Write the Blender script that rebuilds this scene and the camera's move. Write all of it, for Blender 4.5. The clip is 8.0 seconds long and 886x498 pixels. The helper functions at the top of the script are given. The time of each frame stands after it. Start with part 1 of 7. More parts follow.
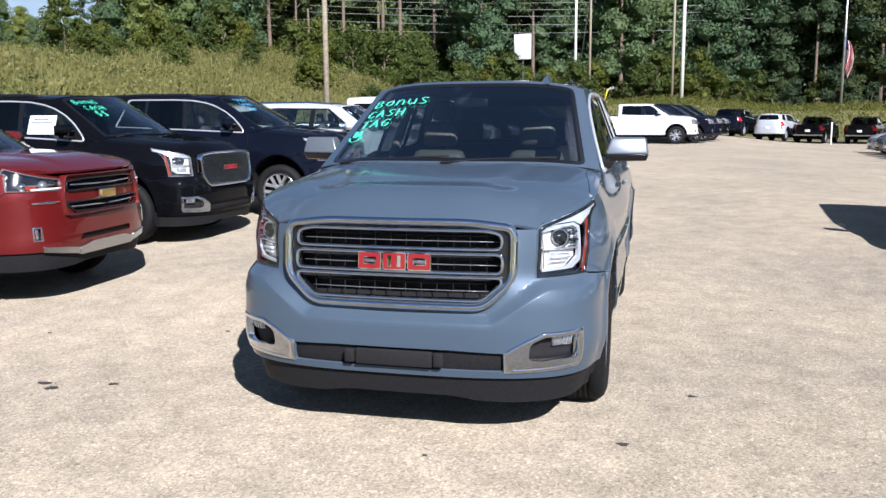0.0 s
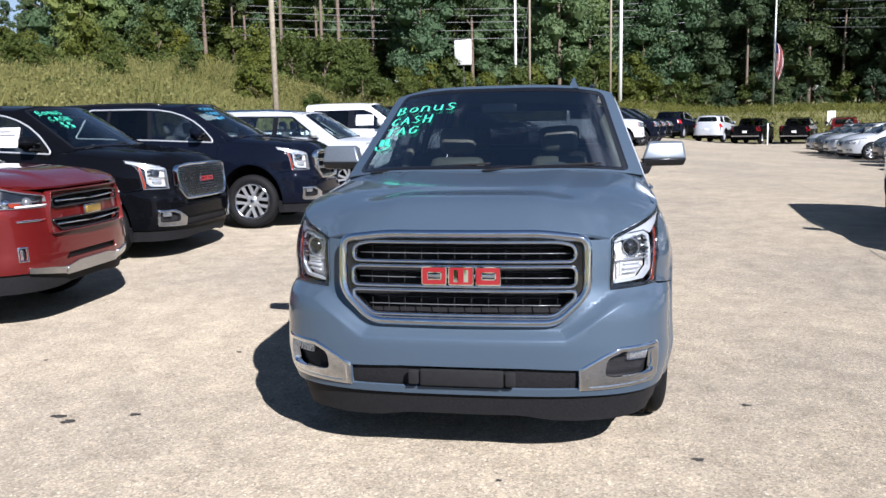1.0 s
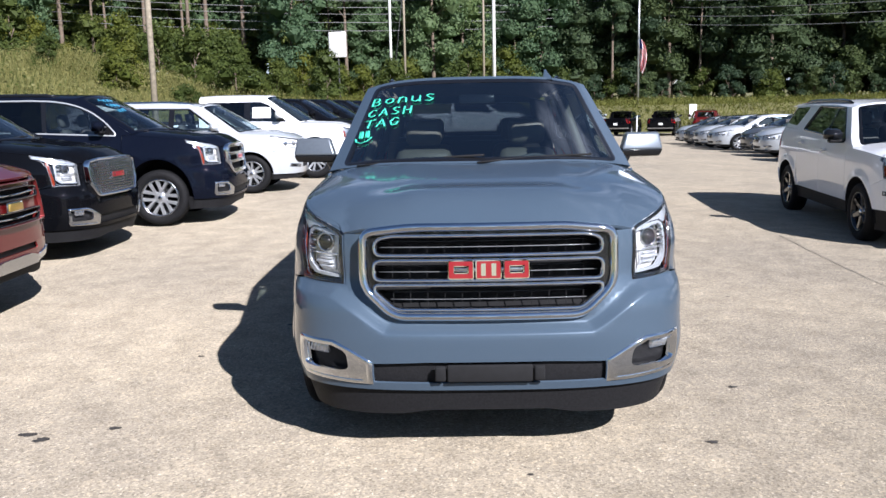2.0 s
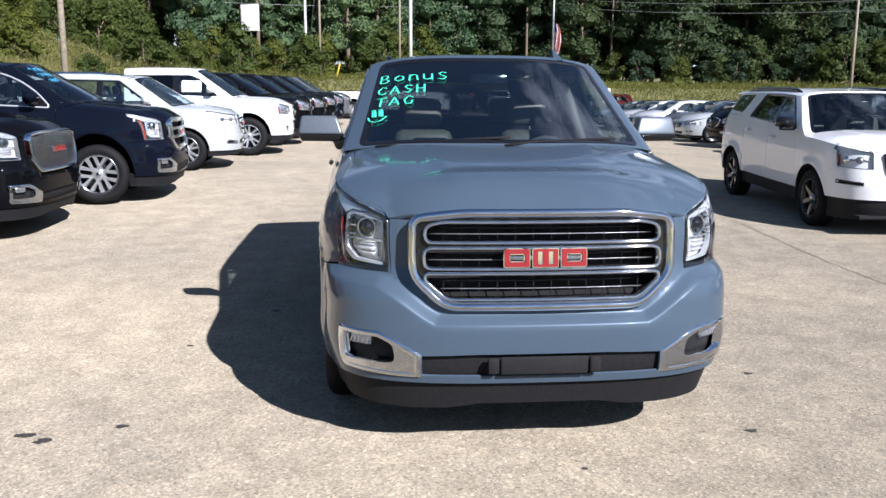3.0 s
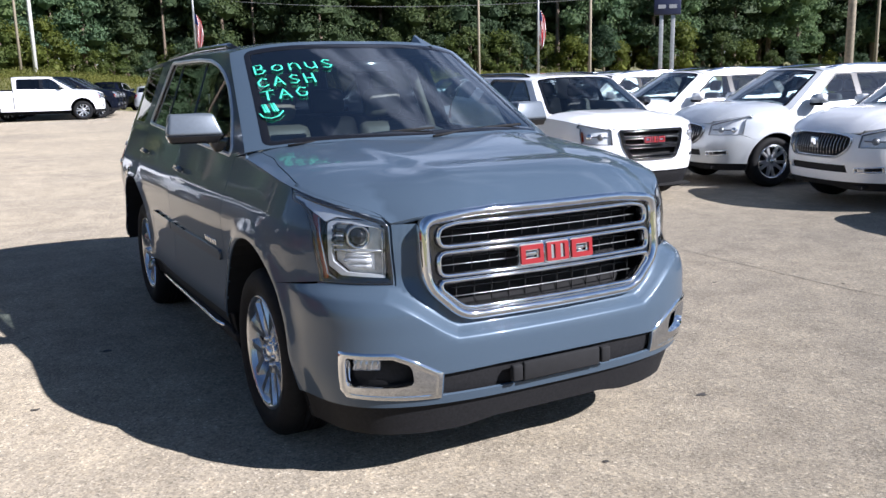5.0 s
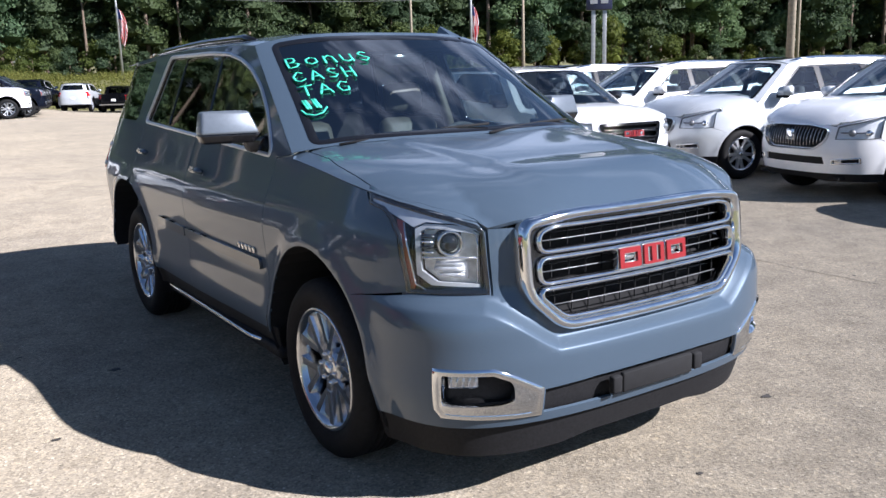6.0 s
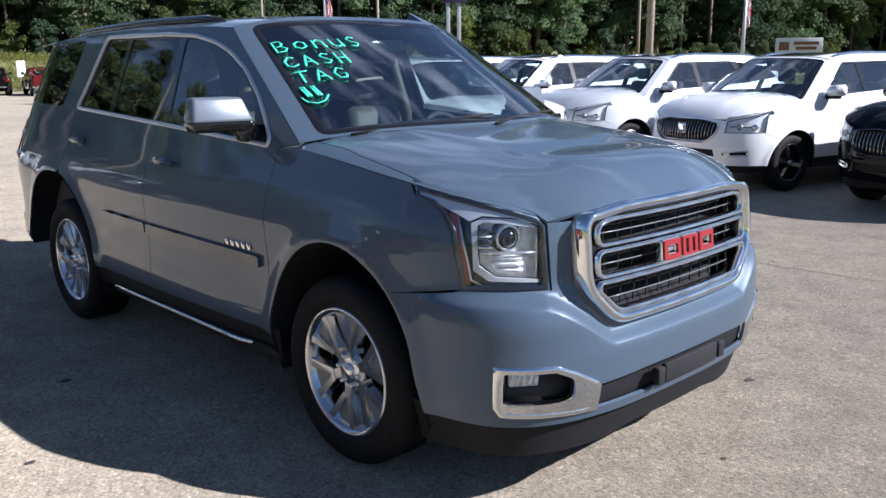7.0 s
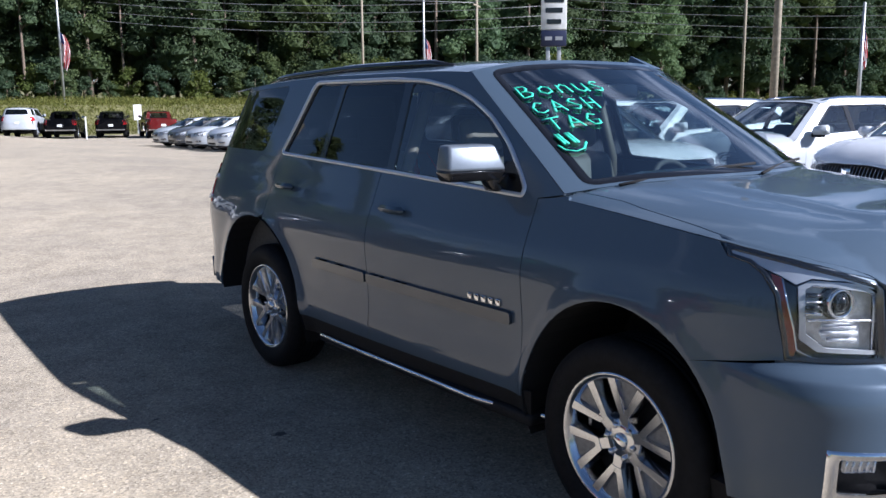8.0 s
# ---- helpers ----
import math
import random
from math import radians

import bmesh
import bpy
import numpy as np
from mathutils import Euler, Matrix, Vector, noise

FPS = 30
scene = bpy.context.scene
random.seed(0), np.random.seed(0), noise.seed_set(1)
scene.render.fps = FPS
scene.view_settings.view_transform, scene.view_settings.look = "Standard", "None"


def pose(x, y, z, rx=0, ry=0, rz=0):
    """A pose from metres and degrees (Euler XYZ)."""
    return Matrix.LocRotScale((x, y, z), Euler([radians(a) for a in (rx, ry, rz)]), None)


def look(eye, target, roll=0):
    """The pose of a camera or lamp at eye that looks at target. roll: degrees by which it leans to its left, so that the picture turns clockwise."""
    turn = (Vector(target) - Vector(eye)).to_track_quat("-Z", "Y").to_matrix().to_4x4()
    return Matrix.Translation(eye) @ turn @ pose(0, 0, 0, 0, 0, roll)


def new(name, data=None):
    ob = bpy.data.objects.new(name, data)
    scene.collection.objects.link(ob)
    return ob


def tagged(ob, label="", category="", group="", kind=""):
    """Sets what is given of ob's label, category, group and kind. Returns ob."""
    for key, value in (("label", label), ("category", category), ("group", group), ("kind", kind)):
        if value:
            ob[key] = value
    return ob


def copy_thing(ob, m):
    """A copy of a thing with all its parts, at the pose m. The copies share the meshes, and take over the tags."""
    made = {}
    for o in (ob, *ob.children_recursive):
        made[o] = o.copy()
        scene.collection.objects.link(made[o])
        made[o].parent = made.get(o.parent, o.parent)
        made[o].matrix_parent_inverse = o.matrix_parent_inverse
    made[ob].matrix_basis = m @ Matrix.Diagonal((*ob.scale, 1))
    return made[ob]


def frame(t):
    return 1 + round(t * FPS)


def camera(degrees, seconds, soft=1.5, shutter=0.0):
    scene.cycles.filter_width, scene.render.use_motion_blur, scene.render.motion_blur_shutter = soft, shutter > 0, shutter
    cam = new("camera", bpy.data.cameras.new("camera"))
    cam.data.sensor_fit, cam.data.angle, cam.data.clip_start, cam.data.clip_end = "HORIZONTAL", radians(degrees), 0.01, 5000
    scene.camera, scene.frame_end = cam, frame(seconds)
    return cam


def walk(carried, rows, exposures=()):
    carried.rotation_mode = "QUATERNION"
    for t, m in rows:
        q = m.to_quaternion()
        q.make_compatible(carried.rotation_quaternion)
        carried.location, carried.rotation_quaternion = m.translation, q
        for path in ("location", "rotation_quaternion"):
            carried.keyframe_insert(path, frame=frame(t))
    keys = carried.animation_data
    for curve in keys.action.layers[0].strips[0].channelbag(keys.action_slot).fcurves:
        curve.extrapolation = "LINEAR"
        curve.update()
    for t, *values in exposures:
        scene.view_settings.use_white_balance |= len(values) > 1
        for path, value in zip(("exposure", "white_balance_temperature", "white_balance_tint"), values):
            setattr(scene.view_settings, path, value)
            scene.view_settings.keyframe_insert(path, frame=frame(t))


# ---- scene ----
cam = camera(55.0, 8.0)
PATH = [
    (0, (1.227, -5.007, 1.663), (0.766, -3.085, 1.356), -0.3),
    (0.5, (0.884, -5.043, 1.684), (0.475, -3.111, 1.371), -0.4),
    (1, (0.576, -4.904, 1.673), (0.254, -2.952, 1.378), -1.1),
    (1.5, (0.225, -4.879, 1.662), (0.077, -2.906, 1.364), 0.3),
    (1.7, (0.065, -4.894, 1.665), (-0.022, -2.919, 1.365), -0.2),
    (2.8, (-0.644, -4.698, 1.696), (-0.526, -2.736, 1.327), -0.6),
    (3, (-0.795, -4.652, 1.681), (-0.607, -2.695, 1.316), 0.3),
    (3.5, (-1.195, -4.561, 1.697), (-0.773, -2.641, 1.329), -0.9),
    (4, (-1.489, -4.353, 1.667), (-0.906, -2.473, 1.311), -1.3),
    (4.5, (-1.761, -4.105, 1.674), (-0.987, -2.305, 1.276), -2.0),
    (4.7, (-1.919, -4.013, 1.664), (-1.064, -2.248, 1.272), -1.4),
    (5.8, (-2.428, -3.366, 1.67), (-1.359, -1.725, 1.263), -2.4),
    (6, (-2.511, -3.282, 1.668), (-1.423, -1.652, 1.267), -1.6),
    (6.5, (-2.779, -3.004, 1.652), (-1.455, -1.573, 1.211), 0.1),
    (7, (-3.019, -2.712, 1.671), (-1.66, -1.308, 1.243), -0.3),
    (7.5, (-3.173, -2.334, 1.704), (-1.977, -0.771, 1.35), -1.3),
    (8, (-3.407, -2.027, 1.687), (-2.188, -0.476, 1.356), -0.4),
]
walk(cam, [(t, look(eye, target, roll)) for t, eye, target, roll in PATH], ((0.0, 0.92, 5860, 15), (4.5, 1.03, 5820, 15), (6.5, 1.17, 5800, 16), (8.0, 1.02, 5560, 16)))
from mathutils.geometry import delaunay_2d_cdt as CDT


# ---- light ----
TO_SUN = Vector((0.77, -1.2, 1.0)).normalized()
world = bpy.data.worlds.new("world")
scene.world = world
world.use_nodes = True
wn = world.node_tree.nodes
sky = wn.new("ShaderNodeTexSky")
sky.sky_type, sky.sun_disc = "NISHITA", False
sky.sun_elevation = math.asin(TO_SUN.z)
sky.sun_rotation = math.atan2(TO_SUN.x, TO_SUN.y)
sky.air_density, sky.dust_density, sky.ozone_density = 1.0, 0.2, 2.2
wl = world.node_tree.links
w_tc, w_map, w_tx, w_ramp, w_mix = (wn.new("ShaderNode" + k) for k in ("TexCoord", "Mapping", "TexNoise", "ValToRGB", "Mix"))
w_map.inputs["Scale"].default_value = (1.0, 1.0, 2.6)
w_tx.inputs["Scale"].default_value, w_tx.inputs["Detail"].default_value, w_tx.inputs["Roughness"].default_value = 3.2, 7.0, 0.55
w_ramp.color_ramp.elements[0].position, w_ramp.color_ramp.elements[1].position = 0.57, 0.79
w_ramp.color_ramp.elements[1].color = (0.75, 0.75, 0.75, 1)
w_mix.data_type = "RGBA"
w_mix.inputs["B"].default_value = (12.5, 13.9, 16.4, 1)  # fair-weather cloud
wl.new(w_tc.outputs["Generated"], w_map.inputs["Vector"])
wl.new(w_map.outputs[0], w_tx.inputs["Vector"])
w_sep, w_low, w_add = (wn.new("ShaderNode" + k) for k in ("SeparateXYZ", "MapRange", "Math"))
w_low.inputs["From Min"].default_value, w_low.inputs["From Max"].default_value = 0.02, 0.75
w_low.inputs["To Min"].default_value, w_low.inputs["To Max"].default_value = 0.05, -0.03  # more cloud towards the horizon
wl.new(w_tc.outputs["Generated"], w_sep.inputs[0])
wl.new(w_sep.outputs["Z"], w_low.inputs[0])
wl.new(w_tx.outputs[0], w_add.inputs[0])
wl.new(w_low.outputs[0], w_add.inputs[1])
w_side = wn.new("ShaderNodeMath")
w_side.operation = "MULTIPLY_ADD"
w_side.inputs[1].default_value = 0.07  # the clouds bank up over the woods
wl.new(w_sep.outputs["Y"], w_side.inputs[0])
wl.new(w_add.outputs[0], w_side.inputs[2])
w_east = wn.new("ShaderNodeMath")
w_east.operation = "MULTIPLY_ADD"
w_east.inputs[1].default_value = 0.10
wl.new(w_sep.outputs["X"], w_east.inputs[0])
wl.new(w_side.outputs[0], w_east.inputs[2])
wl.new(w_east.outputs[0], w_ramp.inputs[0])
wl.new(w_ramp.outputs[0], w_mix.inputs["Factor"])
wl.new(sky.outputs[0], w_mix.inputs["A"])
wl.new(w_mix.outputs["Result"], wn["Background"].inputs[0])
wn["Background"].inputs[1].default_value = 0.041
sun = new("sun", bpy.data.lights.new("sun", "SUN"))
sun.data.energy, sun.data.angle, sun.data.color = 5.0, radians(0.53), (1.0, 0.945, 0.87)
sun.matrix_basis = look((20, -30, 26), Vector((20, -30, 26)) - TO_SUN)


# ---- materials ----
def principled(name, color, rough=0.5, metal=0.0, coat=0.0, coat_rough=0.03):
    m = bpy.data.materials.new(name)
    m.use_nodes = True
    b = m.node_tree.nodes["Principled BSDF"]
    b.inputs["Base Color"].default_value = (*color, 1)
    b.inputs["Roughness"].default_value = rough
    b.inputs["Metallic"].default_value = metal
    b.inputs["Coat Weight"].default_value = coat
    b.inputs["Coat Roughness"].default_value = coat_rough
    return m, m.node_tree.nodes, m.node_tree.links, b


def noise_node(n, l, scale, detail=4.0, coords="Object", rough=0.6):
    tc, tx = n.new("ShaderNodeTexCoord"), n.new("ShaderNodeTexNoise")
    tx.inputs["Scale"].default_value, tx.inputs["Detail"].default_value = scale, detail
    tx.inputs["Roughness"].default_value = rough
    l.new(tc.outputs[coords], tx.inputs["Vector"])
    return tx


def ramp(n, l, fac, stops):
    r = n.new("ShaderNodeValToRGB")
    while len(r.color_ramp.elements) < len(stops):
        r.color_ramp.elements.new(0.5)
    for e, (p, c) in zip(r.color_ramp.elements, stops):
        e.position, e.color = p, (*c, 1)
    l.new(fac, r.inputs[0])
    return r


def bump(n, l, b, height, strength, distance):
    k = n.new("ShaderNodeBump")
    k.inputs["Strength"].default_value, k.inputs["Distance"].default_value = strength, distance
    l.new(height, k.inputs["Height"])
    l.new(k.outputs[0], b.inputs["Normal"])


def paint(name, color, metal=0.35, dust=0.10, coat=1.0, rough=0.36, spec=0.2, coat_ior=1.5):
    """Clear-coated car paint with fine flake and a thin uneven film of dust."""
    m, n, l, b = principled(name, color, rough, metal, coat, 0.02)
    b.inputs["Specular IOR Level"].default_value = spec
    b.inputs["Coat IOR"].default_value = coat_ior
    fl = noise_node(n, l, 900, 1.0)
    big = noise_node(n, l, 2.3, 5.0)
    c = ramp(n, l, fl.outputs[0], [(0.3, tuple(v * 0.86 for v in color)), (0.7, tuple(min(1, v * 1.12) for v in color))])
    mx = n.new("ShaderNodeMix")
    mx.data_type = "RGBA"
    mx.inputs["B"].default_value = (0.36, 0.33, 0.28, 1)
    d = n.new("ShaderNodeMapRange")
    d.inputs["From Min"].default_value, d.inputs["From Max"].default_value = 0.35, 0.8
    d.inputs["To Min"].default_value, d.inputs["To Max"].default_value = 0.0, dust
    l.new(big.outputs[0], d.inputs[0])
    l.new(d.outputs[0], mx.inputs["Factor"])
    l.new(c.outputs[0], mx.inputs["A"])
    l.new(mx.outputs["Result"], b.inputs["Base Color"])
    cr = n.new("ShaderNodeMapRange")
    cr.inputs["To Min"].default_value, cr.inputs["To Max"].default_value = 0.012, 0.05
    l.new(big.outputs[0], cr.inputs[0])
    l.new(cr.outputs[0], b.inputs["Coat Roughness"])
    return m


def mottled(name, color, rough=0.6, metal=0.0, scale=30, spread=0.25, bumpy=0.1):
    m, n, l, b = principled(name, color, rough, metal)
    a = noise_node(n, l, scale, 5.0)
    c = ramp(n, l, a.outputs[0], [(0.3, tuple(v * (1 - spread) for v in color)), (0.7, tuple(min(1, v * (1 + spread)) for v in color))])
    l.new(c.outputs[0], b.inputs["Base Color"])
    if bumpy:
        f = noise_node(n, l, scale * 8, 3.0)
        bump(n, l, b, f.outputs[0], min(bumpy, 1.0), 0.002)
    return m


def glass(name, tint, gloss=1.0, sheen=0.08):
    """A thin pane: tinted see-through with a mirror sheen that grows at a slant."""
    m = bpy.data.materials.new(name)
    m.use_nodes = True
    n, l = m.node_tree.nodes, m.node_tree.links
    n.remove(n["Principled BSDF"])
    t, g, w, x = n.new("ShaderNodeBsdfTransparent"), n.new("ShaderNodeBsdfGlossy"), n.new("ShaderNodeLayerWeight"), n.new("ShaderNodeMixShader")
    p, f = n.new("ShaderNodeMath"), n.new("ShaderNodeMath")
    p.operation, f.operation = "POWER", "MULTIPLY_ADD"
    t.inputs[0].default_value = (*tint, 1)
    g.inputs["Color"].default_value = (gloss, gloss, gloss, 1)
    g.inputs["Roughness"].default_value = 0.015
    w.inputs["Blend"].default_value = 0.5
    p.inputs[1].default_value = 4.6
    f.inputs[1].default_value, f.inputs[2].default_value = 1.0 - sheen, sheen
    l.new(w.outputs["Facing"], p.inputs[0])
    l.new(p.outputs[0], f.inputs[0])
    l.new(f.outputs[0], x.inputs[0])
    l.new(t.outputs[0], x.inputs[1])
    l.new(g.outputs[0], x.inputs[2])
    l.new(x.outputs[0], n["Material Output"].inputs[0])
    return m


SLATE = paint("slate_blue_metallic", (0.066, 0.096, 0.134), 0.16, 0.012, 0.9, 0.42, 0.15, 1.47)
RED = paint("dark_red_metallic", (0.135, 0.008, 0.008), 0.35, 0.02)
BLACK = paint("black_paint", (0.003, 0.0033, 0.0045), 0.0, 0.003, 0.42, 0.6, 0.0)
NAVY = paint("dark_blue_paint", (0.0035, 0.005, 0.011), 0.0, 0.003, 0.45, 0.6, 0.0)
WHITE = paint("white_paint", (0.83, 0.84, 0.86), 0.0, 0.03)
SILVER = paint("silver_paint", (0.60, 0.63, 0.66), 0.3, 0.05)
GREY = paint("grey_paint", (0.12, 0.13, 0.145), 0.4)
CHROME = principled("chrome", (0.80, 0.81, 0.82), 0.035, 1.0)[0]
SATIN = mottled("polished_aluminium", (0.62, 0.63, 0.65), 0.17, 1.0, 60, 0.08, 0.0)
CAP = mottled("satin_silver_cap", (0.17, 0.195, 0.225), 0.32, 0.45, 60, 0.06, 0.0)
BRIGHT = mottled("brushed_bright_trim", (0.66, 0.68, 0.71), 0.30, 0.55, 60, 0.06, 0.0)
TRIM = mottled("black_textured_plastic", (0.014, 0.014, 0.0155), 0.62, 0.0, 90, 0.3, 0.25)
GLOSSBLACK = principled("gloss_black_plastic", (0.008, 0.008, 0.009), 0.12, 0.0, 0.5)[0]
DARK = mottled("matte_black_lining", (0.006, 0.006, 0.007), 0.9, 0.0, 20, 0.3, 0.0)
RUBBER = mottled("tyre_rubber", (0.009, 0.009, 0.010), 0.72, 0.0, 40, 0.35, 0.3)
for dull in (TRIM, RUBBER):
    dull.node_tree.nodes["Principled BSDF"].inputs["Specular IOR Level"].default_value = 0.2
CLEARPANE = glass("windscreen_glass", (0.60, 0.70, 0.72), 1.0, 0.21)
TINTPANE = glass("privacy_glass", (0.08, 0.09, 0.10), 1.0, 0.06)
SIDEPANE = glass("side_glass", (0.62, 0.70, 0.70), 1.0, 0.11)
LIGHTPANE = glass("light_side_glass", (0.74, 0.84, 0.86), 1.0, 0.17)
LENS = glass("clear_lens", (0.93, 0.94, 0.95), 0.8)
REFLECTOR = mottled("faceted_reflector", (0.82, 0.84, 0.87), 0.16, 0.6, 30, 0.15, 1.0)
ALLOY = mottled("cast_alloy", (0.62, 0.63, 0.65), 0.32, 0.75, 60, 0.08, 0.0)
LAMPSILVER = mottled("silver_lamp_bowl", (0.78, 0.80, 0.83), 0.20, 0.85, 30, 0.12, 0.6)
LAMPWHITE = mottled("pale_lamp_bowl", (0.80, 0.82, 0.85), 0.3, 0.0, 30, 0.10, 0.3)
FOGLENS = mottled("ribbed_fog_lens", (0.55, 0.56, 0.58), 0.12, 0.85, 60, 0.3, 0.3)
LAMPGREY = mottled("grey_lamp_housing", (0.20, 0.205, 0.215), 0.3, 0.4, 60, 0.15, 0.0)
LAMPDARK = mottled("smoked_reflector", (0.34, 0.335, 0.33), 0.12, 0.9, 40, 0.3, 0.25)
LAMPCELL = mottled("silvered_lamp_cell", (0.74, 0.72, 0.68), 0.30, 0.25, 40, 0.25, 0.2)
LAMPPIPE = mottled("frosted_light_pipe", (0.46, 0.49, 0.53), 0.22, 0.25, 60, 0.08, 0.0)
# silver brow: the sky it mirrors is painted into the pale bluish base
BROW = mottled("pale_silver_plastic", (0.58, 0.62, 0.68), 0.14, 0.35, 30, 0.06, 0.0)
AMBER = principled("amber_lens", (0.24, 0.028, 0.008), 0.15, 0.0, 0.6)[0]
REDLENS = principled("red_lamp_lens", (0.35, 0.008, 0.01), 0.12, 0.0, 0.6)[0]
# body slate darkened: shade on the moulding's lower face, put into the paint
SHADESLATE = paint("dark_slate_moulding", (0.035, 0.05, 0.07), 0.3, 0.02)
BADGE = principled("red_enamel", (0.24, 0.012, 0.016), 0.3, 0.0, 0.5)[0]
GOLD = principled("gold_badge", (0.62, 0.42, 0.12), 0.3, 0.8)[0]
LEATHER = mottled("tan_leather", (0.112, 0.099, 0.078), 0.55, 0.0, 45, 0.12, 0.2)
CABIN = mottled("dark_cabin_trim", (0.075, 0.074, 0.073), 0.75, 0.0, 45, 0.2, 0.2)
MARKER = mottled("green_window_marker", (0.06, 0.62, 0.42), 0.7, 0.0, 60, 0.25, 0.0)
PAPER = mottled("white_sticker", (0.78, 0.78, 0.76), 0.6, 0.0, 8, 0.04, 0.0)
INK = mottled("grey_print", (0.30, 0.31, 0.33), 0.7, 0.0, 8, 0.04, 0.0)
BLUEINK = mottled("blue_window_marker", (0.05, 0.30, 0.50), 0.7, 0.0, 60, 0.25, 0.0)
STEEL = mottled("galvanised_steel", (0.42, 0.43, 0.43), 0.45, 0.6, 6, 0.2, 0.1)
WHITESTEEL = mottled("white_enamel_steel", (0.72, 0.72, 0.70), 0.4, 0.0, 3, 0.1, 0.0)
POLEWOOD = mottled("weathered_pole_wood", (0.27, 0.232, 0.17), 0.85, 0.0, 9, 0.3, 0.5)
CABLE = principled("dark_cable", (0.05, 0.05, 0.052), 0.6)[0]
WIRE = mottled("weathered_aluminium_wire", (0.24, 0.24, 0.24), 0.5, 0.3, 4, 0.2, 0.0)


# ---- mesh helpers ----
def lerp(a, b, t):
    return a + (b - a) * t


def smooth(a, b, x):
    t = min(1.0, max(0.0, (x - a) / (b - a)))
    return t * t * (3 - 2 * t)


def table(rows, blur=0.03):
    """A softened curve through (position, value) rows."""
    at, val = zip(*rows)
    grid = np.arange(at[0] - 0.4, at[-1] + 0.4, 0.005)
    v = np.interp(grid, at, val)
    k = max(1, int(blur / 0.005))
    for _ in range(2):
        v = np.convolve(np.pad(v, k, mode="edge"), np.ones(2 * k + 1) / (2 * k + 1), mode="valid")
    return lambda z: float(np.interp(z, grid, v))


def inside(px, py, poly):
    hit = np.zeros(len(px), bool)
    for (x0, y0), (x1, y1) in zip(poly, poly[1:] + poly[:1]):
        if y0 != y1:
            hit ^= ((y0 > py) != (y1 > py)) & (px < (x1 - x0) * (py - y0) / (y1 - y0) + x0)
    return hit


def dense(poly, step, closed=True):
    out = []
    for a, b in zip(poly, poly[1:] + poly[:1] if closed else poly[1:]):
        k = max(1, math.ceil(math.dist(a, b) / step))
        out += [tuple(lerp(p, q, i / k) for p, q in zip(a, b)) for i in range(k)]
    return out if closed else out + [tuple(poly[-1])]


def rounded(poly, r, k=4):
    """The polygon with its corners cut round by up to r."""
    out = []
    for i, p in enumerate(poly):
        a, b = Vector(poly[i - 1]) - Vector(p), Vector(poly[(i + 1) % len(poly)]) - Vector(p)
        d = min(r, a.length * 0.45, b.length * 0.45)
        p0, p1, c = Vector(p) + a.normalized() * d, Vector(p) + b.normalized() * d, Vector(p)
        out += [tuple((p0 * (1 - t) ** 2) + (c * 2 * t * (1 - t)) + (p1 * t * t)) for t in (j / k for j in range(k + 1))]
    return out


def inset(poly, d):
    area = sum(a[0] * b[1] - b[0] * a[1] for a, b in zip(poly, poly[1:] + poly[:1]))
    out = []
    for i, p in enumerate(poly):
        a, b = Vector(p) - Vector(poly[i - 1]), Vector(poly[(i + 1) % len(poly)]) - Vector(p)
        a, b = (a.normalized() if a.length > 1e-6 else b.normalized()), (b.normalized() if b.length > 1e-6 else a.normalized())
        na, nb = Vector((-a.y, a.x)), Vector((-b.y, b.x))
        m = na + nb
        m = m / max(0.5, m.dot(na)) if m.length > 1e-6 else na
        out.append(tuple(Vector(p) + m * (d if area > 0 else -d)))
    return out


def link(name, mesh, mat, parent, label="", smooth_shade=True):
    ob = new(name, mesh)
    if mat is not None:
        mesh.materials.append(mat)
    if smooth_shade:
        mesh.shade_smooth()
    if parent is not None:
        ob.parent = parent
    return tagged(ob, label) if label else ob


def part(name, bm, mat, parent, label="", smooth_shade=False):
    mesh = bpy.data.meshes.new(name)
    bm.to_mesh(mesh)
    bm.free()
    return link(name, mesh, mat, parent, label, smooth_shade)


def mesh_of(name, verts, faces):
    mesh = bpy.data.meshes.new(name)
    mesh.from_pydata([tuple(v) for v in verts], [], faces)
    return mesh


AXIS = [-0.1, 3.5, 0.8]  # the line inside a car, from which panels face away


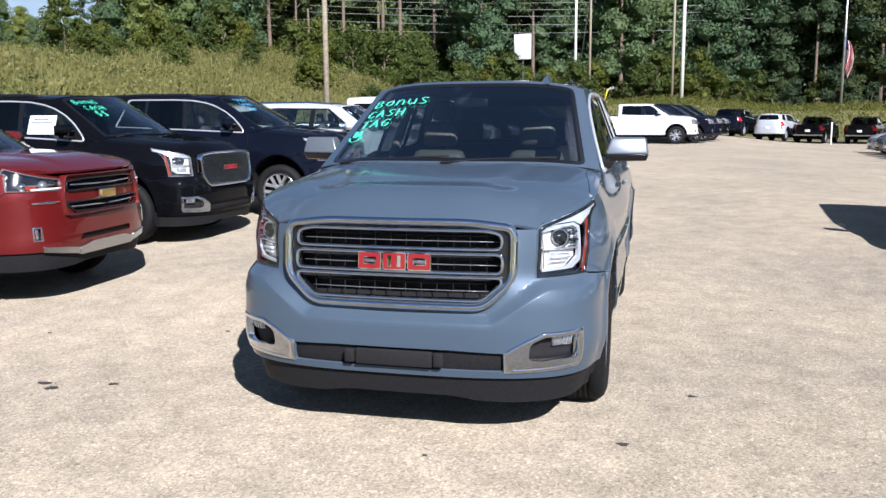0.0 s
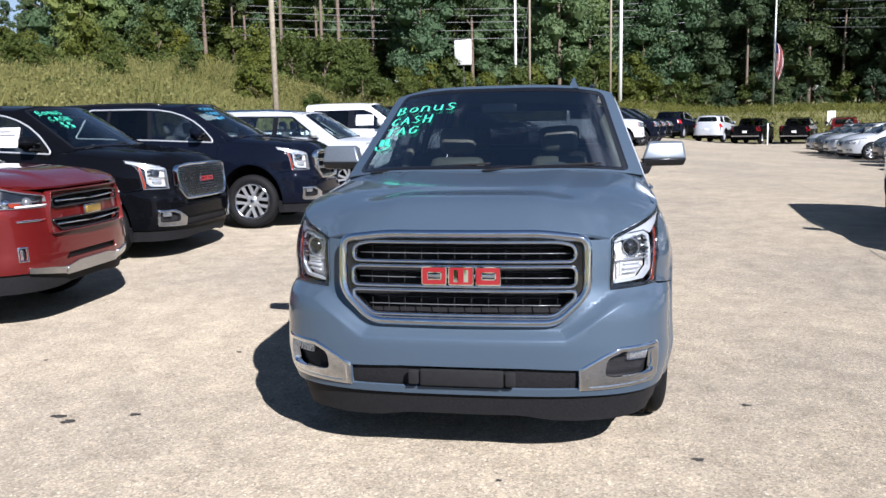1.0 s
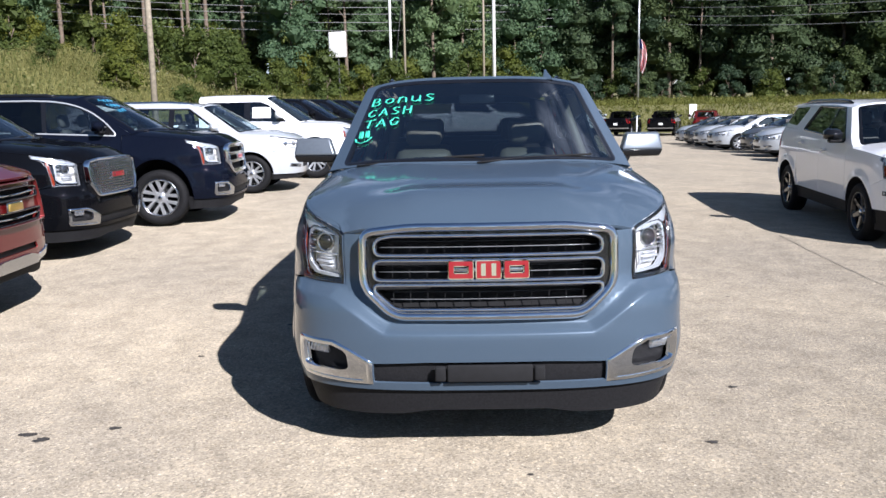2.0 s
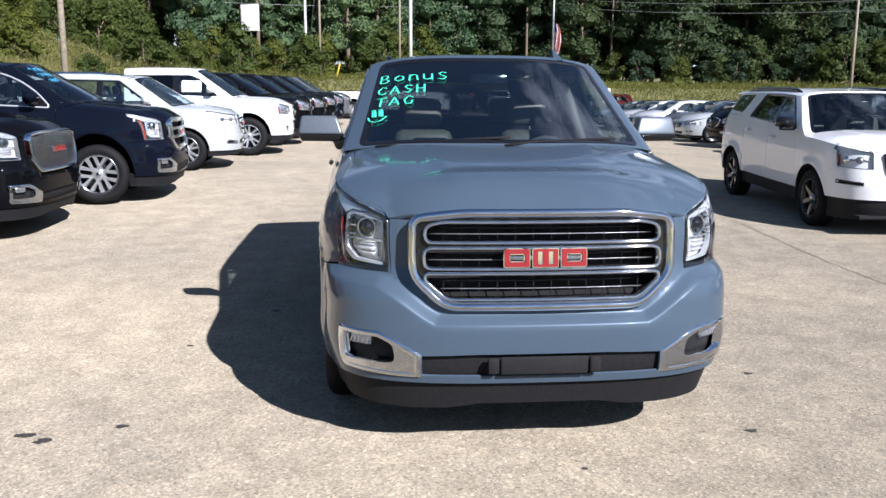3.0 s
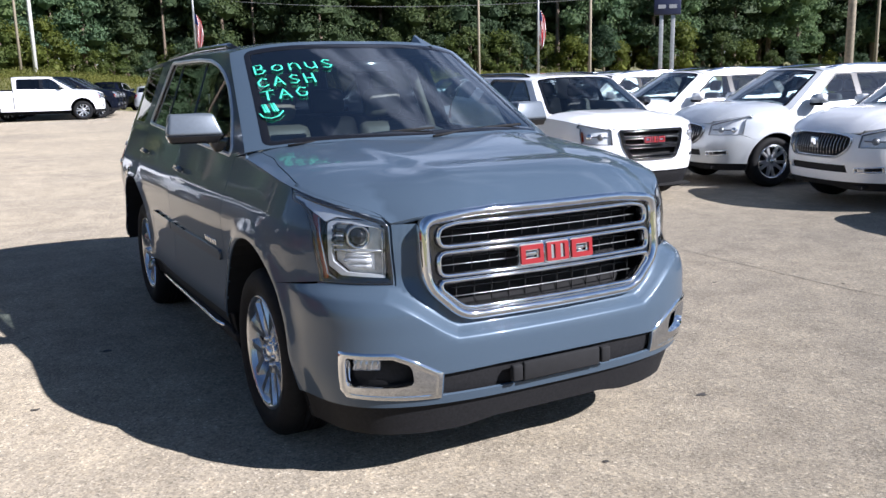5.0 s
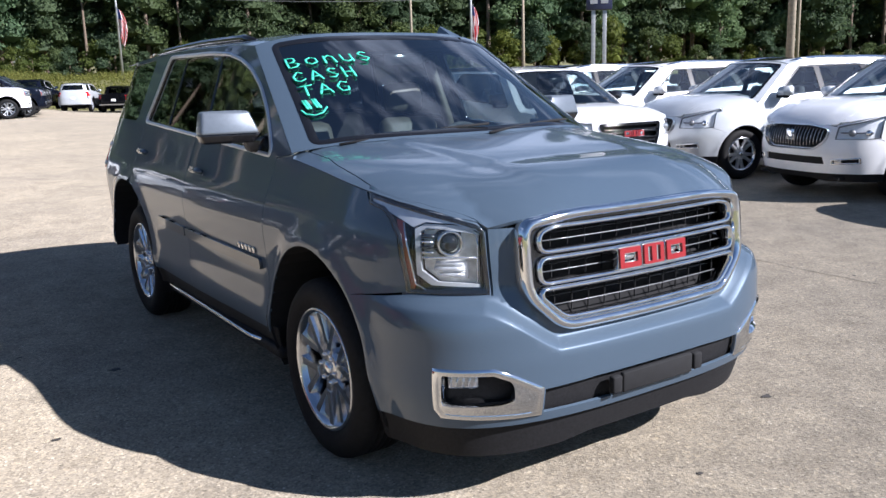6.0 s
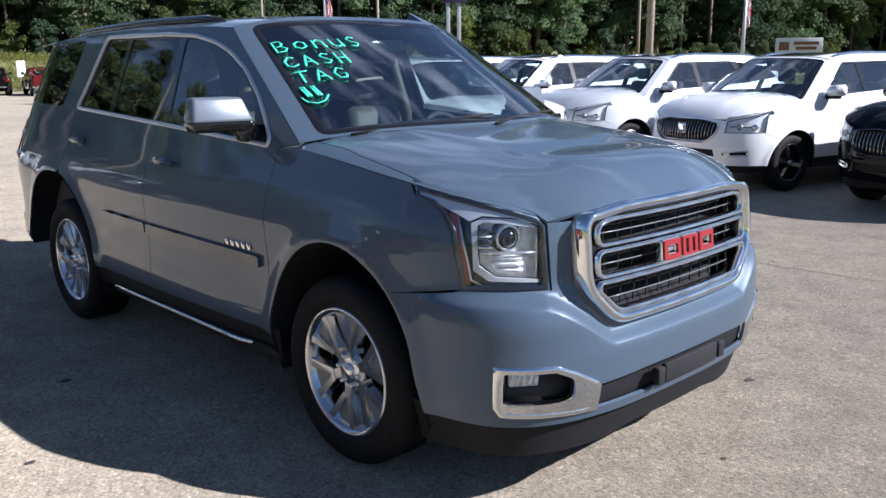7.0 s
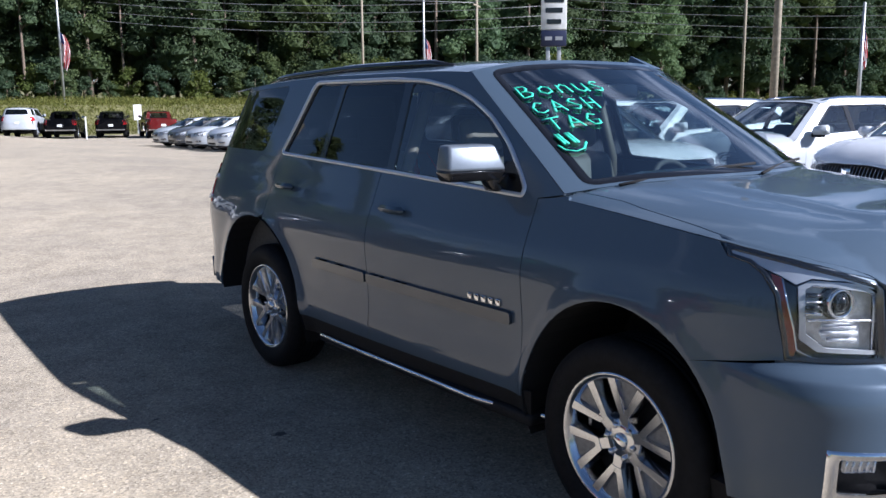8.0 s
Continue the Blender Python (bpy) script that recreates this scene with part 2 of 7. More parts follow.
def panel(name, outline, fm, mat, parent, s=1, holes=(), step=0.05, off=0.0, thick=0.014, label="", lines=()):
    """A sheet with holes, cut in (u, v) and laid on the surface fm; its edges are folded inward by thick. s mirrors it."""
    loops = [dense(list(outline), step)] + [dense(list(h), step) for h in holes]
    pts, edges = [], []
    for lp in loops:
        k = len(pts)
        pts += lp
        edges += [(k + i, k + (i + 1) % len(lp)) for i in range(len(lp))]
    for ln in lines:
        k = len(pts)
        ln = [p for p in dense(list(ln), step, False)]
        pts += ln
        edges += [(k + i, k + i + 1) for i in range(len(ln) - 1)]
    us, vs = zip(*loops[0])
    gu, gv = np.meshgrid(np.arange(min(us) + step * 0.37, max(us), step), np.arange(min(vs) + step * 0.37, max(vs), step))
    gu[::2] += step * 0.5
    gu, gv = gu.ravel(), gv.ravel()
    keep = inside(gu, gv, loops[0])
    for lp in loops[1:]:
        keep &= ~inside(gu, gv, lp)
    gu, gv = gu[keep], gv[keep]
    if len(gu):
        rim = np.array(pts)
        near = np.min((gu[:, None] - rim[None, :, 0]) ** 2 + (gv[:, None] - rim[None, :, 1]) ** 2, axis=1) > (step * 0.45) ** 2
        pts += list(zip(gu[near], gv[near]))
    vv, _, ff, *_ = CDT([Vector(p) for p in pts], edges, [], 0, 1e-6)
    cu = np.array([sum(vv[i][0] for i in f) / len(f) for f in ff])
    cv = np.array([sum(vv[i][1] for i in f) / len(f) for f in ff])
    ok = inside(cu, cv, loops[0])
    for lp in loops[1:]:
        ok &= ~inside(cu, cv, lp)
    tris = [tuple(f) for f, o in zip(ff, ok) if o]
    used = sorted({i for f in tris for i in f})
    num = {o: k for k, o in enumerate(used)}
    tris = [tuple(num[i] for i in f) for f in tris]
    e = 0.004
    P, N = [], []
    for i in used:
        u, v = vv[i]
        p = Vector(fm(u, v))
        n = (Vector(fm(u + e, v)) - Vector(fm(u - e, v))).cross(Vector(fm(u, v + e)) - Vector(fm(u, v - e)))
        n = n.normalized() if n.length > 1e-12 else Vector((0, 0, 1))
        if n.dot(p - Vector((0, min(AXIS[1], max(AXIS[0], p.y)), AXIS[2]))) < 0:
            n = -n
        P.append(p + n * off)
        N.append(n)
    if s < 0:
        P = [Vector((-p.x, p.y, p.z)) for p in P]
        N = [Vector((-n.x, n.y, n.z)) for n in N]
    faces = []
    seen = {}
    for f in tris:
        a, b, c = (P[i] for i in f)
        if (b - a).cross(c - a).dot(N[f[0]] + N[f[1]] + N[f[2]]) < 0:
            f = f[::-1]
        faces.append(f)
        for i in range(3):
            seen[(f[i], f[(i + 1) % 3])] = 1
    if thick:
        border = [(a, b) for a, b in seen if (b, a) not in seen]
        side = {}
        for a, b in border:
            t = (P[b] - P[a]).cross(N[a])
            for i in (a, b):
                side[i] = side.get(i, Vector((0, 0, 0))) + (t.normalized() if t.length > 1e-9 else Vector((0, 0, 0)))
        top, low = {}, {}
        for i, t in side.items():
            t = t.normalized() if t.length > 1e-9 else N[i]
            top[i] = len(P)
            P.append(P[i].copy())
            N.append((N[i] * 0.4 + t).normalized())
            low[i] = len(P)
            P.append(P[i] - N[i] * thick)
            N.append(t)
        for a, b in border:
            faces.append((top[b], top[a], low[a], low[b]))
    mesh = mesh_of(name, P, faces)
    mesh.shade_smooth()
    mesh.normals_split_custom_set_from_vertices([tuple(n) for n in N])
    return link(name, mesh, mat, parent, label, False)


def ring(name, poly, fm, mat, parent, s=1, prof=((0, 0), (0.004, 0.01), (0.016, 0.01), (0.02, 0)), step=0.04, label=""):
    """A raised frame along a closed outline on the surface fm: rows of (distance inward, height)."""
    poly = dense(list(poly), step)
    verts, faces = [], []
    e, k = 0.004, len(poly)
    for d, h in prof:
        for u, v in inset(poly, d) if d else poly:
            p = Vector(fm(u, v))
            n = (Vector(fm(u + e, v)) - Vector(fm(u - e, v))).cross(Vector(fm(u, v + e)) - Vector(fm(u, v - e))).normalized()
            if n.dot(p - Vector((0, min(AXIS[1], max(AXIS[0], p.y)), AXIS[2]))) < 0:
                n = -n
            p = p + n * h
            verts.append(Vector((p.x * s, p.y, p.z)))
    for j in range(len(prof) - 1):
        for i in range(k):
            a, b = j * k + i, j * k + (i + 1) % k
            faces.append((a, b, b + k, a + k))
    bm = bmesh.new()
    bv = [bm.verts.new(v) for v in verts]
    for f in faces:
        bm.faces.new([bv[i] for i in f])
    bmesh.ops.recalc_face_normals(bm, faces=bm.faces)
    return part(name, bm, mat, parent, label, True)


def tube(name, pts, r, mat, parent, n=8, label="", s=1, flat=1.0):
    """A round or flattened bar along a line of points."""
    pts = [Vector((p[0] * s, p[1], p[2])) for p in pts]
    verts, faces = [], []
    for i, p in enumerate(pts):
        d = (pts[min(i + 1, len(pts) - 1)] - pts[max(i - 1, 0)]).normalized()
        a = d.cross(Vector((0, 0, 1)))
        a = a.normalized() if a.length > 1e-4 else Vector((1, 0, 0))
        b = d.cross(a)
        rr = r[i] if isinstance(r, (list, tuple)) else r
        verts += [p + a * math.cos(t) * rr + b * math.sin(t) * rr * flat for t in (2 * math.pi * j / n for j in range(n))]
    for i in range(len(pts) - 1):
        for j in range(n):
            a, b = i * n + j, i * n + (j + 1) % n
            faces.append((a, b, b + n, a + n))
    faces += [tuple(range(n))[::-1], tuple(range(len(verts) - n, len(verts)))]
    return link(name, mesh_of(name, verts, faces), mat, parent, label)


def block(name, c, size, mat, parent, bevel=0.0, rot=(0, 0, 0), label="", seg=2, taper=1.0):
    """A bevelled box, narrower by taper at its top."""
    bm = bmesh.new()
    bmesh.ops.create_cube(bm, size=1)
    for v in bm.verts:
        k = taper if v.co.z > 0 else 1
        v.co = Vector((v.co.x * size[0] * k, v.co.y * size[1] * k, v.co.z * size[2]))
    if bevel:
        bmesh.ops.bevel(bm, geom=list(bm.edges), offset=bevel, segments=seg, affect="EDGES", profile=0.5)
    bmesh.ops.transform(bm, matrix=pose(*c, *rot), verts=bm.verts)
    return part(name, bm, mat, parent, label, bool(bevel))


def lathe(name, profile, mat, parent, seg=40, label="", axis="x"):
    """A turned body from rows of (radius, position on the axis)."""
    verts, faces = [], []
    k = len(profile)
    for j in range(seg):
        t = 2 * math.pi * j / seg
        for r, x in profile:
            verts.append((x, r * math.cos(t), r * math.sin(t)) if axis == "x" else (r * math.cos(t), r * math.sin(t), x))
    for j in range(seg):
        for i in range(k - 1):
            a, b = j * k + i, (j + 1) % seg * k + i
            faces.append((a, b, b + 1, a + 1) if axis == "x" else (a, b, b + 1, a + 1)[::1])
    mesh = mesh_of(name, verts, faces)
    bm = bmesh.new()
    bm.from_mesh(mesh)
    bmesh.ops.remove_doubles(bm, verts=bm.verts, dist=1e-5)
    bmesh.ops.recalc_face_normals(bm, faces=bm.faces)
    bm.to_mesh(mesh)
    bm.free()
    ob = link(name, mesh, mat, parent, label)
    return ob


def thing(name, label, category, group="", m=None):
    ob = new(name)
    ob.empty_display_size = 0.2
    tagged(ob, label, category, group)
    if m is not None:
        ob.matrix_basis = m
    return ob


# ---- vehicles ----
class Shape:
    """The outer skin of a car: y = 0 at the front axle, nose towards -y, wheels on z = 0."""

    def __init__(self, q):
        self.q = q
        self.w, self.fy, self.ry = table(q["wz"]), table(q["fz"], 0.02), table(q["rz"])
        self.zedge, self.zr, self.belt = table(q["edge"], 0.08), table(q["roof"], 0.1), table(q["belt"], 0.05)
        self.nr, self.yc, self.ye = q.get("nr", 4.0), q["yc"], q["ye"]
        self.n = table(q["n"], 0.03) if isinstance(q["n"], list) else (lambda z: q["n"])
        self.drop, self.hood_drop = q.get("drop", 0.07), q.get("hood_drop", 0.085)
        self.arches = [(0.0, q["arch"][0]), (q["wb"], q["arch"][1])]
        self.hub = q["R"]
        self.ledge = q.get("ledge")
        self.tall = q.get("tall", (1.0, 1.0))

    def wide(self, y, z):
        """Half the width: the body swells a little from the nose to the rear doors."""
        return self.w(z) + self.q.get("plan", 0.0) * smooth(0.0, 1.8, y)

    def flare(self, y, z):
        out = 0.0
        for (c, r), k in zip(self.arches, self.tall):
            d = math.hypot(y - c, (z - self.hub) / k)
            out += 0.022 * math.exp(-(((d - r) / 0.055) ** 2)) * smooth(1.25, 0.95, z)
        return out

    def front(self, u, z):
        """Round the nose: u is the angle from straight ahead; past a quarter turn it runs on along the side."""
        s, u = (1 if u >= 0 else -1), abs(u)
        if u > math.pi / 2:
            x, y, z = self.side(self.yc + u - math.pi / 2, z)
            return (s * x, y, z)
        w, d, n = self.w(z), self.yc - self.fy(z), self.n(z)
        sn, cs = math.sin(u), math.cos(u)
        r = 1 / ((sn / w) ** n + (cs / d) ** n) ** (1 / n)
        if self.ledge:
            x0, z0, x1, z1, out = self.ledge
            zl = lerp(z0, z1, smooth(x0, x1, r * sn) * 0.35 + 0.65 * min(1, max(0, (r * sn - x0) / (x1 - x0))))
            r += out * (1 - smooth(zl - 0.055, zl, z)) * smooth(1.35, 0.80, u)
        x, y = r * sn, self.yc - r * cs
        return (s * (x + self.flare(y, z) * smooth(0.9, 1.3, u)), y, z)

    def ledge_line(self, drop):
        """The edge of the bumper's shelf, from the middle to the corner."""
        rows = []
        for u in np.linspace(0.0, 1.25, 26):
            z = self.ledge[1]
            for _ in range(4):
                w, d, n = self.w(z), self.yc - self.fy(z), self.n(z)
                x = math.sin(u) / ((math.sin(u) / w) ** n + (math.cos(u) / d) ** n) ** (1 / n)
                x0, z0, x1, z1, _ = self.ledge
                z = lerp(z0, z1, smooth(x0, x1, x) * 0.35 + 0.65 * min(1, max(0, (x - x0) / (x1 - x0))))
            rows.append((float(u), z - drop))
        return rows

    def side(self, y, z):
        w = self.wide(y, z)
        if y < self.yc:
            n = self.n(z)
            x = w * max(1e-9, 1 - min(1, (self.yc - y) / (self.yc - self.fy(z))) ** n) ** (1 / n)
        elif y > self.ye:
            x = w * max(1e-9, 1 - min(1, (y - self.ye) / (self.ry(z) - self.ye)) ** self.nr) ** (1 / self.nr)
        else:
            x = w
        return (x + self.flare(y, z), y, z)

    def rear(self, x, z):
        t = min(0.999, abs(x) / self.wide(self.ye, z))
        return (x, self.ye + (self.ry(z) - self.ye) * (1 - t**self.nr) ** (1 / self.nr), z)

    def top(self, x, y):
        """Hood and fender tops."""
        ze = self.zedge(y)
        w, d, n = self.w(ze), self.yc - self.fy(ze), self.n(ze)
        e = ((abs(x) / w) ** n + (max(0, self.yc - y) / d) ** n) ** (1 / n)
        dome = self.q.get("dome", 0.012) * smooth(0.56, 0.44, abs(x) - 0.10 * smooth(-0.9, 0.3, y) + 0.1) * smooth(-0.95, -0.55, y)
        nose = self.q.get("nose_crown", 0.0) * (1 - min(1.0, abs(x) / 0.68) ** 4) * smooth(-0.45, -0.88, y)
        return (x, y, ze + self.hood_drop * (1 - min(1.2, e) ** 5) + dome + nose)

    def lid(self, a, b):
        """The roof: a from side to side, b from front to back."""
        q = self.q
        y = lerp(q["ws_top"][0] + (q["ws_top"][1] - q["ws_top"][0]) * a * a, q["roof_end"][0] - (q["roof_end"][0] - q["roof_end"][1]) * a * a, b)
        zr = self.zr(y)
        return (a * self.wide(y, zr - self.drop), y, zr - self.drop * abs(a) ** self.q.get("crown", 5))

    def screen(self, a, b):
        """The windscreen and its pillars: a from side to side, b from cowl to roof."""
        q = self.q
        (yc0, zc0), (ye0, ze0) = q["ws_base"]
        x1, ye1, ze1 = self.lid(1, 0)
        _, yc1, zc1 = self.lid(0, 0)
        y, z = lerp(ye0, ye1, b), lerp(ze0, ze1, b)
        t = abs(a)
        bow = 0.025 * math.sin(math.pi * b)
        return (a * self.wide(y, z), lerp(lerp(yc0, yc1, b) - bow, y, t * t), lerp(lerp(zc0, zc1, b), z, t**4))

    def at(self, z, x=None, y=None):
        """The angle u at which the nose passes x or y at the height z."""
        lo, hi = 0.0, math.pi / 2
        for _ in range(30):
            m = (lo + hi) / 2
            p = self.front(m, z)
            if (p[0] < x) if x is not None else (p[1] < y):
                lo = m
            else:
                hi = m
        return lo


def arc(cy, cz, r, a0, a1, k=14, tall=1.0):
    return [(cy + r * math.cos(radians(lerp(a0, a1, i / k))), cz + r * tall * math.sin(radians(lerp(a0, a1, i / k)))) for i in range(k + 1)]


def wheel(R, rim, width, style, fine, parent=None):
    """A wheel whose outer face looks to +x, with its parts."""
    hub = new("wheel")
    hub.parent = parent
    seg = 56 if fine else 28
    hw = width / 2
    prof = [(rim - 0.012, hw - 0.03), (rim + 0.012, hw - 0.012), (rim + 0.03, hw - 0.004), (lerp(rim, R, 0.5), hw + 0.006), (R - 0.03, hw - 0.008), (R - 0.008, hw - 0.03), (R, hw - 0.055)]
    if fine:
        for c in (0.045, 0.015):
            prof += [(R, c + 0.006), (R - 0.008, c + 0.005), (R - 0.008, c - 0.005), (R, c - 0.006)]
    prof += [(r, -x) for r, x in reversed(prof)]
    lathe("tyre", prof, RUBBER, hub, seg)
    lathe("rim", [(rim - 0.03, -hw + 0.02), (rim - 0.035, hw - 0.07), (rim - 0.018, hw - 0.022), (rim - 0.006, hw - 0.012), (rim + 0.006, hw - 0.012), (rim + 0.006, hw - 0.03)], GLOSSBLACK if style == "dark" else SATIN, hub, seg, "polished rim lip")
    lathe("brake_disc", [(0.0, hw - 0.125), (rim - 0.05, hw - 0.125), (rim - 0.05, hw - 0.14), (0.0, hw - 0.14)], DARK, hub, 24)
    face = hw - 0.03
    verts, faces = [], []

    def bar(r0, r1, a0, a1, w0, w1, x0, x1, dep):
        k = len(verts)
        for r, a, w, x in ((r0, a0, w0, x0), (r1, a1, w1, x1)):
            c, s = math.cos(a), math.sin(a)
            for dx, dw in ((-dep, 0.62), (0, 0.36), (0, -0.36), (-dep, -0.62)):
                verts.append((x + dx, r * c - dw * w * s, r * s + dw * w * c))
        for i in range(4):
            j = (i + 1) % 4
            faces.append((k + i, k + j, k + 4 + j, k + 4 + i))
        faces.append((k + 3, k + 2, k + 1, k))
        faces.append((k + 4, k + 5, k + 6, k + 7))

    def flush(name, mat, label=""):
        nonlocal verts, faces
        bm = bmesh.new()
        bv = [bm.verts.new(v) for v in verts]
        for f in faces:
            bm.faces.new([bv[i] for i in f])
        bmesh.ops.recalc_face_normals(bm, faces=bm.faces)
        ob = part(name, bm, mat, hub, label)
        verts, faces = [], []
        return ob

    mat = {"dark": GLOSSBLACK, "split": SATIN if fine else ALLOY}.get(style, ALLOY)
    k = 6 if style in ("split", "dark") else 5
    first = None
    for i in range(k):
        a = 2 * math.pi * (i + 0.5) / k
        if style == "split":
            bar(0.05, 0.135, a, a, 0.062, 0.052, face - 0.020, face - 0.012, 0.045)
            for sgn in (-1, 1):
                bar(0.110, rim - 0.014, a + sgn * 0.10, a + sgn * 0.30, 0.036, 0.050, face - 0.012, face + 0.004, 0.04)
        elif style == "multi":
            for sgn in (-1, 1):
                bar(0.05, rim - 0.014, a + sgn * 0.19, a + sgn * 0.24, 0.042, 0.038, face - 0.02, face + 0.004, 0.04)
        else:
            bar(0.05, rim - 0.014, a, a, 0.085, 0.055, face - 0.02, face + 0.004, 0.045)
        if fine:
            if first is None:
                first = flush("spoke", mat)
            else:
                verts, faces = [], []
                ob = new("spoke", first.data)
                ob.parent = hub
                ob.matrix_basis = pose(0, 0, 0, 360 * i / k, 0, 0)
    if fine and style == "split":
        # the cast web between the two arms of each spoke, set back
        web = None
        for i in range(k):
            a = 2 * math.pi * (i + 0.5) / k
            if web is None:
                bar(0.12, rim - 0.016, a, a, 0.030, 0.120, face - 0.030, face - 0.016, 0.012)
                web = ob = flush("web", LAMPGREY, "dull grey cast web")
            else:
                ob = new("web", web.data)
                ob.parent = hub
            ob.matrix_basis = pose(0, 0, 0, 360 * i / k, 0, 0)
    if not fine:
        flush("spokes", mat, "cast wheel spokes")
    lathe("wheel_hub", [(0.0, face - 0.016), (0.05, face - 0.016), (0.085, face - 0.022), (0.092, face - 0.06), (0.0, face - 0.06)], mat, hub, 24)
    lathe("centre_cap", [(0.0, face + 0.004), (0.026, face + 0.001), (0.034, face - 0.008), (0.034, face - 0.02)], CHROME, hub, 20)
    if fine:
        nut = None
        for i in range(6):
            a = 2 * math.pi * i / 6
            if nut is None:
                nut = lathe("lug_nut", [(0.0, 0.02), (0.007, 0.02), (0.011, 0.014), (0.0125, 0.0)], CHROME, hub, 8)
                ob = nut
            else:
                ob = new("lug_nut", nut.data)
                ob.parent = hub
            ob.location = (face - 0.02, 0.064 * math.cos(a), 0.064 * math.sin(a))
    return hub


def vehicle(q, name, label, colour, fine=False, group="", m=None, step=None):
    """A whole car from its measures: skin panels, glass, lamps, grille, mirrors, wheels and cabin."""
    S = Shape(q)
    step = step or (0.04 if fine else 0.10)
    AXIS[0], AXIS[1], AXIS[2] = q["yc"], q["ye"], 0.75
    car = thing(name, label, q["category"], group)
    d0, d1, d2 = q["doors"]
    wb, R, sill = q["wb"], q["R"], q["sill"]
    rF, rR = q["arch"]
    kF, kR = S.tall
    gap = 0.0025 if fine else 0.004
    ye0, ze0 = q["ws_base"][1]
    _, ye1, ze1 = S.lid(1, 0)
    pickup = q.get("bed")
    low = q["low"]
    hl_in, hl_bot, hl_tip = q["lamp"]["inner"], q["lamp"]["bottom"], q["lamp"]["tip"]
    lo_y = q["lamp"]["outer"]

    # skin, low on both sides
    for s in (-1, 1):
        a0 = math.degrees(math.asin((sill - R) / rF / kF)) if abs(sill - R) < rF else 0
        top = [(y, S.zedge(y) - gap) for y in np.linspace(ye0 - 0.03, hl_tip + 0.02, 7)]
        fend = arc(0, R, rF, a0, 132, 18, kF)
        if q["lamp"].get("ring"):
            fend += [(S.front(u, z)[1] + 0.003, z) for u, z in reversed(q["lamp"]["ring"][8:])]
        else:
            fend += [(lo_y, hl_bot + 0.003), (lo_y + 0.03, lerp(hl_bot, S.zedge(hl_tip), 0.6)), (lerp(lo_y, hl_tip, 0.5), S.zedge(hl_tip) - 0.06), (hl_tip + 0.03, S.zedge(hl_tip) - 0.05)]
        fend += [(float(y), z) for y, z in reversed(top)] + [(ye0 - 0.03, ze0 - 0.01), (d0 - gap, S.belt(d0) - 0.005), (d0 - gap, sill)]
        panel("fender", fend, S.side, colour, car, s, step=step)
        door = [(d0 + gap, sill), (d1 - gap, sill), (d1 - gap, S.belt(d1)), (d0 + gap, S.belt(d0))]
        da = panel("front_door", door, S.side, colour, car, s, step=step)
        doors = [(d0, d1, da)]
        if d2 > d1:
            ar = arc(wb, R, rR + 0.02, 180 - math.degrees(math.asin((sill - R) / rR / kR)) if abs(sill - R) < rR else 180, 95, 12, kR)
            ar = [p for p in ar if p[0] < d2 - gap] if not pickup else []
            door = [(d1 + gap, sill)] + (ar or [(d2 - gap, sill)])
            if ar:
                door += [(d2 - gap, max(ar[-1][1], R + 0.4))]
            door += [(d2 - gap, S.belt(d2)), (d1 + gap, S.belt(d1))]
            db = panel("rear_door", door, S.side, colour, car, s, step=step)
            doors.append((d1, d2, db))
        rear_u = 0.93
        zt = q["rail"] if pickup else None
        end_y = [(S.rear(rear_u * S.w(z), z)[1], z) for z in (sill, 0.6, 0.9, 1.2, (zt or S.belt(S.ye)))]
        top_z = (lambda y: zt) if pickup else S.belt
        d3 = d2 + (0.03 if pickup else gap)
        quarter = [(d3, R + rR * kR + 0.02 if (d2 > wb - rR - 0.02 and not pickup) else sill)]
        quarter += [p for p in arc(wb, R, rR, 180 - math.degrees(math.asin((sill - R) / rR / kR)), math.degrees(math.asin((sill - R) / rR / kR)), 22, kR) if p[0] > d3]
        quarter += [(y, z) for y, z in end_y] + [(d3, top_z(d3))]
        panel("quarter_panel", quarter, S.side, colour, car, s, step=step)
        # wheel housing and arch lip
        for c, r, tall in ((0.0, rF, kF), (wb, rR, kR)):
            pts = [(y, z) for y, z in arc(c, R, r, -12 if c == 0.0 else 4, 192, 20, tall)]
            verts = []
            for y, z in pts:
                x, _, _ = S.side(y, z)
                verts += [(s * (x - 0.006), y, z), (s * (x - 0.02), y, z), (s * 0.45, y, z)]
            faces = [f for i in range(len(pts) - 1) for f in ((3 * i, 3 * i + 1, 3 * i + 4, 3 * i + 3), (3 * i + 1, 3 * i + 2, 3 * i + 5, 3 * i + 4))]
            faces.append(tuple(3 * i + 2 for i in range(len(pts))))
            link("wheel_housing", mesh_of("wheel_housing", verts, faces), DARK, car, smooth_shade=False)
        sk = [(rF * 0.9, sill + 0.02), (wb - rR * 0.9, sill + 0.02), (wb - rR * 0.92, low), (rF * 0.95, low)]
        panel("sill_panel", sk, S.side, q.get("sill_mat") or colour, car, s, step=step, off=-0.018)
        # upper side with the window opening
        zt0 = lambda y: S.zr(y) - S.drop
        roof_e = q["roof_end"][1]
        up = [(ye0, ze0 - 0.005), (d0, S.belt(d0)), (d1, S.belt(d1)), (d2, S.belt(d2))]
        if pickup:
            up += [(d2, zt0(d2) - 0.0)]
        else:
            up += [(S.ye, S.belt(S.ye)), (S.rear(rear_u * S.w(S.belt(S.ye)), S.belt(S.ye))[1], S.belt(S.ye)), (min(roof_e, S.rear(0.9 * S.w(1.6), zt0(roof_e))[1]), zt0(roof_e))]
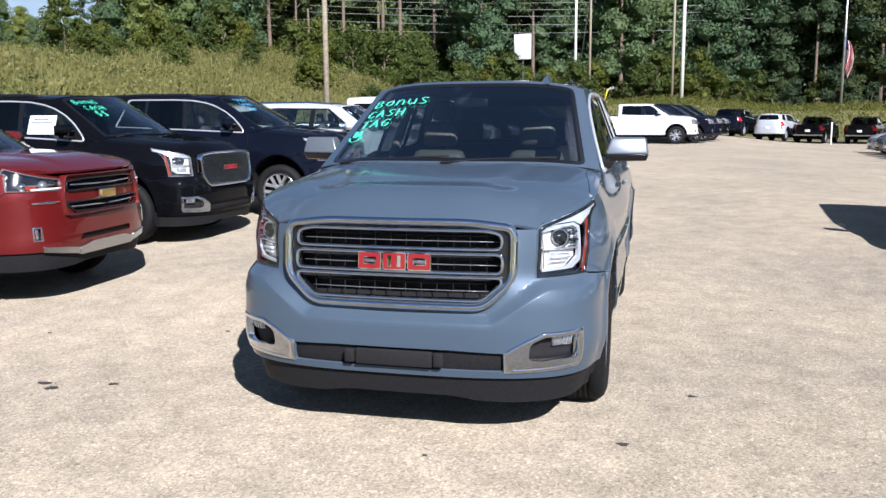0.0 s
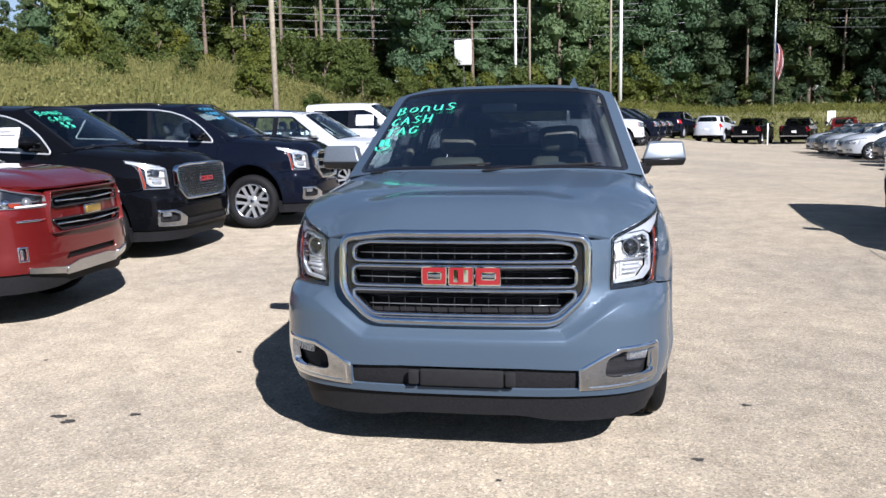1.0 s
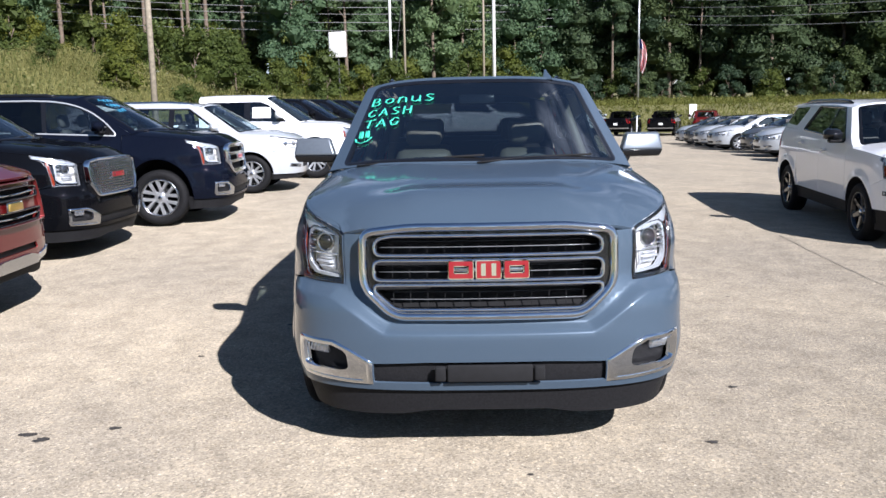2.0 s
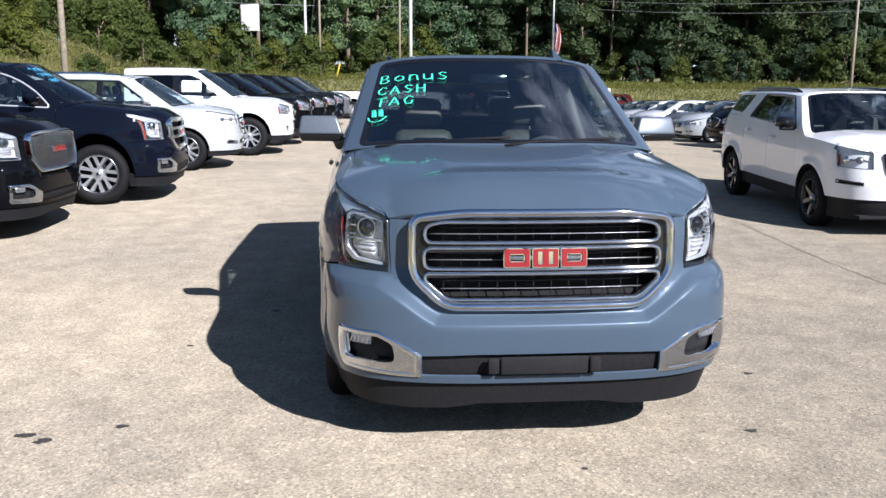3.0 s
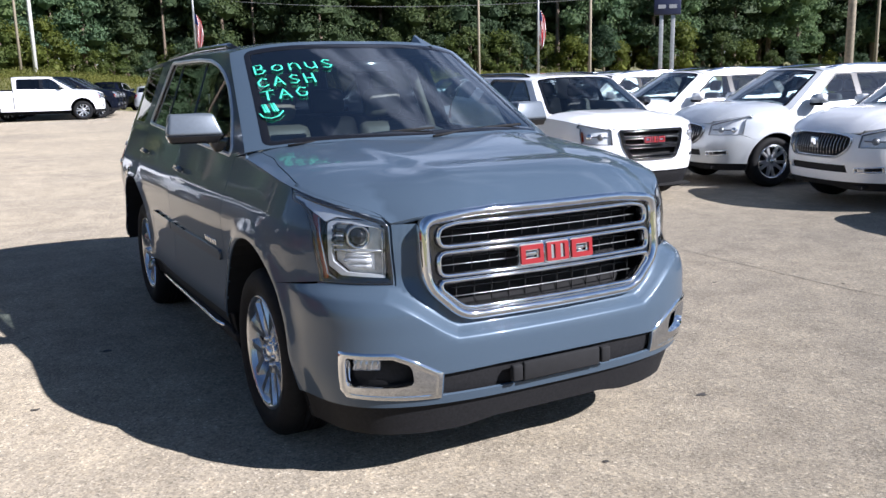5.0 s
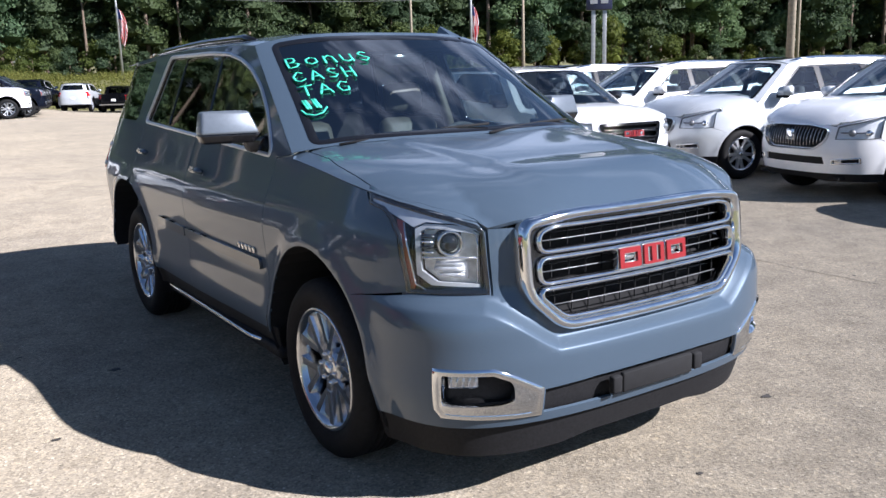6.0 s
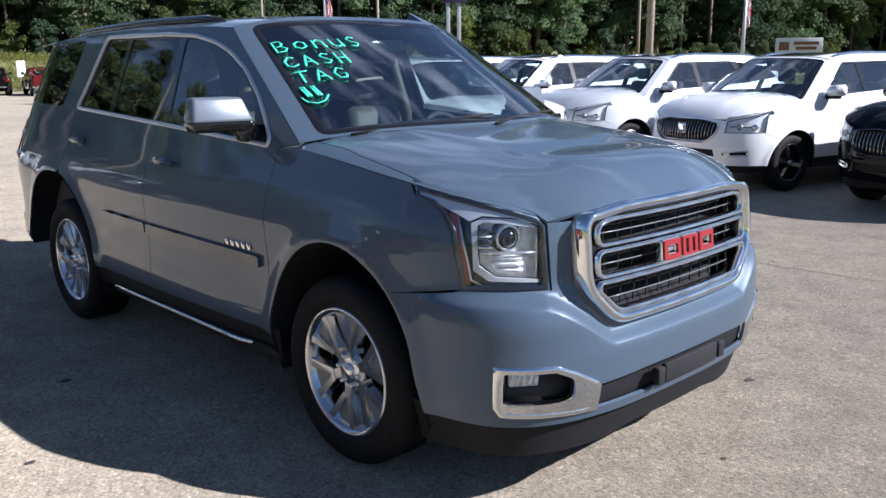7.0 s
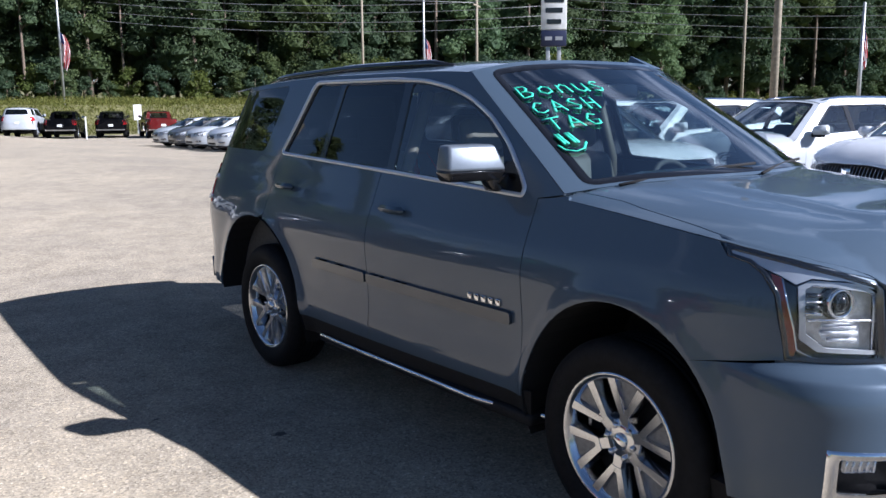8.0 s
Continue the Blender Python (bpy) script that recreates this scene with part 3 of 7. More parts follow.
        up += [(float(y), zt0(float(y))) for y in np.linspace(min(roof_e, up[-1][0]) - 0.1, ye1 + 0.05, 8)] + [(ye1, ze1)]
        dlo = rounded(q["dlo"], 0.05)
        panel("side_frame", up, S.side, colour, car, s, holes=[dlo] + [rounded(p, 0.05) for p in q.get("quarter_glass", ())], step=step)
        for p in q.get("quarter_glass", ()):
            panel("quarter_window", rounded(p, 0.05), S.side, TINTPANE, car, s, step=max(step, 0.06), off=-0.003, thick=0)
        panes = [rounded(p, 0.025, 3) for p in q["panes"]]
        panel("window_frame", dlo, S.side, q.get("frame_mat") or GLOSSBLACK, car, s, holes=panes, step=step, off=-0.006)
        for i, p in enumerate(panes):
            ob = panel("side_window", p, S.side, LIGHTPANE if i < q.get("clear", 0) else SIDEPANE if i == 0 else TINTPANE, car, s, step=max(step, 0.06), off=-0.012, thick=0)
        if q.get("trim", True):
            ring("window_trim", dlo, S.side, BRIGHT if q.get("trim", True) is True else q["trim"], car, s, ((-0.006, 0), (-0.003, 0.008), (0.012, 0.008), (0.015, -0.004)), 0.05, "bright window surround")
        # handles
        for a, b, dr in doors:
            hz = S.belt(b) - 0.165
            hy = b - 0.21
            x = S.side(hy, hz)[0]
            bm = bmesh.new()
            bmesh.ops.create_cube(bm, size=1)
            for v in bm.verts:
                v.co = Vector((v.co.x * 0.028, v.co.y * 0.21, v.co.z * 0.034))
            bmesh.ops.bevel(bm, geom=list(bm.edges), offset=0.011, segments=2, affect="EDGES")
            bmesh.ops.transform(bm, matrix=pose(s * (x + 0.028), hy, hz), verts=bm.verts)
            part("door_handle", bm, q.get("handle_mat") or colour, dr, "", True)
            if fine:
                panel("handle_recess", rounded([(hy - 0.09, hz - 0.035), (hy + 0.06, hz - 0.035), (hy + 0.06, hz + 0.035), (hy - 0.09, hz + 0.035)], 0.03), S.side, colour, dr, s, step=0.03, off=0.001, thick=0)
        # mirror
        my, mz = q["mirror"]
        mx = S.side(my, mz)[0]
        if fine:
            wing_mirror(s, colour, car)
        else:
            bm = bmesh.new()
            bmesh.ops.create_cube(bm, size=1)
            mw, mh = q.get("mirror_size", (0.23, 0.17))
            for v in bm.verts:
                k = 1 if v.co.y > 0 else 0.72
                v.co = Vector((v.co.x * mw * (0.94 if v.co.z > 0 else 1), v.co.y * 0.15, v.co.z * mh * k + (0.012 if v.co.x > 0 else 0) * 1))
            bmesh.ops.bevel(bm, geom=list(bm.edges), offset=0.024, segments=2, affect="EDGES")
            bmesh.ops.transform(bm, matrix=pose(mx + 0.03 + mw / 2, my, mz + q.get("mirror_up", 0.06), 0, 0, 8), verts=bm.verts)
            if s < 0:
                for v in bm.verts:
                    v.co.x = -v.co.x
                bmesh.ops.reverse_faces(bm, faces=bm.faces)
            mir = part("door_mirror", bm, q.get("mirror_mat") or colour, car, "", True)
            block("mirror_base", (s * (mx + 0.07), my + 0.01, mz - 0.015), (0.24, 0.11, 0.05), TRIM, mir, 0.02)
            block("mirror_glass", (s * (mx + 0.03 + mw / 2), my + 0.079, mz + q.get("mirror_up", 0.06)), (mw * 0.8, 0.006, mh * 0.72), CHROME, mir, 0.0)
        # lamp in front
        L = q["lamp"]
        uo = S.at(hl_bot, y=lo_y)
        ui = lambda z: S.at(z, x=hl_in)
        zt_in = L["top"]
        ring_pts = [(ui(hl_bot), hl_bot), (ui(zt_in), zt_in)] if not L.get("ring") else [(u, min(z, S.zedge(S.front(u, z)[1]) - 0.004)) for u, z in L["ring"]]
        y_in = S.front(ui(zt_in), zt_in)[1]
        for t in (0.2, 0.4, 0.6, 0.8, 1.0) if not L.get("ring") else ():
            y = lerp(y_in, hl_tip, t)
            z = lerp(zt_in, S.zedge(hl_tip) - 0.003, t ** 0.8)
            z = min(z, S.zedge(y) - 0.002) if y > y_in + 0.05 else z
            ring_pts.append((S.at(z, y=y), z))
        zb = S.zedge(hl_tip)
        ring_pts += [] if L.get("ring") else [(S.at(zb - 0.05, y=hl_tip + 0.025), zb - 0.045), (S.at(zb - 0.06, y=lerp(lo_y, hl_tip, 0.5)), zb - 0.06), (S.at(0.5 * (zb + hl_bot), y=lo_y + 0.03), lerp(hl_bot, zb, 0.6)), (uo, hl_bot + 0.012)]
        fr = S.front
        lamp = panel("headlight", ring_pts, fr, LENS, car, s, step=step, off=0.003, thick=0.0)
        lamp.visible_shadow = False
        panel("lamp_housing", ring_pts, fr, q.get("lamp_mat") or (GLOSSBLACK if L.get("ring") else LAMPSILVER), lamp, s, step=step, off=-0.055 if L.get("ring") else -0.03, thick=0)
        ring("lamp_edge", ring_pts, fr, GLOSSBLACK if fine else LAMPGREY, lamp, s, ((-0.002, -0.003), (0.002, 0.002), (0.014 if fine else 0.005, 0.001), (0.015 if fine else 0.006, -0.04)), 0.03)
        ring("lamp_seat", ring_pts, fr, colour, lamp, s, ((-0.030, -0.030), (-0.014, -0.010), (-0.001, -0.004)), 0.03)
        if L.get("ring"):
            yukon_lamp(S, q, lamp, s, ring_pts)
        else:
            am = [(lerp(uo, ui(hl_bot), 0.02), hl_bot + 0.03), (lerp(uo, ui(hl_bot), 0.10), hl_bot + 0.03), (lerp(uo, ui(hl_bot), 0.05), lerp(hl_bot, zb, 0.62)), (lerp(uo, ui(hl_bot), -0.04), lerp(hl_bot, zb, 0.62))]
            if q.get("marker", True):
                panel("side_marker", am, fr, AMBER, lamp, s, step=step, off=-0.006, thick=0)
            vane = [Vector(fr(lerp(ui(hl_bot), uo, k), lerp(hl_bot, zt_in, 0.52))) for k in (0.12, 0.3, 0.5, 0.68, 0.82)]
            tube("lamp_vane", [(p.x * 0.985, p.y + 0.022, p.z) for p in vane], 0.010, LAMPGREY, lamp, 5, "", s)
            for k in (0.35, 0.7):
                c = fr(lerp(ui(hl_bot), uo, k), lerp(hl_bot, zt_in, 0.5))
                bm = bmesh.new()
                bmesh.ops.create_uvsphere(bm, u_segments=12, v_segments=8, radius=0.044)
                bmesh.ops.transform(bm, matrix=pose(s * c[0] * 0.985, c[1] + 0.035, c[2]), verts=bm.verts)
                part("reflector_bowl", bm, LAMPGREY if k < 0.5 else CHROME, lamp, "", True)
        # tail lamp
        tz0, tz1 = q["tail"]
        tl = [(S.rear(0.97 * S.w(tz0), tz0)[1] - 0.14, tz0 + 0.02), (S.rear(0.8 * S.w(tz0), tz0)[1], tz0), (S.rear(0.8 * S.w(tz1), tz1)[1], tz1), (S.rear(0.97 * S.w(tz1), tz1)[1] - 0.03, tz1)]
        panel("tail_lamp", [(min(y, S.rear(0.75 * S.w(z), z)[1]), z) for y, z in tl], S.side, REDLENS, car, s, step=step, off=0.006)

    # hood
    hw = q["hood_w"]
    ys = np.linspace(q["hood_front"] + 0.05, q["ws_base"][0][0] + 0.05, 10)
    edge = [(lerp(hw[0], hw[1], (y - ys[0]) / (ys[-1] - ys[0])), float(y)) for y in ys]
    if q.get("hood_edge"):
        he = q["hood_edge"]
        edge = [(float(np.interp(y, [p[0] for p in he], [p[1] for p in he])), float(y)) for y in ys]
    front_curve = []
    x0 = edge[0][0]
    for t in np.linspace(-1, 1, 13):
        x = x0 * t
        ze = S.zedge(q["hood_front"])
        y = S.yc - (S.yc - S.fy(ze)) * (1 - min(0.999, abs(x) / S.w(ze)) ** S.n(ze)) ** (1 / S.n(ze)) + q.get("hood_back", 0.02)
        front_curve.append((x, y))
    edge = [p for p in edge if p[1] > front_curve[-1][1] + 0.02]
    cowl = [(edge[-1][0] * t, edge[-1][1] + (ye0 - 0.05 - edge[-1][1]) * t * t) for t in np.linspace(1, -1, 11)]
    edge[-1] = (edge[-1][0], edge[-1][1])
    edge_r = [(x, y) for x, y in edge if y < cowl[0][1] - 0.02]
    yy = edge[-1][1]
    while yy < cowl[0][1] - 0.08:
        yy += 0.06
        edge_r.append((edge[-1][0], yy))
    hood_line = front_curve + edge_r + cowl + [(-x, y) for x, y in reversed(edge_r)]
    panel("hood", hood_line, S.top, colour, car, step=step, thick=0.02)
    for s in (-1, 1):
        inner = [(x + 0.005, y) for x, y in [(front_curve[-1][0], front_curve[-1][1])] + edge_r + [cowl[0]]]
        outer = []
        for y in np.linspace(ye0 + 0.02, front_curve[-1][1] - 0.0, 14):
            ze = S.zedge(y)
            outer.append((S.side(y, ze)[0] * 0.998 - S.flare(y, ze), float(y)))
        panel("fender_top", inner + [(inner[-1][0], ye0 + 0.02)] + outer, S.top, colour, car, s, step=step, thick=0.01)
    skin = []
    for y in np.linspace(ye0 + 0.02, S.fy(S.zedge(q["hood_front"])) + 0.004, 22):
        ze = S.zedge(y)
        t = max(0.0, min(1.0, (S.yc - y) / (S.yc - S.fy(ze))))
        skin.append((S.w(ze) * max(0.02, (1 - t ** S.n(ze))) ** (1 / S.n(ze)) - 0.012, float(y)))
    panel("hood_underlay", skin + [(-x, y) for x, y in reversed(skin)], S.top, colour, car, step=max(step, 0.06), off=-0.012, thick=0.02)
    panel("cowl", [(-0.8, q["ws_base"][0][0] + 0.02), (0.8, q["ws_base"][0][0] + 0.02), (0.86, ye0 + 0.12), (-0.86, ye0 + 0.12)], lambda x, y: (x, y, S.zedge(y) + 0.02), TRIM, car, step=0.12, off=-0.03)

    # bumper, with the openings of the nose
    B = q["bumper"]
    zs = np.linspace(B["bottom"], R + rF * kF * math.sin(radians(132)), 9)
    behind = lambda z: -math.sqrt(max(0.0, rF**2 - ((z - R) / kF) ** 2))
    ub = lambda z: math.pi / 2 - S.yc + behind(z) if behind(z) > S.yc else S.at(z, y=behind(z))
    right = [(S.at(B["bottom"], x=0.5), B["bottom"])] + [(ub(float(z)), float(z)) for z in zs] + [(S.at(hl_bot, y=lo_y), hl_bot - gap), (S.at(hl_bot, x=hl_in) - 0.004, hl_bot - gap), (S.at(q["lamp"]["top"], x=hl_in) - 0.004, q["lamp"]["top"] - 0.003)]
    nose_top = q.get("nose_top") or q["lamp"]["top"]
    outline = right + [(S.at(nose_top, x=0.35), nose_top), (-S.at(nose_top, x=0.35), nose_top)] + [(-u, z) for u, z in reversed(right)]
    holes = []
    xz = lambda pts: [(S.at(z, x=abs(x)) * (1 if x >= 0 else -1), z) for x, z in pts]
    G = q["grille"]
    holes.append(xz(dense(inset(rounded(G["outer"], G.get("r", 0.08)), 0.03), 0.15)))
    for s in (-1, 1):
        holes.append(xz([(s * x, z) for x, z in inset(B["fog"], 0.012)][:: s]))
    if B.get("intake"):
        holes.append(xz(dense(B["intake"], 0.12)))
    shelf = []
    if S.ledge and fine:
        for drop in (0.004, 0.014, 0.028, 0.042, 0.054):
            half = [p for p in S.ledge_line(drop) if p[1] < hl_bot - 0.01]
            shelf.append([(-u, z) for u, z in reversed(half[1:])] + half)
    bump_ob = panel("front_bumper", outline, S.front, B.get("mat") or colour, car, holes=holes, step=0.02 if fine else step, lines=shelf)
    panel("bumper_backing", [(-1.15, B["bottom"] + 0.01), (1.15, B["bottom"] + 0.01), (1.1, hl_bot + 0.02), (-1.1, hl_bot + 0.02)], S.front, DARK, bump_ob, step=0.12, off=-0.10, thick=0)
    uv = [(-1.3, B["bottom"] + 0.02)] + [(u, B["valance"] + 0.03 * smooth(0.55, 0.30, abs(u))) for u in np.linspace(-1.28, 1.28, 17)] + [(1.3, B["bottom"] + 0.02)]
    panel("valance", uv, S.front, B.get("low_mat") or TRIM, bump_ob, step=step, off=-0.022, thick=0.05, label="black textured plastic lower apron")
    for s in (-1, 1):
        fo = xz(B["fog"])
        bz = ring("fog_lamp_bezel", fo, S.front, B.get("fog_mat") or CHROME, bump_ob, s, B.get("fog_prof", ((-0.004, -0.002), (0.004, 0.008), (0.022, 0.006), (0.034, -0.03))), 0.03)
        panel("fog_recess", inset(fo, 0.005), S.front, TRIM, bz, s, step=step, off=-0.05, thick=0)
        if B.get("fog_hole"):
            panel("bezel_face", xz(rounded(inset(B["fog"], 0.004), 0.02, 3)), S.front, CHROME, bz, s, holes=[xz(rounded(B["fog_hole"], 0.022, 3))], step=0.03, off=0.006, thick=0.035, label="chrome fog lamp bezel")
        c = S.front(S.at(B["lamp_at"][1], x=B["lamp_at"][0]), B["lamp_at"][1])
        e0, e1 = (S.front(S.at(B["lamp_at"][1], x=B["lamp_at"][0] + e), B["lamp_at"][1]) for e in (-0.04, 0.04))
        nrm = math.degrees(math.atan2(e1[1] - e0[1], e1[0] - e0[0]))
        fog = block("fog_lamp", (s * c[0] * 0.985, c[1] + (0.06 if fine else 0.035), c[2]), B["lamp_size"], FOGLENS, bz, 0.012, (0, 0, s * nrm), "clear fog lamp")
        for k in range(5 if fine else 0):
            a = radians(s * nrm)
            e = (k - 2) * 0.023
            tube("lens_rib", [(s * c[0] * 0.985 + e * math.cos(a) + 0.026 * math.sin(a) + 0.006 * h, c[1] + 0.06 + e * math.sin(a) - 0.026 * math.cos(a), c[2] + 0.022 * h) for h in (-1, 0, 1)], 0.0045, LAMPSILVER, fog, 6)
    if B.get("intake"):
        panel("intake_panel", xz(dense(inset(B["intake"], -0.008), 0.1)), S.front, TRIM, bump_ob, step=step, off=-0.025, thick=0)
    block("splash_shield", (0, -0.50, B["valance"] + 0.05), (1.36, 0.72, 0.03), DARK, bump_ob)
    grille(S, q, car, bump_ob, fine, step)

    # roof, screen and back
    panel("roof", [(-1, 0.012), (1, 0.012), (1, 1), (-1, 1)], S.lid, colour, car, step=step if fine else 0.12, thick=0.008)
    if q.get("sunroof"):
        panel("sunroof", rounded([(-0.62, 0.04), (0.62, 0.04), (0.62, 0.46), (-0.62, 0.46)], 0.05), S.lid, GLOSSBLACK, car, step=0.15, off=0.006, thick=0.004, label="dark glass sunroof")
    wsx, wsb, wst = q.get("screen_cut", (0.90, 0.03, 0.955))
    pane = rounded([(-wsx, wsb), (wsx, wsb), (wsx - 0.005, wst), (-wsx + 0.005, wst)], 0.05)
    panel("screen_surround", [(-1, 0), (1, 0), (1, 1), (-1, 1)], S.screen, colour, car, holes=[pane], step=step if fine else 0.1, thick=0.004)
    panel("windscreen", pane, S.screen, CLEARPANE if fine else LIGHTPANE if q.get("clear") else SIDEPANE, car, step=0.08, off=-0.004, thick=0)
    ring("screen_seal", pane, S.screen, GLOSSBLACK, car, 1, ((-0.012, 0.001), (-0.006, 0.003), (0.022, -0.002), (0.03, -0.003)), 0.06)
    for k, (xa, xb) in enumerate(((-0.72, 0.02), (-0.02, 0.66))):
        p0, p1 = Vector(S.screen(xa / 0.9, -0.01)), Vector(S.screen(xb / 0.9, 0.065))
        pts = [p0.lerp(p1, t) + Vector((0, -0.012, 0.008 + 0.008 * math.sin(math.pi * t))) for t in np.linspace(0, 1, 6)]
        tube("wiper", pts, 0.007, DARK, car, 6)
    if pickup:
        back_y, zt = d2, S.zr(d2)
        panel("cab_back", [(-0.98 * S.w(q["rail"]), q["rail"] - 0.3), (0.98 * S.w(q["rail"]), q["rail"] - 0.3), (0.98 * S.w(zt - S.drop), zt - S.drop), (-0.98 * S.w(zt - S.drop), zt - S.drop)], lambda x, z: (x, back_y, z), colour, car, holes=[[(-0.6, 1.35), (0.6, 1.35), (0.55, zt - 0.14), (-0.55, zt - 0.14)]], step=0.2)
        panel("rear_window", [(-0.6, 1.35), (0.6, 1.35), (0.55, zt - 0.14), (-0.55, zt - 0.14)], lambda x, z: (x, back_y, z), TINTPANE, car, step=0.2, off=-0.01, thick=0)
        rl = q["rail"]
        wr = S.w(rl) - 0.10
        block("bed_floor", (0, (back_y + S.ry(0.9)) / 2, 0.78), (2 * wr, S.ry(0.9) - back_y - 0.1, 0.05), DARK, car)
        for s in (-1, 1):
            block("bed_rail", (s * (S.w(rl) - 0.055), (back_y + S.ry(rl)) / 2, rl - 0.005), (0.13, S.ry(rl) - back_y - 0.05, 0.05), TRIM, car, 0.015)
            block("bed_wall", (s * wr, (back_y + S.ry(rl)) / 2, (rl + 0.78) / 2), (0.02, S.ry(rl) - back_y - 0.1, rl - 0.78), DARK, car)
        gate_top = rl
    else:
        gate_top = S.belt(S.ye)
    gw = lambda z: 0.93 * S.w(z)
    panel("tailgate", [(-gw(0.62), 0.62), (gw(0.62), 0.62), (gw(gate_top), gate_top), (-gw(gate_top), gate_top)], S.rear, colour, car, step=step if fine else 0.15)
    panel("rear_bumper", [(-0.97 * S.w(0.5), low + 0.12), (0.97 * S.w(0.5), low + 0.12), (0.97 * S.w(0.6), 0.62), (-0.97 * S.w(0.6), 0.62)], S.rear, q.get("rear_bumper_mat") or colour, car, step=0.15, off=0.012, thick=0.05)
    block("plate", (0, S.rear(0, 0.86)[1] + 0.012, 0.88), (0.31, 0.012, 0.155), PAPER, car, 0.004, label="plain pale number plate")
    if not pickup:
        zt = S.zr(q["roof_end"][0]) - 0.03
        hole = [(-0.8 * S.w(gate_top), gate_top + 0.05), (0.8 * S.w(gate_top), gate_top + 0.05), (0.82 * S.w(zt), zt - 0.07), (-0.82 * S.w(zt), zt - 0.07)]
        panel("rear_frame", [(-gw(gate_top), gate_top + 0.002), (gw(gate_top), gate_top + 0.002), (0.985 * S.w(zt - S.drop), zt - S.drop), (0.6 * S.w(zt), zt + 0.025), (-0.6 * S.w(zt), zt + 0.025), (-0.985 * S.w(zt - S.drop), zt - S.drop)], S.rear, colour, car, holes=[hole], step=step if fine else 0.15)
        panel("rear_window", hole, S.rear, TINTPANE, car, step=0.15, off=-0.008, thick=0)
    if q.get("rails"):
        for s in (-1, 1):
            a, b = q["rails"]
            pts = []
            for t in np.linspace(0, 1, 12):
                y = lerp(a, b, t)
                h = 0.016 * smooth(0, 0.10, t) * smooth(1, 0.90, t)
                zz = S.zr(y)
                pts.append((0.86 * S.w(zz - S.drop), y, zz - S.drop * 0.86 ** q.get("crown", 5) + h))
            tube("roof_rail", pts, [0.024 * smooth(-0.12, 0.12, t) * smooth(1.12, 0.88, t) for t in np.linspace(0, 1, 12)], q.get("rail_mat") or TRIM, car, 8, "", s, 1.15)
    # cabin
    floor = q.get("floor", 0.55)
    y_end = d2 - 0.05 if pickup else S.ye + 0.25
    block("cabin_floor", (0, (d0 + y_end) / 2, floor - 0.1), (1.5, y_end - d0, 0.06), CABIN, car)
    wmid = S.w(1.2) - 0.09
    for s in (-1, 1):
        block("door_card", (s * wmid, (d0 + y_end) / 2 - 0.05, 0.88), (0.03, y_end - d0 - 0.1, 0.75), CABIN, car)
    block("dashboard", (0, ye0 + 0.05, q["ws_base"][0][1] - 0.27), (1.55, 0.5, 0.30), CABIN, car, 0.07, (-14, 0, 0))
    panel("headliner", [(-0.9, 0.05), (0.9, 0.05), (0.9, 0.97), (-0.9, 0.97)], S.lid, CABIN, car, step=0.25, off=-0.035, thick=0)
    seat_mat = q.get("seat_mat") or CABIN
    rows = [d0 + 0.88] + ([d1 + 0.75] if d2 > d1 else [])
    for k, sy in enumerate(rows):
        for s in (-1, 1):
            st = block("seat", (s * 0.38, sy - 0.30, floor + 0.18), (0.52, 0.52, 0.2), seat_mat, car, 0.05)
            block("seat_back", (s * 0.38, sy + 0.02, floor + 0.55), (0.50, 0.15, 0.64), seat_mat, st, 0.06, (-14, 0, 0), taper=0.82)
            block("headrest", (s * 0.38, sy + 0.14, floor + 0.98), (0.27, 0.10, 0.19), seat_mat, st, 0.045, (-10, 0, 0))
    # steering wheel on the driver's side
    bm = bmesh.new()
    nseg, rr, r2 = 28, 0.185, 0.016
    vs = [[bm.verts.new(((rr + r2 * math.cos(b)) * math.cos(a), (rr + r2 * math.cos(b)) * math.sin(a), r2 * math.sin(b))) for b in (2 * math.pi * j / 6 for j in range(6))] for a in (2 * math.pi * i / nseg for i in range(nseg))]
    for i in range(nseg):
        for j in range(6):
            bm.faces.new((vs[i][j], vs[(i + 1) % nseg][j], vs[(i + 1) % nseg][(j + 1) % 6], vs[i][(j + 1) % 6]))
    bmesh.ops.transform(bm, matrix=pose(0.38, ye0 + 0.42, q["ws_base"][0][1] - 0.17, 66, 0, 0), verts=bm.verts)
    sw = part("steering_wheel", bm, CABIN, car, "", True)
    block("wheel_spoke", (0.38, ye0 + 0.42, q["ws_base"][0][1] - 0.17), (0.35, 0.05, 0.07), CABIN, sw, 0.015, (-24, 0, 0))
    p = S.screen(0, 0.8)
    block("rear_view_mirror", (0, p[1] + 0.07, p[2] - 0.05), (0.24, 0.03, 0.07), GLOSSBLACK, car, 0.012, (-10, 0, 0))
    # wheels
    wx = q["track"] / 2
    base = wheel(R, q["rim"], q.get("tyre_w", 0.27), q["wheel_style"], fine, car)
    for y in (0.0, wb):
        for s in (-1, 1):
            w = base if (y == 0.0 and s == 1) else copy_thing(base, Matrix.Identity(4))
            w.matrix_basis = pose(s * wx, y, R, (17 if s > 0 else -8), 0, 0 if s > 0 else 180)
            if w is not base:
                w.parent = car
    for y in (0.0, wb):
        tube("axle", [(-wx + 0.1, y, R), (wx - 0.1, y, R)], 0.05, DARK, car, 8)
    block("underbody", (0, wb / 2, 0.34), (1.3, wb + 0.9, 0.12), DARK, car, 0.03)
    if m is not None:
        car.matrix_basis = m
    return car


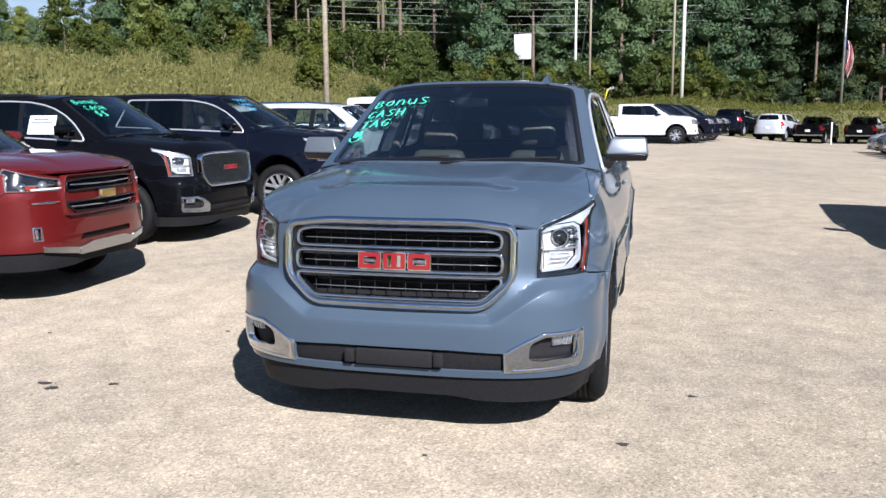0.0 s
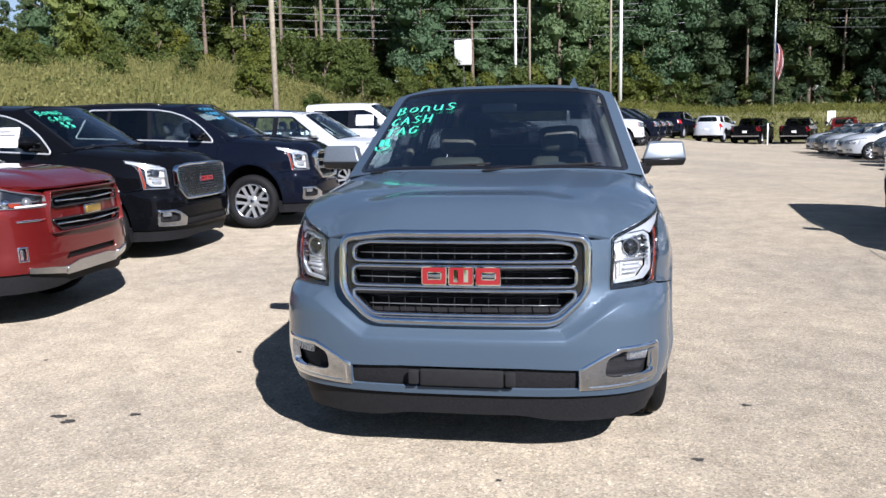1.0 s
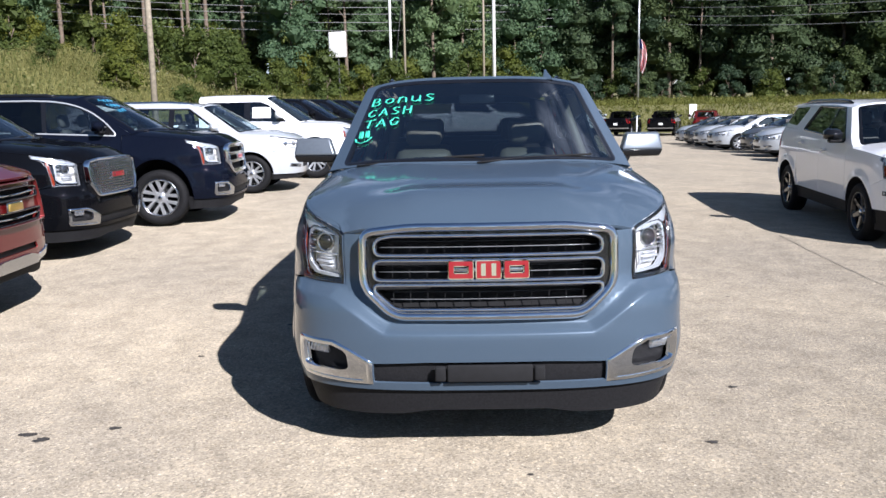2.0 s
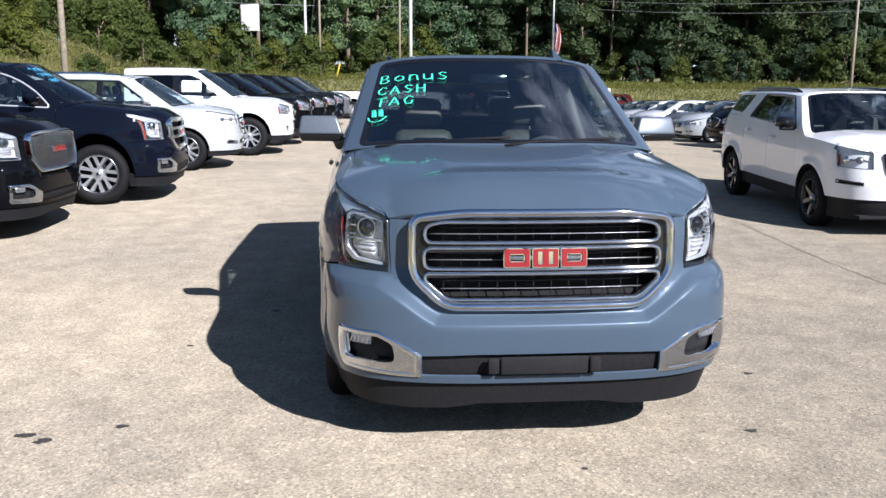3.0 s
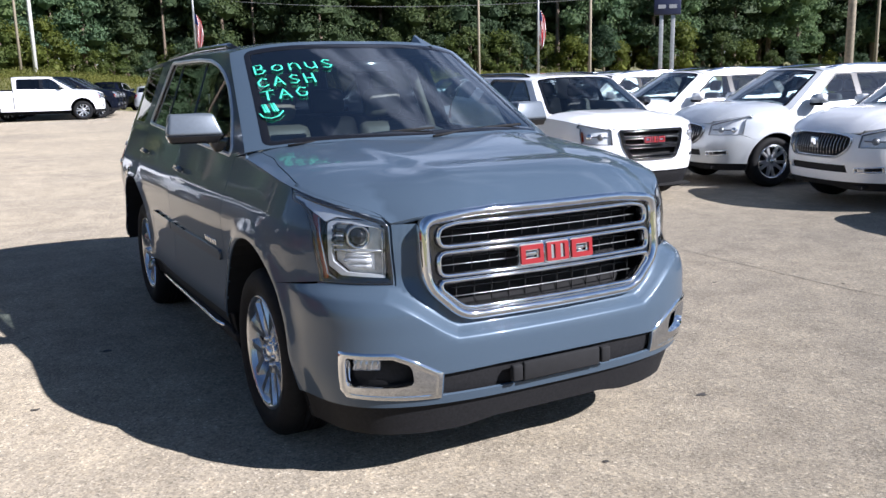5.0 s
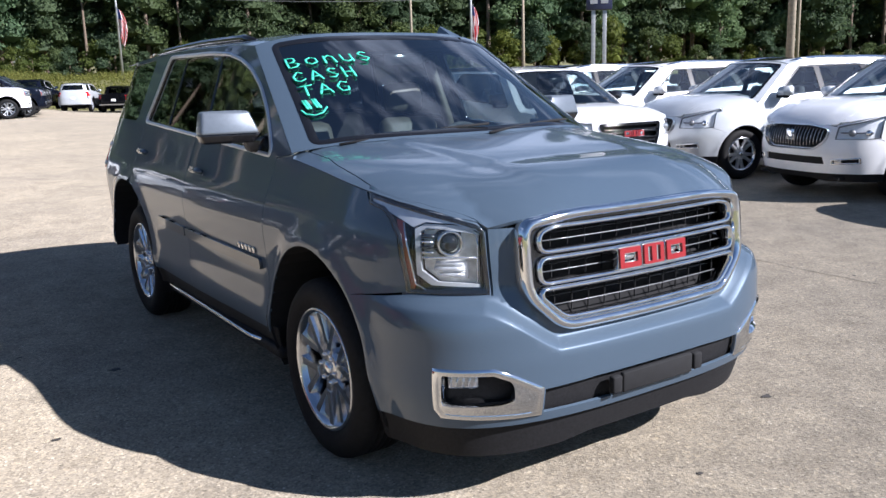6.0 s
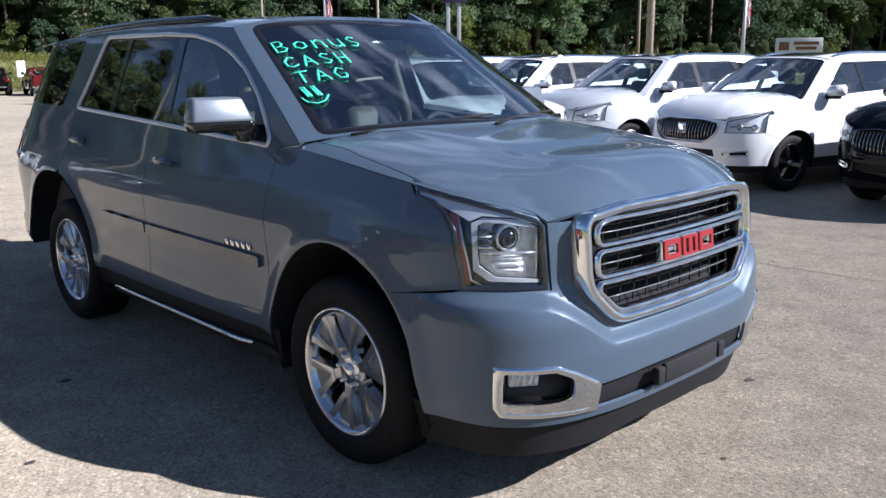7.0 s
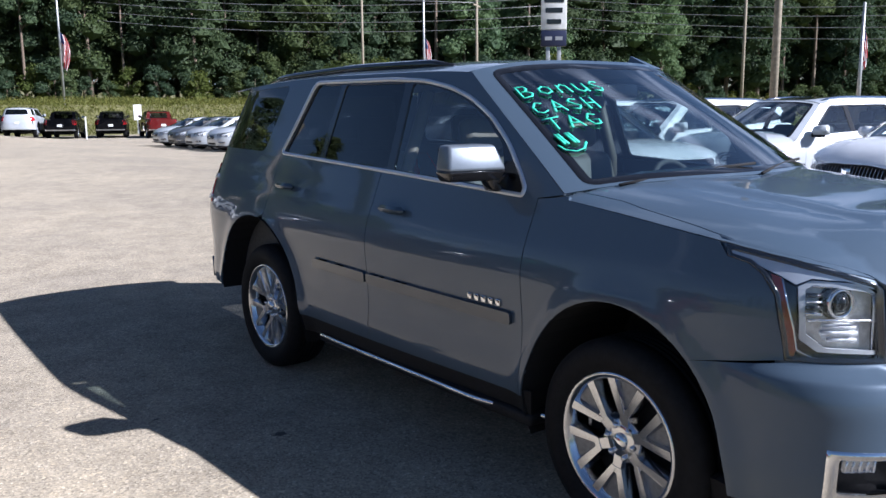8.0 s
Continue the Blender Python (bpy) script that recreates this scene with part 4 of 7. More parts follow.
def grille(S, q, car, bumper, fine, step):
    """The grille: surround, dark back, and slots, mesh, bars or upright blades."""
    G = q["grille"]
    zm = sum(z for _, z in G["outer"]) / len(G["outer"])
    gm = lambda x, z: (x, G["y"] + G["slope"] * (z - zm) + G["curve"] * x * x, z)
    outer = rounded(G["outer"], G.get("r", 0.08), 5)
    wd = G.get("width", 0.055)
    top = ring("grille", outer, gm, G.get("mat") or CHROME, car, 1, ((0, -0.06), (0.002, 0.0), (0.012, 0.012), (wd - 0.012, 0.012), (wd, -0.002), (wd + 0.004, -0.05)), 0.03 if fine else 0.06, G.get("label", "chrome grille surround"))
    inner = inset(outer, wd + 0.002)
    panel("grille_back", inset(outer, 0.01), gm, DARK, top, step=0.12, off=-0.13 if fine else -0.075, thick=0)
    if G["style"] == "slots":
        panel("slot_plate", inner, gm, G.get("plate_mat") or GLOSSBLACK, top, holes=[rounded(p, 0.03, 3) for p in G["slots"]], step=0.06 if fine else 0.15, off=-0.02, thick=0.03)
        for p in G["slots"]:
            pr = rounded(p, 0.03, 3)
            sl = ring("slot_frame", pr, gm, G.get("slot_mat") or CHROME, top, 1, ((-0.013, -0.014), (-0.010, 0.003), (-0.003, 0.007), (0.004, 0.001), (0.006, -0.02)), 0.03 if fine else 0.08)
            x0, x1 = min(x for x, _ in p), max(x for x, _ in p)
            z0, z1 = min(z for _, z in p), max(z for _, z in p)
            if fine:
                for k, wire, metal in ((1, 0.0024, LAMPGREY), (2, 0.0028, GLOSSBLACK)):
                    z = lerp(z0, z1, k / 3)
                    e = 0.02 + (0.07 * (1 - k / 3) if G["slots"].index(p) == 2 else 0)
                    tube("slat", [gm(lerp(x0 + e, x1 - e, t), z)[:1] + (gm(lerp(x0 + e, x1 - e, t), z)[1] + 0.050, z) for t in np.linspace(0, 1, 9)], wire, metal, sl, 6)
                n = 13
                for k in range(1, n):
                    x = lerp(x0, x1, k / n)
                    y = gm(x, z0)[1] + 0.056
                    block("rib", (x, y, (z0 + z1) / 2), (0.003, 0.006, z1 - z0 - 0.006), DARK, sl)
    elif G["style"] == "mesh":
        z0, z1 = min(z for _, z in inner), max(z for _, z in inner)
        x1 = max(x for x, _ in inner)
        rows, cols = 12, 29
        verts, faces = [], []
        for i in range(rows):
            for j in range(-cols // 2, cols // 2 + 1):
                x, z = (j + 0.5 * (i % 2)) * 2 * x1 / cols, lerp(z0, z1, (i + 0.5) / rows)
                if not inside(np.array([x]), np.array([z]), inset(inner, 0.012))[0]:
                    continue
                k = len(verts)
                for r, h in ((0.0220, -0.03), (0.0192, 0.0), (0.0155, -0.012)):
                    for a in range(6):
                        t = math.pi / 3 * a + math.pi / 6
                        px, pz = x + r * math.cos(t) * 0.95, z + r * math.sin(t) * 0.9
                        _, py, _ = gm(px, pz)
                        verts.append((px, py - h, pz))
                for ri in range(2):
                    for a in range(6):
                        b = (a + 1) % 6
                        faces.append((k + ri * 6 + a, k + ri * 6 + b, k + ri * 6 + 6 + b, k + ri * 6 + 6 + a))
        link("grille_mesh", mesh_of("grille_mesh", verts, faces), CHROME, top, "bright honeycomb mesh", False)
    elif G["style"] == "blades":
        z0, z1 = min(z for _, z in inner), max(z for _, z in inner)
        x1 = max(x for x, _ in inner)
        n = 21
        for k in range(n):
            x = lerp(-x1 * 0.93, x1 * 0.93, k / (n - 1))
            cut = 0.5 * (z1 - z0) * (abs(x) / x1) ** 3 * 0.75
            tube("blade", [(x, gm(x, z)[1] + 0.005 - 0.03 * math.sin(math.pi * (z - z0) / (z1 - z0)), z) for z in np.linspace(z0 + 0.01 + cut, z1 - 0.01 - cut * 0.3, 6)], 0.0065, LAMPDARK, top, 5)
    elif G["style"] == "bars":
        z0, z1 = min(z for _, z in inner), max(z for _, z in inner)
        x1 = max(x for x, _ in inner)
        for z, h, mat in G["bars"]:
            verts, faces = [], []
            for x in np.linspace(-x1 * 1.0, x1 * 1.0, 9):
                y = gm(x, z)[1]
                verts += [(x, y + 0.03, z + h), (x, y - 0.008, z + h * 0.7), (x, y - 0.008, z - h * 0.7), (x, y + 0.03, z - h)]
            for i in range(8):
                faces += [(4 * i + j, 4 * i + j + 1, 4 * i + j + 5, 4 * i + j + 4) for j in range(3)]
            link("grille_bar", mesh_of("grille_bar", verts, faces), mat, top, "", False)
    for kind in G.get("badge", ()):
        z, wdt, hgt, mat = kind
        k = 3 if mat is BADGE else 1
        bd = block("badge_base", (0, gm(0, z)[1] - 0.006, z), (wdt + 0.012, 0.02, hgt + 0.012) if k == 1 else (wdt * 0.9, 0.012, hgt * 0.25), CHROME, top, 0.004, label="bright badge base")
        for i in range(k):
            x = (i - (k - 1) / 2) * wdt / k
            y = gm(x, z)[1] - 0.018
            if k > 1:
                # a solid red block with bright edges and dark slits
                a, h = wdt / k / 2 - 0.004, hgt / 2 + 0.004
                box = rounded([(x - a, z - h), (x + a, z - h), (x + a, z + h), (x - a, z + h)], 0.012, 3)
                panel("badge_edge", box, gm, CHROME, bd, holes=[inset(box, 0.030)] if i != 1 else (), step=0.05, off=0.020, thick=0.03)
                slits = [(x + 0.002, a * 0.58, h * 0.42)] if i != 1 else [(x - 0.024, 0.011, h * 0.66), (x + 0.024, 0.011, h * 0.66)]
                holes = [[(c - w, z - e), (c + w, z - e), (c + w, z + e), (c - w, z + e)] for c, w, e in slits]
                panel("badge_shape", inset(box, 0.005), gm, mat, bd, holes=holes, step=0.05, off=0.027, thick=0.006, label="plain red badge shape")
            else:
                block("badge_block", (x, y, z), (wdt - 0.02, 0.024, hgt - 0.008), mat, bd, 0.006, label="plain coloured badge shape")


def yukon_lamp(S, q, lamp, s, ring_pts):
    """Projector, reflector bowl, light pipe, silver brow and amber side strip behind the clear lens."""
    fr = S.front
    at = lambda u, z, deep: Vector(fr(u, z)) + Vector((-0.35, 0.94, 0)) * deep
    # satin brow along the top, sky reflection in its colour, running back to a point on the fender
    brow = [(1.268, 1.222), (1.213, 1.217), (1.073, 1.191), (0.937, 1.167), (0.871, 1.150), (0.809, 1.117), (0.793, 1.100), (0.817, 1.108), (0.896, 1.132), (1.001, 1.138), (1.046, 1.118), (1.089, 1.140), (1.182, 1.178), (1.252, 1.192)]
    panel("lamp_brow", brow, fr, BROW, lamp, s, step=0.03, off=-0.004, thick=0.02, label="satin silver brow")
    # the light pipe frames the cell on three sides
    pipe = [(0.800, 1.092), (0.843, 1.119), (0.896, 1.127), (1.001, 1.133), (1.040, 1.112), (1.031, 1.017), (1.028, 0.940), (0.975, 0.903), (0.795, 0.896), (0.795, 0.908), (0.950, 0.915), (1.008, 0.957), (1.014, 1.017), (1.018, 1.104), (0.987, 1.119), (0.820, 1.096)]
    panel("light_pipe", pipe, fr, LAMPPIPE, lamp, s, step=0.02, off=-0.010, thick=0.02, label="pale daytime light pipe")
    cell = [(0.795, 0.906), (0.945, 0.912), (1.006, 0.957), (1.014, 1.110), (0.985, 1.120), (0.800, 1.094)]
    panel("reflector", cell, fr, LAMPCELL, lamp, s, step=0.03, off=-0.040, thick=0)
    tube("cell_edge", [at(u, z, 0.014) for u, z in ((0.803, 0.912), (0.803, 0.95), (0.803, 1.0), (0.803, 1.05), (0.806, 1.088))], 0.004, LAMPSILVER, lamp, 6, "", s)
    tube("cell_edge", [at(u, z, 0.014) for u, z in ((0.806, 1.088), (0.85, 1.104), (0.92, 1.111), (0.99, 1.112))], 0.004, LAMPSILVER, lamp, 6, "", s)
    # projector
    pr = at(0.897, 1.057, 0.030)
    d = Vector((0.42, -1, 0)).normalized()
    turn = pose(s * pr.x, pr.y, pr.z) @ Matrix.Rotation(math.atan2(s * d.x, -d.y), 4, "Z") @ pose(0, 0, 0, 90, 0, 0)
    for nm, prof, mat in (("projector_bezel", [(0.048, -0.004), (0.058, -0.006), (0.060, -0.030)], GLOSSBLACK), ("projector_ring", [(0.050, -0.02), (0.050, 0.006), (0.045, 0.012), (0.037, 0.004), (0.036, -0.02)], CHROME), ("projector_lens", [(0.0, 0.020), (0.014, 0.018), (0.028, 0.009), (0.036, -0.010)], GLOSSBLACK)):
        ob = lathe(nm, prof, mat, lamp, 24, axis="z")
        ob.matrix_basis = turn
    # shelf under the projector and the bright bowl below it
    shelf = [at(u, 1.004, 0.016) for u in (0.785, 0.85, 0.92, 1.0)]
    tube("shelf", shelf, 0.006, LAMPSILVER, lamp, 6, "", s)
    bowl = [(0.838, 0.925), (0.955, 0.935), (0.968, 0.965), (0.960, 0.992), (0.842, 0.992)]
    panel("reflector_bowl", bowl, fr, REFLECTOR, lamp, s, step=0.03, off=-0.030, thick=0.012, label="bright lower bowl")
    for z, u0, u1, r in ((0.982, 0.850, 0.950, 0.005), (0.962, 0.846, 0.955, 0.009), (0.940, 0.846, 0.935, 0.006)):
        tube("reflector_step", [at(lerp(u0, u1, k / 3), z, 0.024) for k in range(4)], r, REFLECTOR, lamp, 6, "", s)
    # dark vanes on the outer side, one with a pale edge
    for z, r, mat in ((1.083, 0.009, GLOSSBLACK), (1.062, 0.005, LAMPSILVER), (1.044, 0.009, GLOSSBLACK), (1.024, 0.006, CHROME)):
        tube("vane", [at(u, z, 0.016) for u in (0.958, 0.985, 1.006)], r, mat, lamp, 6, "", s)
    # amber strip on the outer edge and the bright line beside it
    am = [(1.122, 1.146), (1.090, 1.138), (1.072, 1.062), (1.050, 0.982), (1.036, 0.906), (1.042, 0.880), (1.060, 0.880), (1.078, 0.990), (1.100, 1.080)]
    panel("side_marker", am, fr, AMBER, lamp, s, step=0.03, off=-0.008, thick=0.01, label="amber side marker strip")
    tube("bright_line", [at(u, z, 0.008) for u, z in ((1.083, 1.132), (1.062, 1.050), (1.042, 0.975), (1.030, 0.905), (0.985, 0.882), (0.88, 0.876))], 0.0035, CHROME, lamp, 5, "", s)


def wing_mirror(s, colour, car):
    """A door mirror: painted cap over a black lower shell, on a stubby black arm."""
    def shell(name, low, high, mat, parent, bevel, label=""):
        bm = bmesh.new()
        rows = []
        for z, x0, x1, y0, y1, back in (low, high):
            rows.append([bm.verts.new(v) for v in ((x0, y0, z), (x1, y1, z), (x1 - 0.004, back, z), (x0 + 0.012, back + 0.012, z))])
        a, b = rows
        bm.faces.new(a[::-1])
        bm.faces.new(b)
        for i in range(4):
            bm.faces.new((a[i], a[(i + 1) % 4], b[(i + 1) % 4], b[i]))
        bmesh.ops.bevel(bm, geom=list(bm.edges), offset=bevel, segments=3, affect="EDGES", profile=0.5)
        if s < 0:
            for v in bm.verts:
                v.co.x = -v.co.x
        bmesh.ops.recalc_face_normals(bm, faces=bm.faces)
        return part(name, bm, mat, parent, label, True)

    cap = shell("door_mirror", (1.412, 0.930, 1.212, 0.690, 0.745, 0.850), (1.524, 0.968, 1.192, 0.728, 0.775, 0.850), CAP, car, 0.016, "satin silver mirror cap")
    shell("mirror_base", (1.368, 0.955, 1.195, 0.715, 0.765, 0.845), (1.416, 0.915, 1.214, 0.700, 0.748, 0.852), GLOSSBLACK, cap, 0.012, "black lower mirror shell")
    shell("mirror_arm", (1.318, 0.850, 0.975, 0.700, 0.730, 0.800), (1.392, 0.850, 1.010, 0.705, 0.730, 0.810), GLOSSBLACK, cap, 0.012, "black mirror arm")
    block("mirror_glass", (s * 1.075, 0.858, 1.455), (0.21, 0.006, 0.105), CHROME, cap, 0.0)
    return cap


# measures of the kinds of car, in metres from the front axle
YUKON = dict(
    category="SUV", quarter_glass=[[(3.03, 1.408), (3.70, 1.415), (3.55, 1.79), (2.93, 1.825)]], plan=0.035, n=[(0.3, 3.5), (0.76, 3.5), (0.88, 2.75), (1.3, 2.75)], tall=(1.14, 1.10), yc=-0.12, ye=3.35, nr=3.2, wb=2.946, R=0.405, rim=0.272, track=1.745, tyre_w=0.275, sill=0.47, low=0.36, arch=(0.492, 0.552),
    wz=[(0.2, 0.93), (0.4, 0.99), (0.52, 1.018), (0.66, 1.008), (0.8, 1.012), (1.0, 1.030), (1.1, 1.010), (1.2, 0.968), (1.25, 0.948), (1.34, 0.915), (1.8, 0.745), (1.9, 0.70)],
    fz=[(0.2, -0.90), (0.33, -0.935), (0.45, -0.965), (0.62, -0.975), (0.84, -0.965), (1.14, -0.945)],
    rz=[(0.3, 4.08), (0.6, 4.13), (0.9, 4.12), (1.2, 4.07), (1.38, 4.02), (1.85, 3.78)],
    nose_crown=0.078, edge=[(-0.95, 1.084), (-0.84, 1.110), (-0.76, 1.154), (-0.7, 1.178), (-0.40, 1.234), (0.0, 1.278), (0.4, 1.318)], crown=3.2, roof=[(0.8, 1.90), (1.4, 1.932), (2.4, 1.938), (3.2, 1.913), (3.75, 1.868)],
    belt=[(0.4, 1.305), (1.6, 1.345), (2.8, 1.385), (3.9, 1.39)], doors=(0.50, 1.65, 2.80), ws_base=((0.06, 1.385), (0.36, 1.335)), ws_top=(1.0, 1.15), roof_end=(3.80, 3.72),
    dlo=[(0.59, 1.306), (1.55, 1.352), (2.80, 1.402), (2.735, 1.53), (2.61, 1.838), (1.80, 1.836), (1.50, 1.822), (1.28, 1.786), (1.10, 1.732), (0.92, 1.645), (0.76, 1.53), (0.65, 1.42), (0.585, 1.345)],
    panes=[[(0.72, 1.332), (1.56, 1.372), (1.60, 1.808), (1.48, 1.800), (1.30, 1.765), (1.12, 1.710), (0.95, 1.628), (0.80, 1.515)], [(1.62, 1.376), (2.28, 1.402), (2.26, 1.815), (1.665, 1.811)], [(2.325, 1.404), (2.755, 1.42), (2.70, 1.53), (2.585, 1.816), (2.305, 1.816)]],
    mirror=(0.77, 1.388), mirror_size=(0.245, 0.122), mirror_up=0.092, lamp=dict(inner=0.69, bottom=0.868, top=1.112, tip=-0.40, outer=-0.645, ring=[(0.764, 0.870), (0.785, 1.105), (0.809, 1.124), (0.871, 1.157), (0.937, 1.174), (1.073, 1.198), (1.213, 1.224), (1.278, 1.230), (1.262, 1.188), (1.190, 1.172), (1.147, 1.142), (1.105, 1.080), (1.080, 0.960), (1.066, 0.872)]), hood_w=(0.70, 0.87), hood_edge=[(-0.95, 0.683), (-0.83, 0.690), (-0.79, 0.708), (-0.755, 0.748), (-0.71, 0.792), (-0.60, 0.866), (-0.47, 0.908), (-0.40, 0.914), (0.0, 0.872), (0.3, 0.815), (0.42, 0.79)], hood_front=-0.945, hood_back=-0.004, tail=(1.02, 1.30),
    ledge=(0.46, 0.698, 0.72, 0.868, 0.055),
    bumper=dict(bottom=0.375, arch_top=0.62, valance=0.225, fog=[(0.922, 0.614), (0.745, 0.611), (0.665, 0.575), (0.557, 0.514), (0.557, 0.405), (0.66, 0.406), (0.895, 0.420), (0.916, 0.455)],
                fog_hole=[(0.904, 0.598), (0.768, 0.597), (0.705, 0.575), (0.678, 0.547), (0.670, 0.478), (0.714, 0.468), (0.900, 0.470)], lamp_at=(0.826, 0.560), lamp_size=(0.115, 0.05, 0.060), intake=[(-0.55, 0.412), (0.55, 0.412), (0.55, 0.508), (0.3, 0.518), (-0.3, 0.518), (-0.55, 0.508)]),
    grille=dict(style="slots", y=-0.978, slope=0.10, curve=0.10, r=0.07, width=0.040, outer=[(-0.612, 1.142), (-0.612, 0.86), (-0.457, 0.712), (0.457, 0.712), (0.612, 0.86), (0.612, 1.142), (0.374, 1.170), (-0.374, 1.170)],
                slots=[[(-0.531, 1.022), (0.531, 1.022), (0.531, 1.088), (0.457, 1.105), (-0.457, 1.105), (-0.531, 1.088)], [(-0.535, 0.905), (0.535, 0.905), (0.535, 0.990), (-0.535, 0.990)], [(-0.436, 0.768), (0.436, 0.768), (0.531, 0.85), (0.531, 0.876), (-0.531, 0.876), (-0.531, 0.85)]],
                badge=[(0.952, 0.385, 0.080, BADGE)]),
    wheel_style="split", rails=(1.45, 3.5), rail_mat=GLOSSBLACK, handle_mat=None, seat_mat=LEATHER, sill_mat=TRIM)


def variant(base, **changes):
    q = dict(base)
    for k, v in changes.items():
        q[k] = {**base[k], **v} if isinstance(v, dict) and isinstance(base.get(k), dict) else v
    return q


DENALI = variant(YUKON, mirror_size=(0.23, 0.16), mirror_up=0.06, seat_mat=CABIN, grille=dict(style="mesh", width=0.035, outer=[(-0.645, 1.142), (-0.645, 0.86), (-0.52, 0.712), (0.52, 0.712), (0.645, 0.86), (0.645, 1.142), (0.40, 1.170), (-0.40, 1.170)], badge=[(0.952, 0.33, 0.06, BADGE)]))
YUKON_FAR = variant(YUKON, mirror_size=(0.23, 0.16), mirror_up=0.06, seat_mat=CABIN, sill_mat=TRIM, grille=dict(badge=[(0.952, 0.30, 0.06, BADGE)]))
TERRAIN = variant(
    YUKON, mirror_up=0.06, hood_edge=None, crown=5, lamp_mat=LAMPWHITE, quarter_glass=[[(2.74, 1.30), (3.36, 1.33), (3.16, 1.555), (2.56, 1.575)]], category="crossover", plan=0.0, nose_crown=0.0, floor=0.44, n=3.2, tall=(1.0, 1.0), wb=2.857, R=0.355, rim=0.235, track=1.60, tyre_w=0.24, sill=0.44, low=0.27, ye=3.1, arch=(0.425, 0.43),
    wz=[(0.2, 0.86), (0.45, 0.90), (0.7, 0.925), (0.95, 0.925), (1.1, 0.905), (1.2, 0.885), (1.62, 0.68), (1.7, 0.65)],
    fz=[(0.2, -0.84), (0.35, -0.90), (0.6, -0.94), (0.9, -0.91), (1.05, -0.86)], rz=[(0.3, 3.72), (0.7, 3.78), (1.1, 3.72), (1.65, 3.42)],
    edge=[(-0.9, 0.99), (-0.6, 1.04), (-0.3, 1.075), (0.3, 1.10)], roof=[(0.8, 1.645), (1.6, 1.685), (2.6, 1.675), (3.4, 1.64)], belt=[(0.3, 1.15), (1.4, 1.19), (2.6, 1.25), (3.5, 1.27)],
    doors=(0.48, 1.46, 2.42), ws_base=((0.02, 1.15), (0.30, 1.115)), ws_top=(0.82, 0.97), roof_end=(3.45, 3.38),
    dlo=[(0.58, 1.175), (2.36, 1.25), (2.16, 1.595), (1.15, 1.585)], panes=[[(0.66, 1.195), (1.40, 1.22), (1.40, 1.565), (1.17, 1.56)], [(1.48, 1.225), (2.28, 1.255), (2.12, 1.572), (1.48, 1.57)]],
    mirror=(0.66, 1.19), mirror_size=(0.22, 0.15), mirror_mat=GLOSSBLACK, lamp=dict(ring=None, inner=0.575, bottom=0.795, top=0.985, tip=-0.52, outer=-0.585), hood_w=(0.60, 0.78), hood_front=-0.88, tail=(0.95, 1.2), ledge=None, dome=0.01,
    bumper=dict(bottom=0.44, fog_hole=None, fog_prof=((-0.004, -0.002), (0.004, 0.006), (0.012, 0.004), (0.018, -0.03)), valance=0.19, fog=[(0.87, 0.66), (0.66, 0.64), (0.66, 0.605), (0.87, 0.615)], lamp_at=(0.77, 0.63), lamp_size=(0.07, 0.04, 0.02), intake=None, fog_mat=GLOSSBLACK),
    grille=dict(style="slots", mat=GLOSSBLACK, label="gloss black grille surround", y=-0.945, slope=0.12, curve=0.16, r=0.05, width=0.03, outer=[(-0.50, 0.985), (-0.46, 0.78), (-0.36, 0.60), (0.36, 0.60), (0.46, 0.78), (0.50, 0.985)],
                slots=[[(-0.44, 0.90), (0.44, 0.90), (0.45, 0.95), (-0.45, 0.95)], [(-0.42, 0.79), (0.42, 0.79), (0.43, 0.86), (-0.43, 0.86)], [(-0.34, 0.655), (0.34, 0.655), (0.38, 0.74), (-0.38, 0.74)]], slot_mat=GLOSSBLACK, badge=[(0.845, 0.33, 0.075, BADGE)]),
    wheel_style="dark", rails=(1.2, 3.1), trim=GLOSSBLACK, seat_mat=CABIN, sill_mat=TRIM)
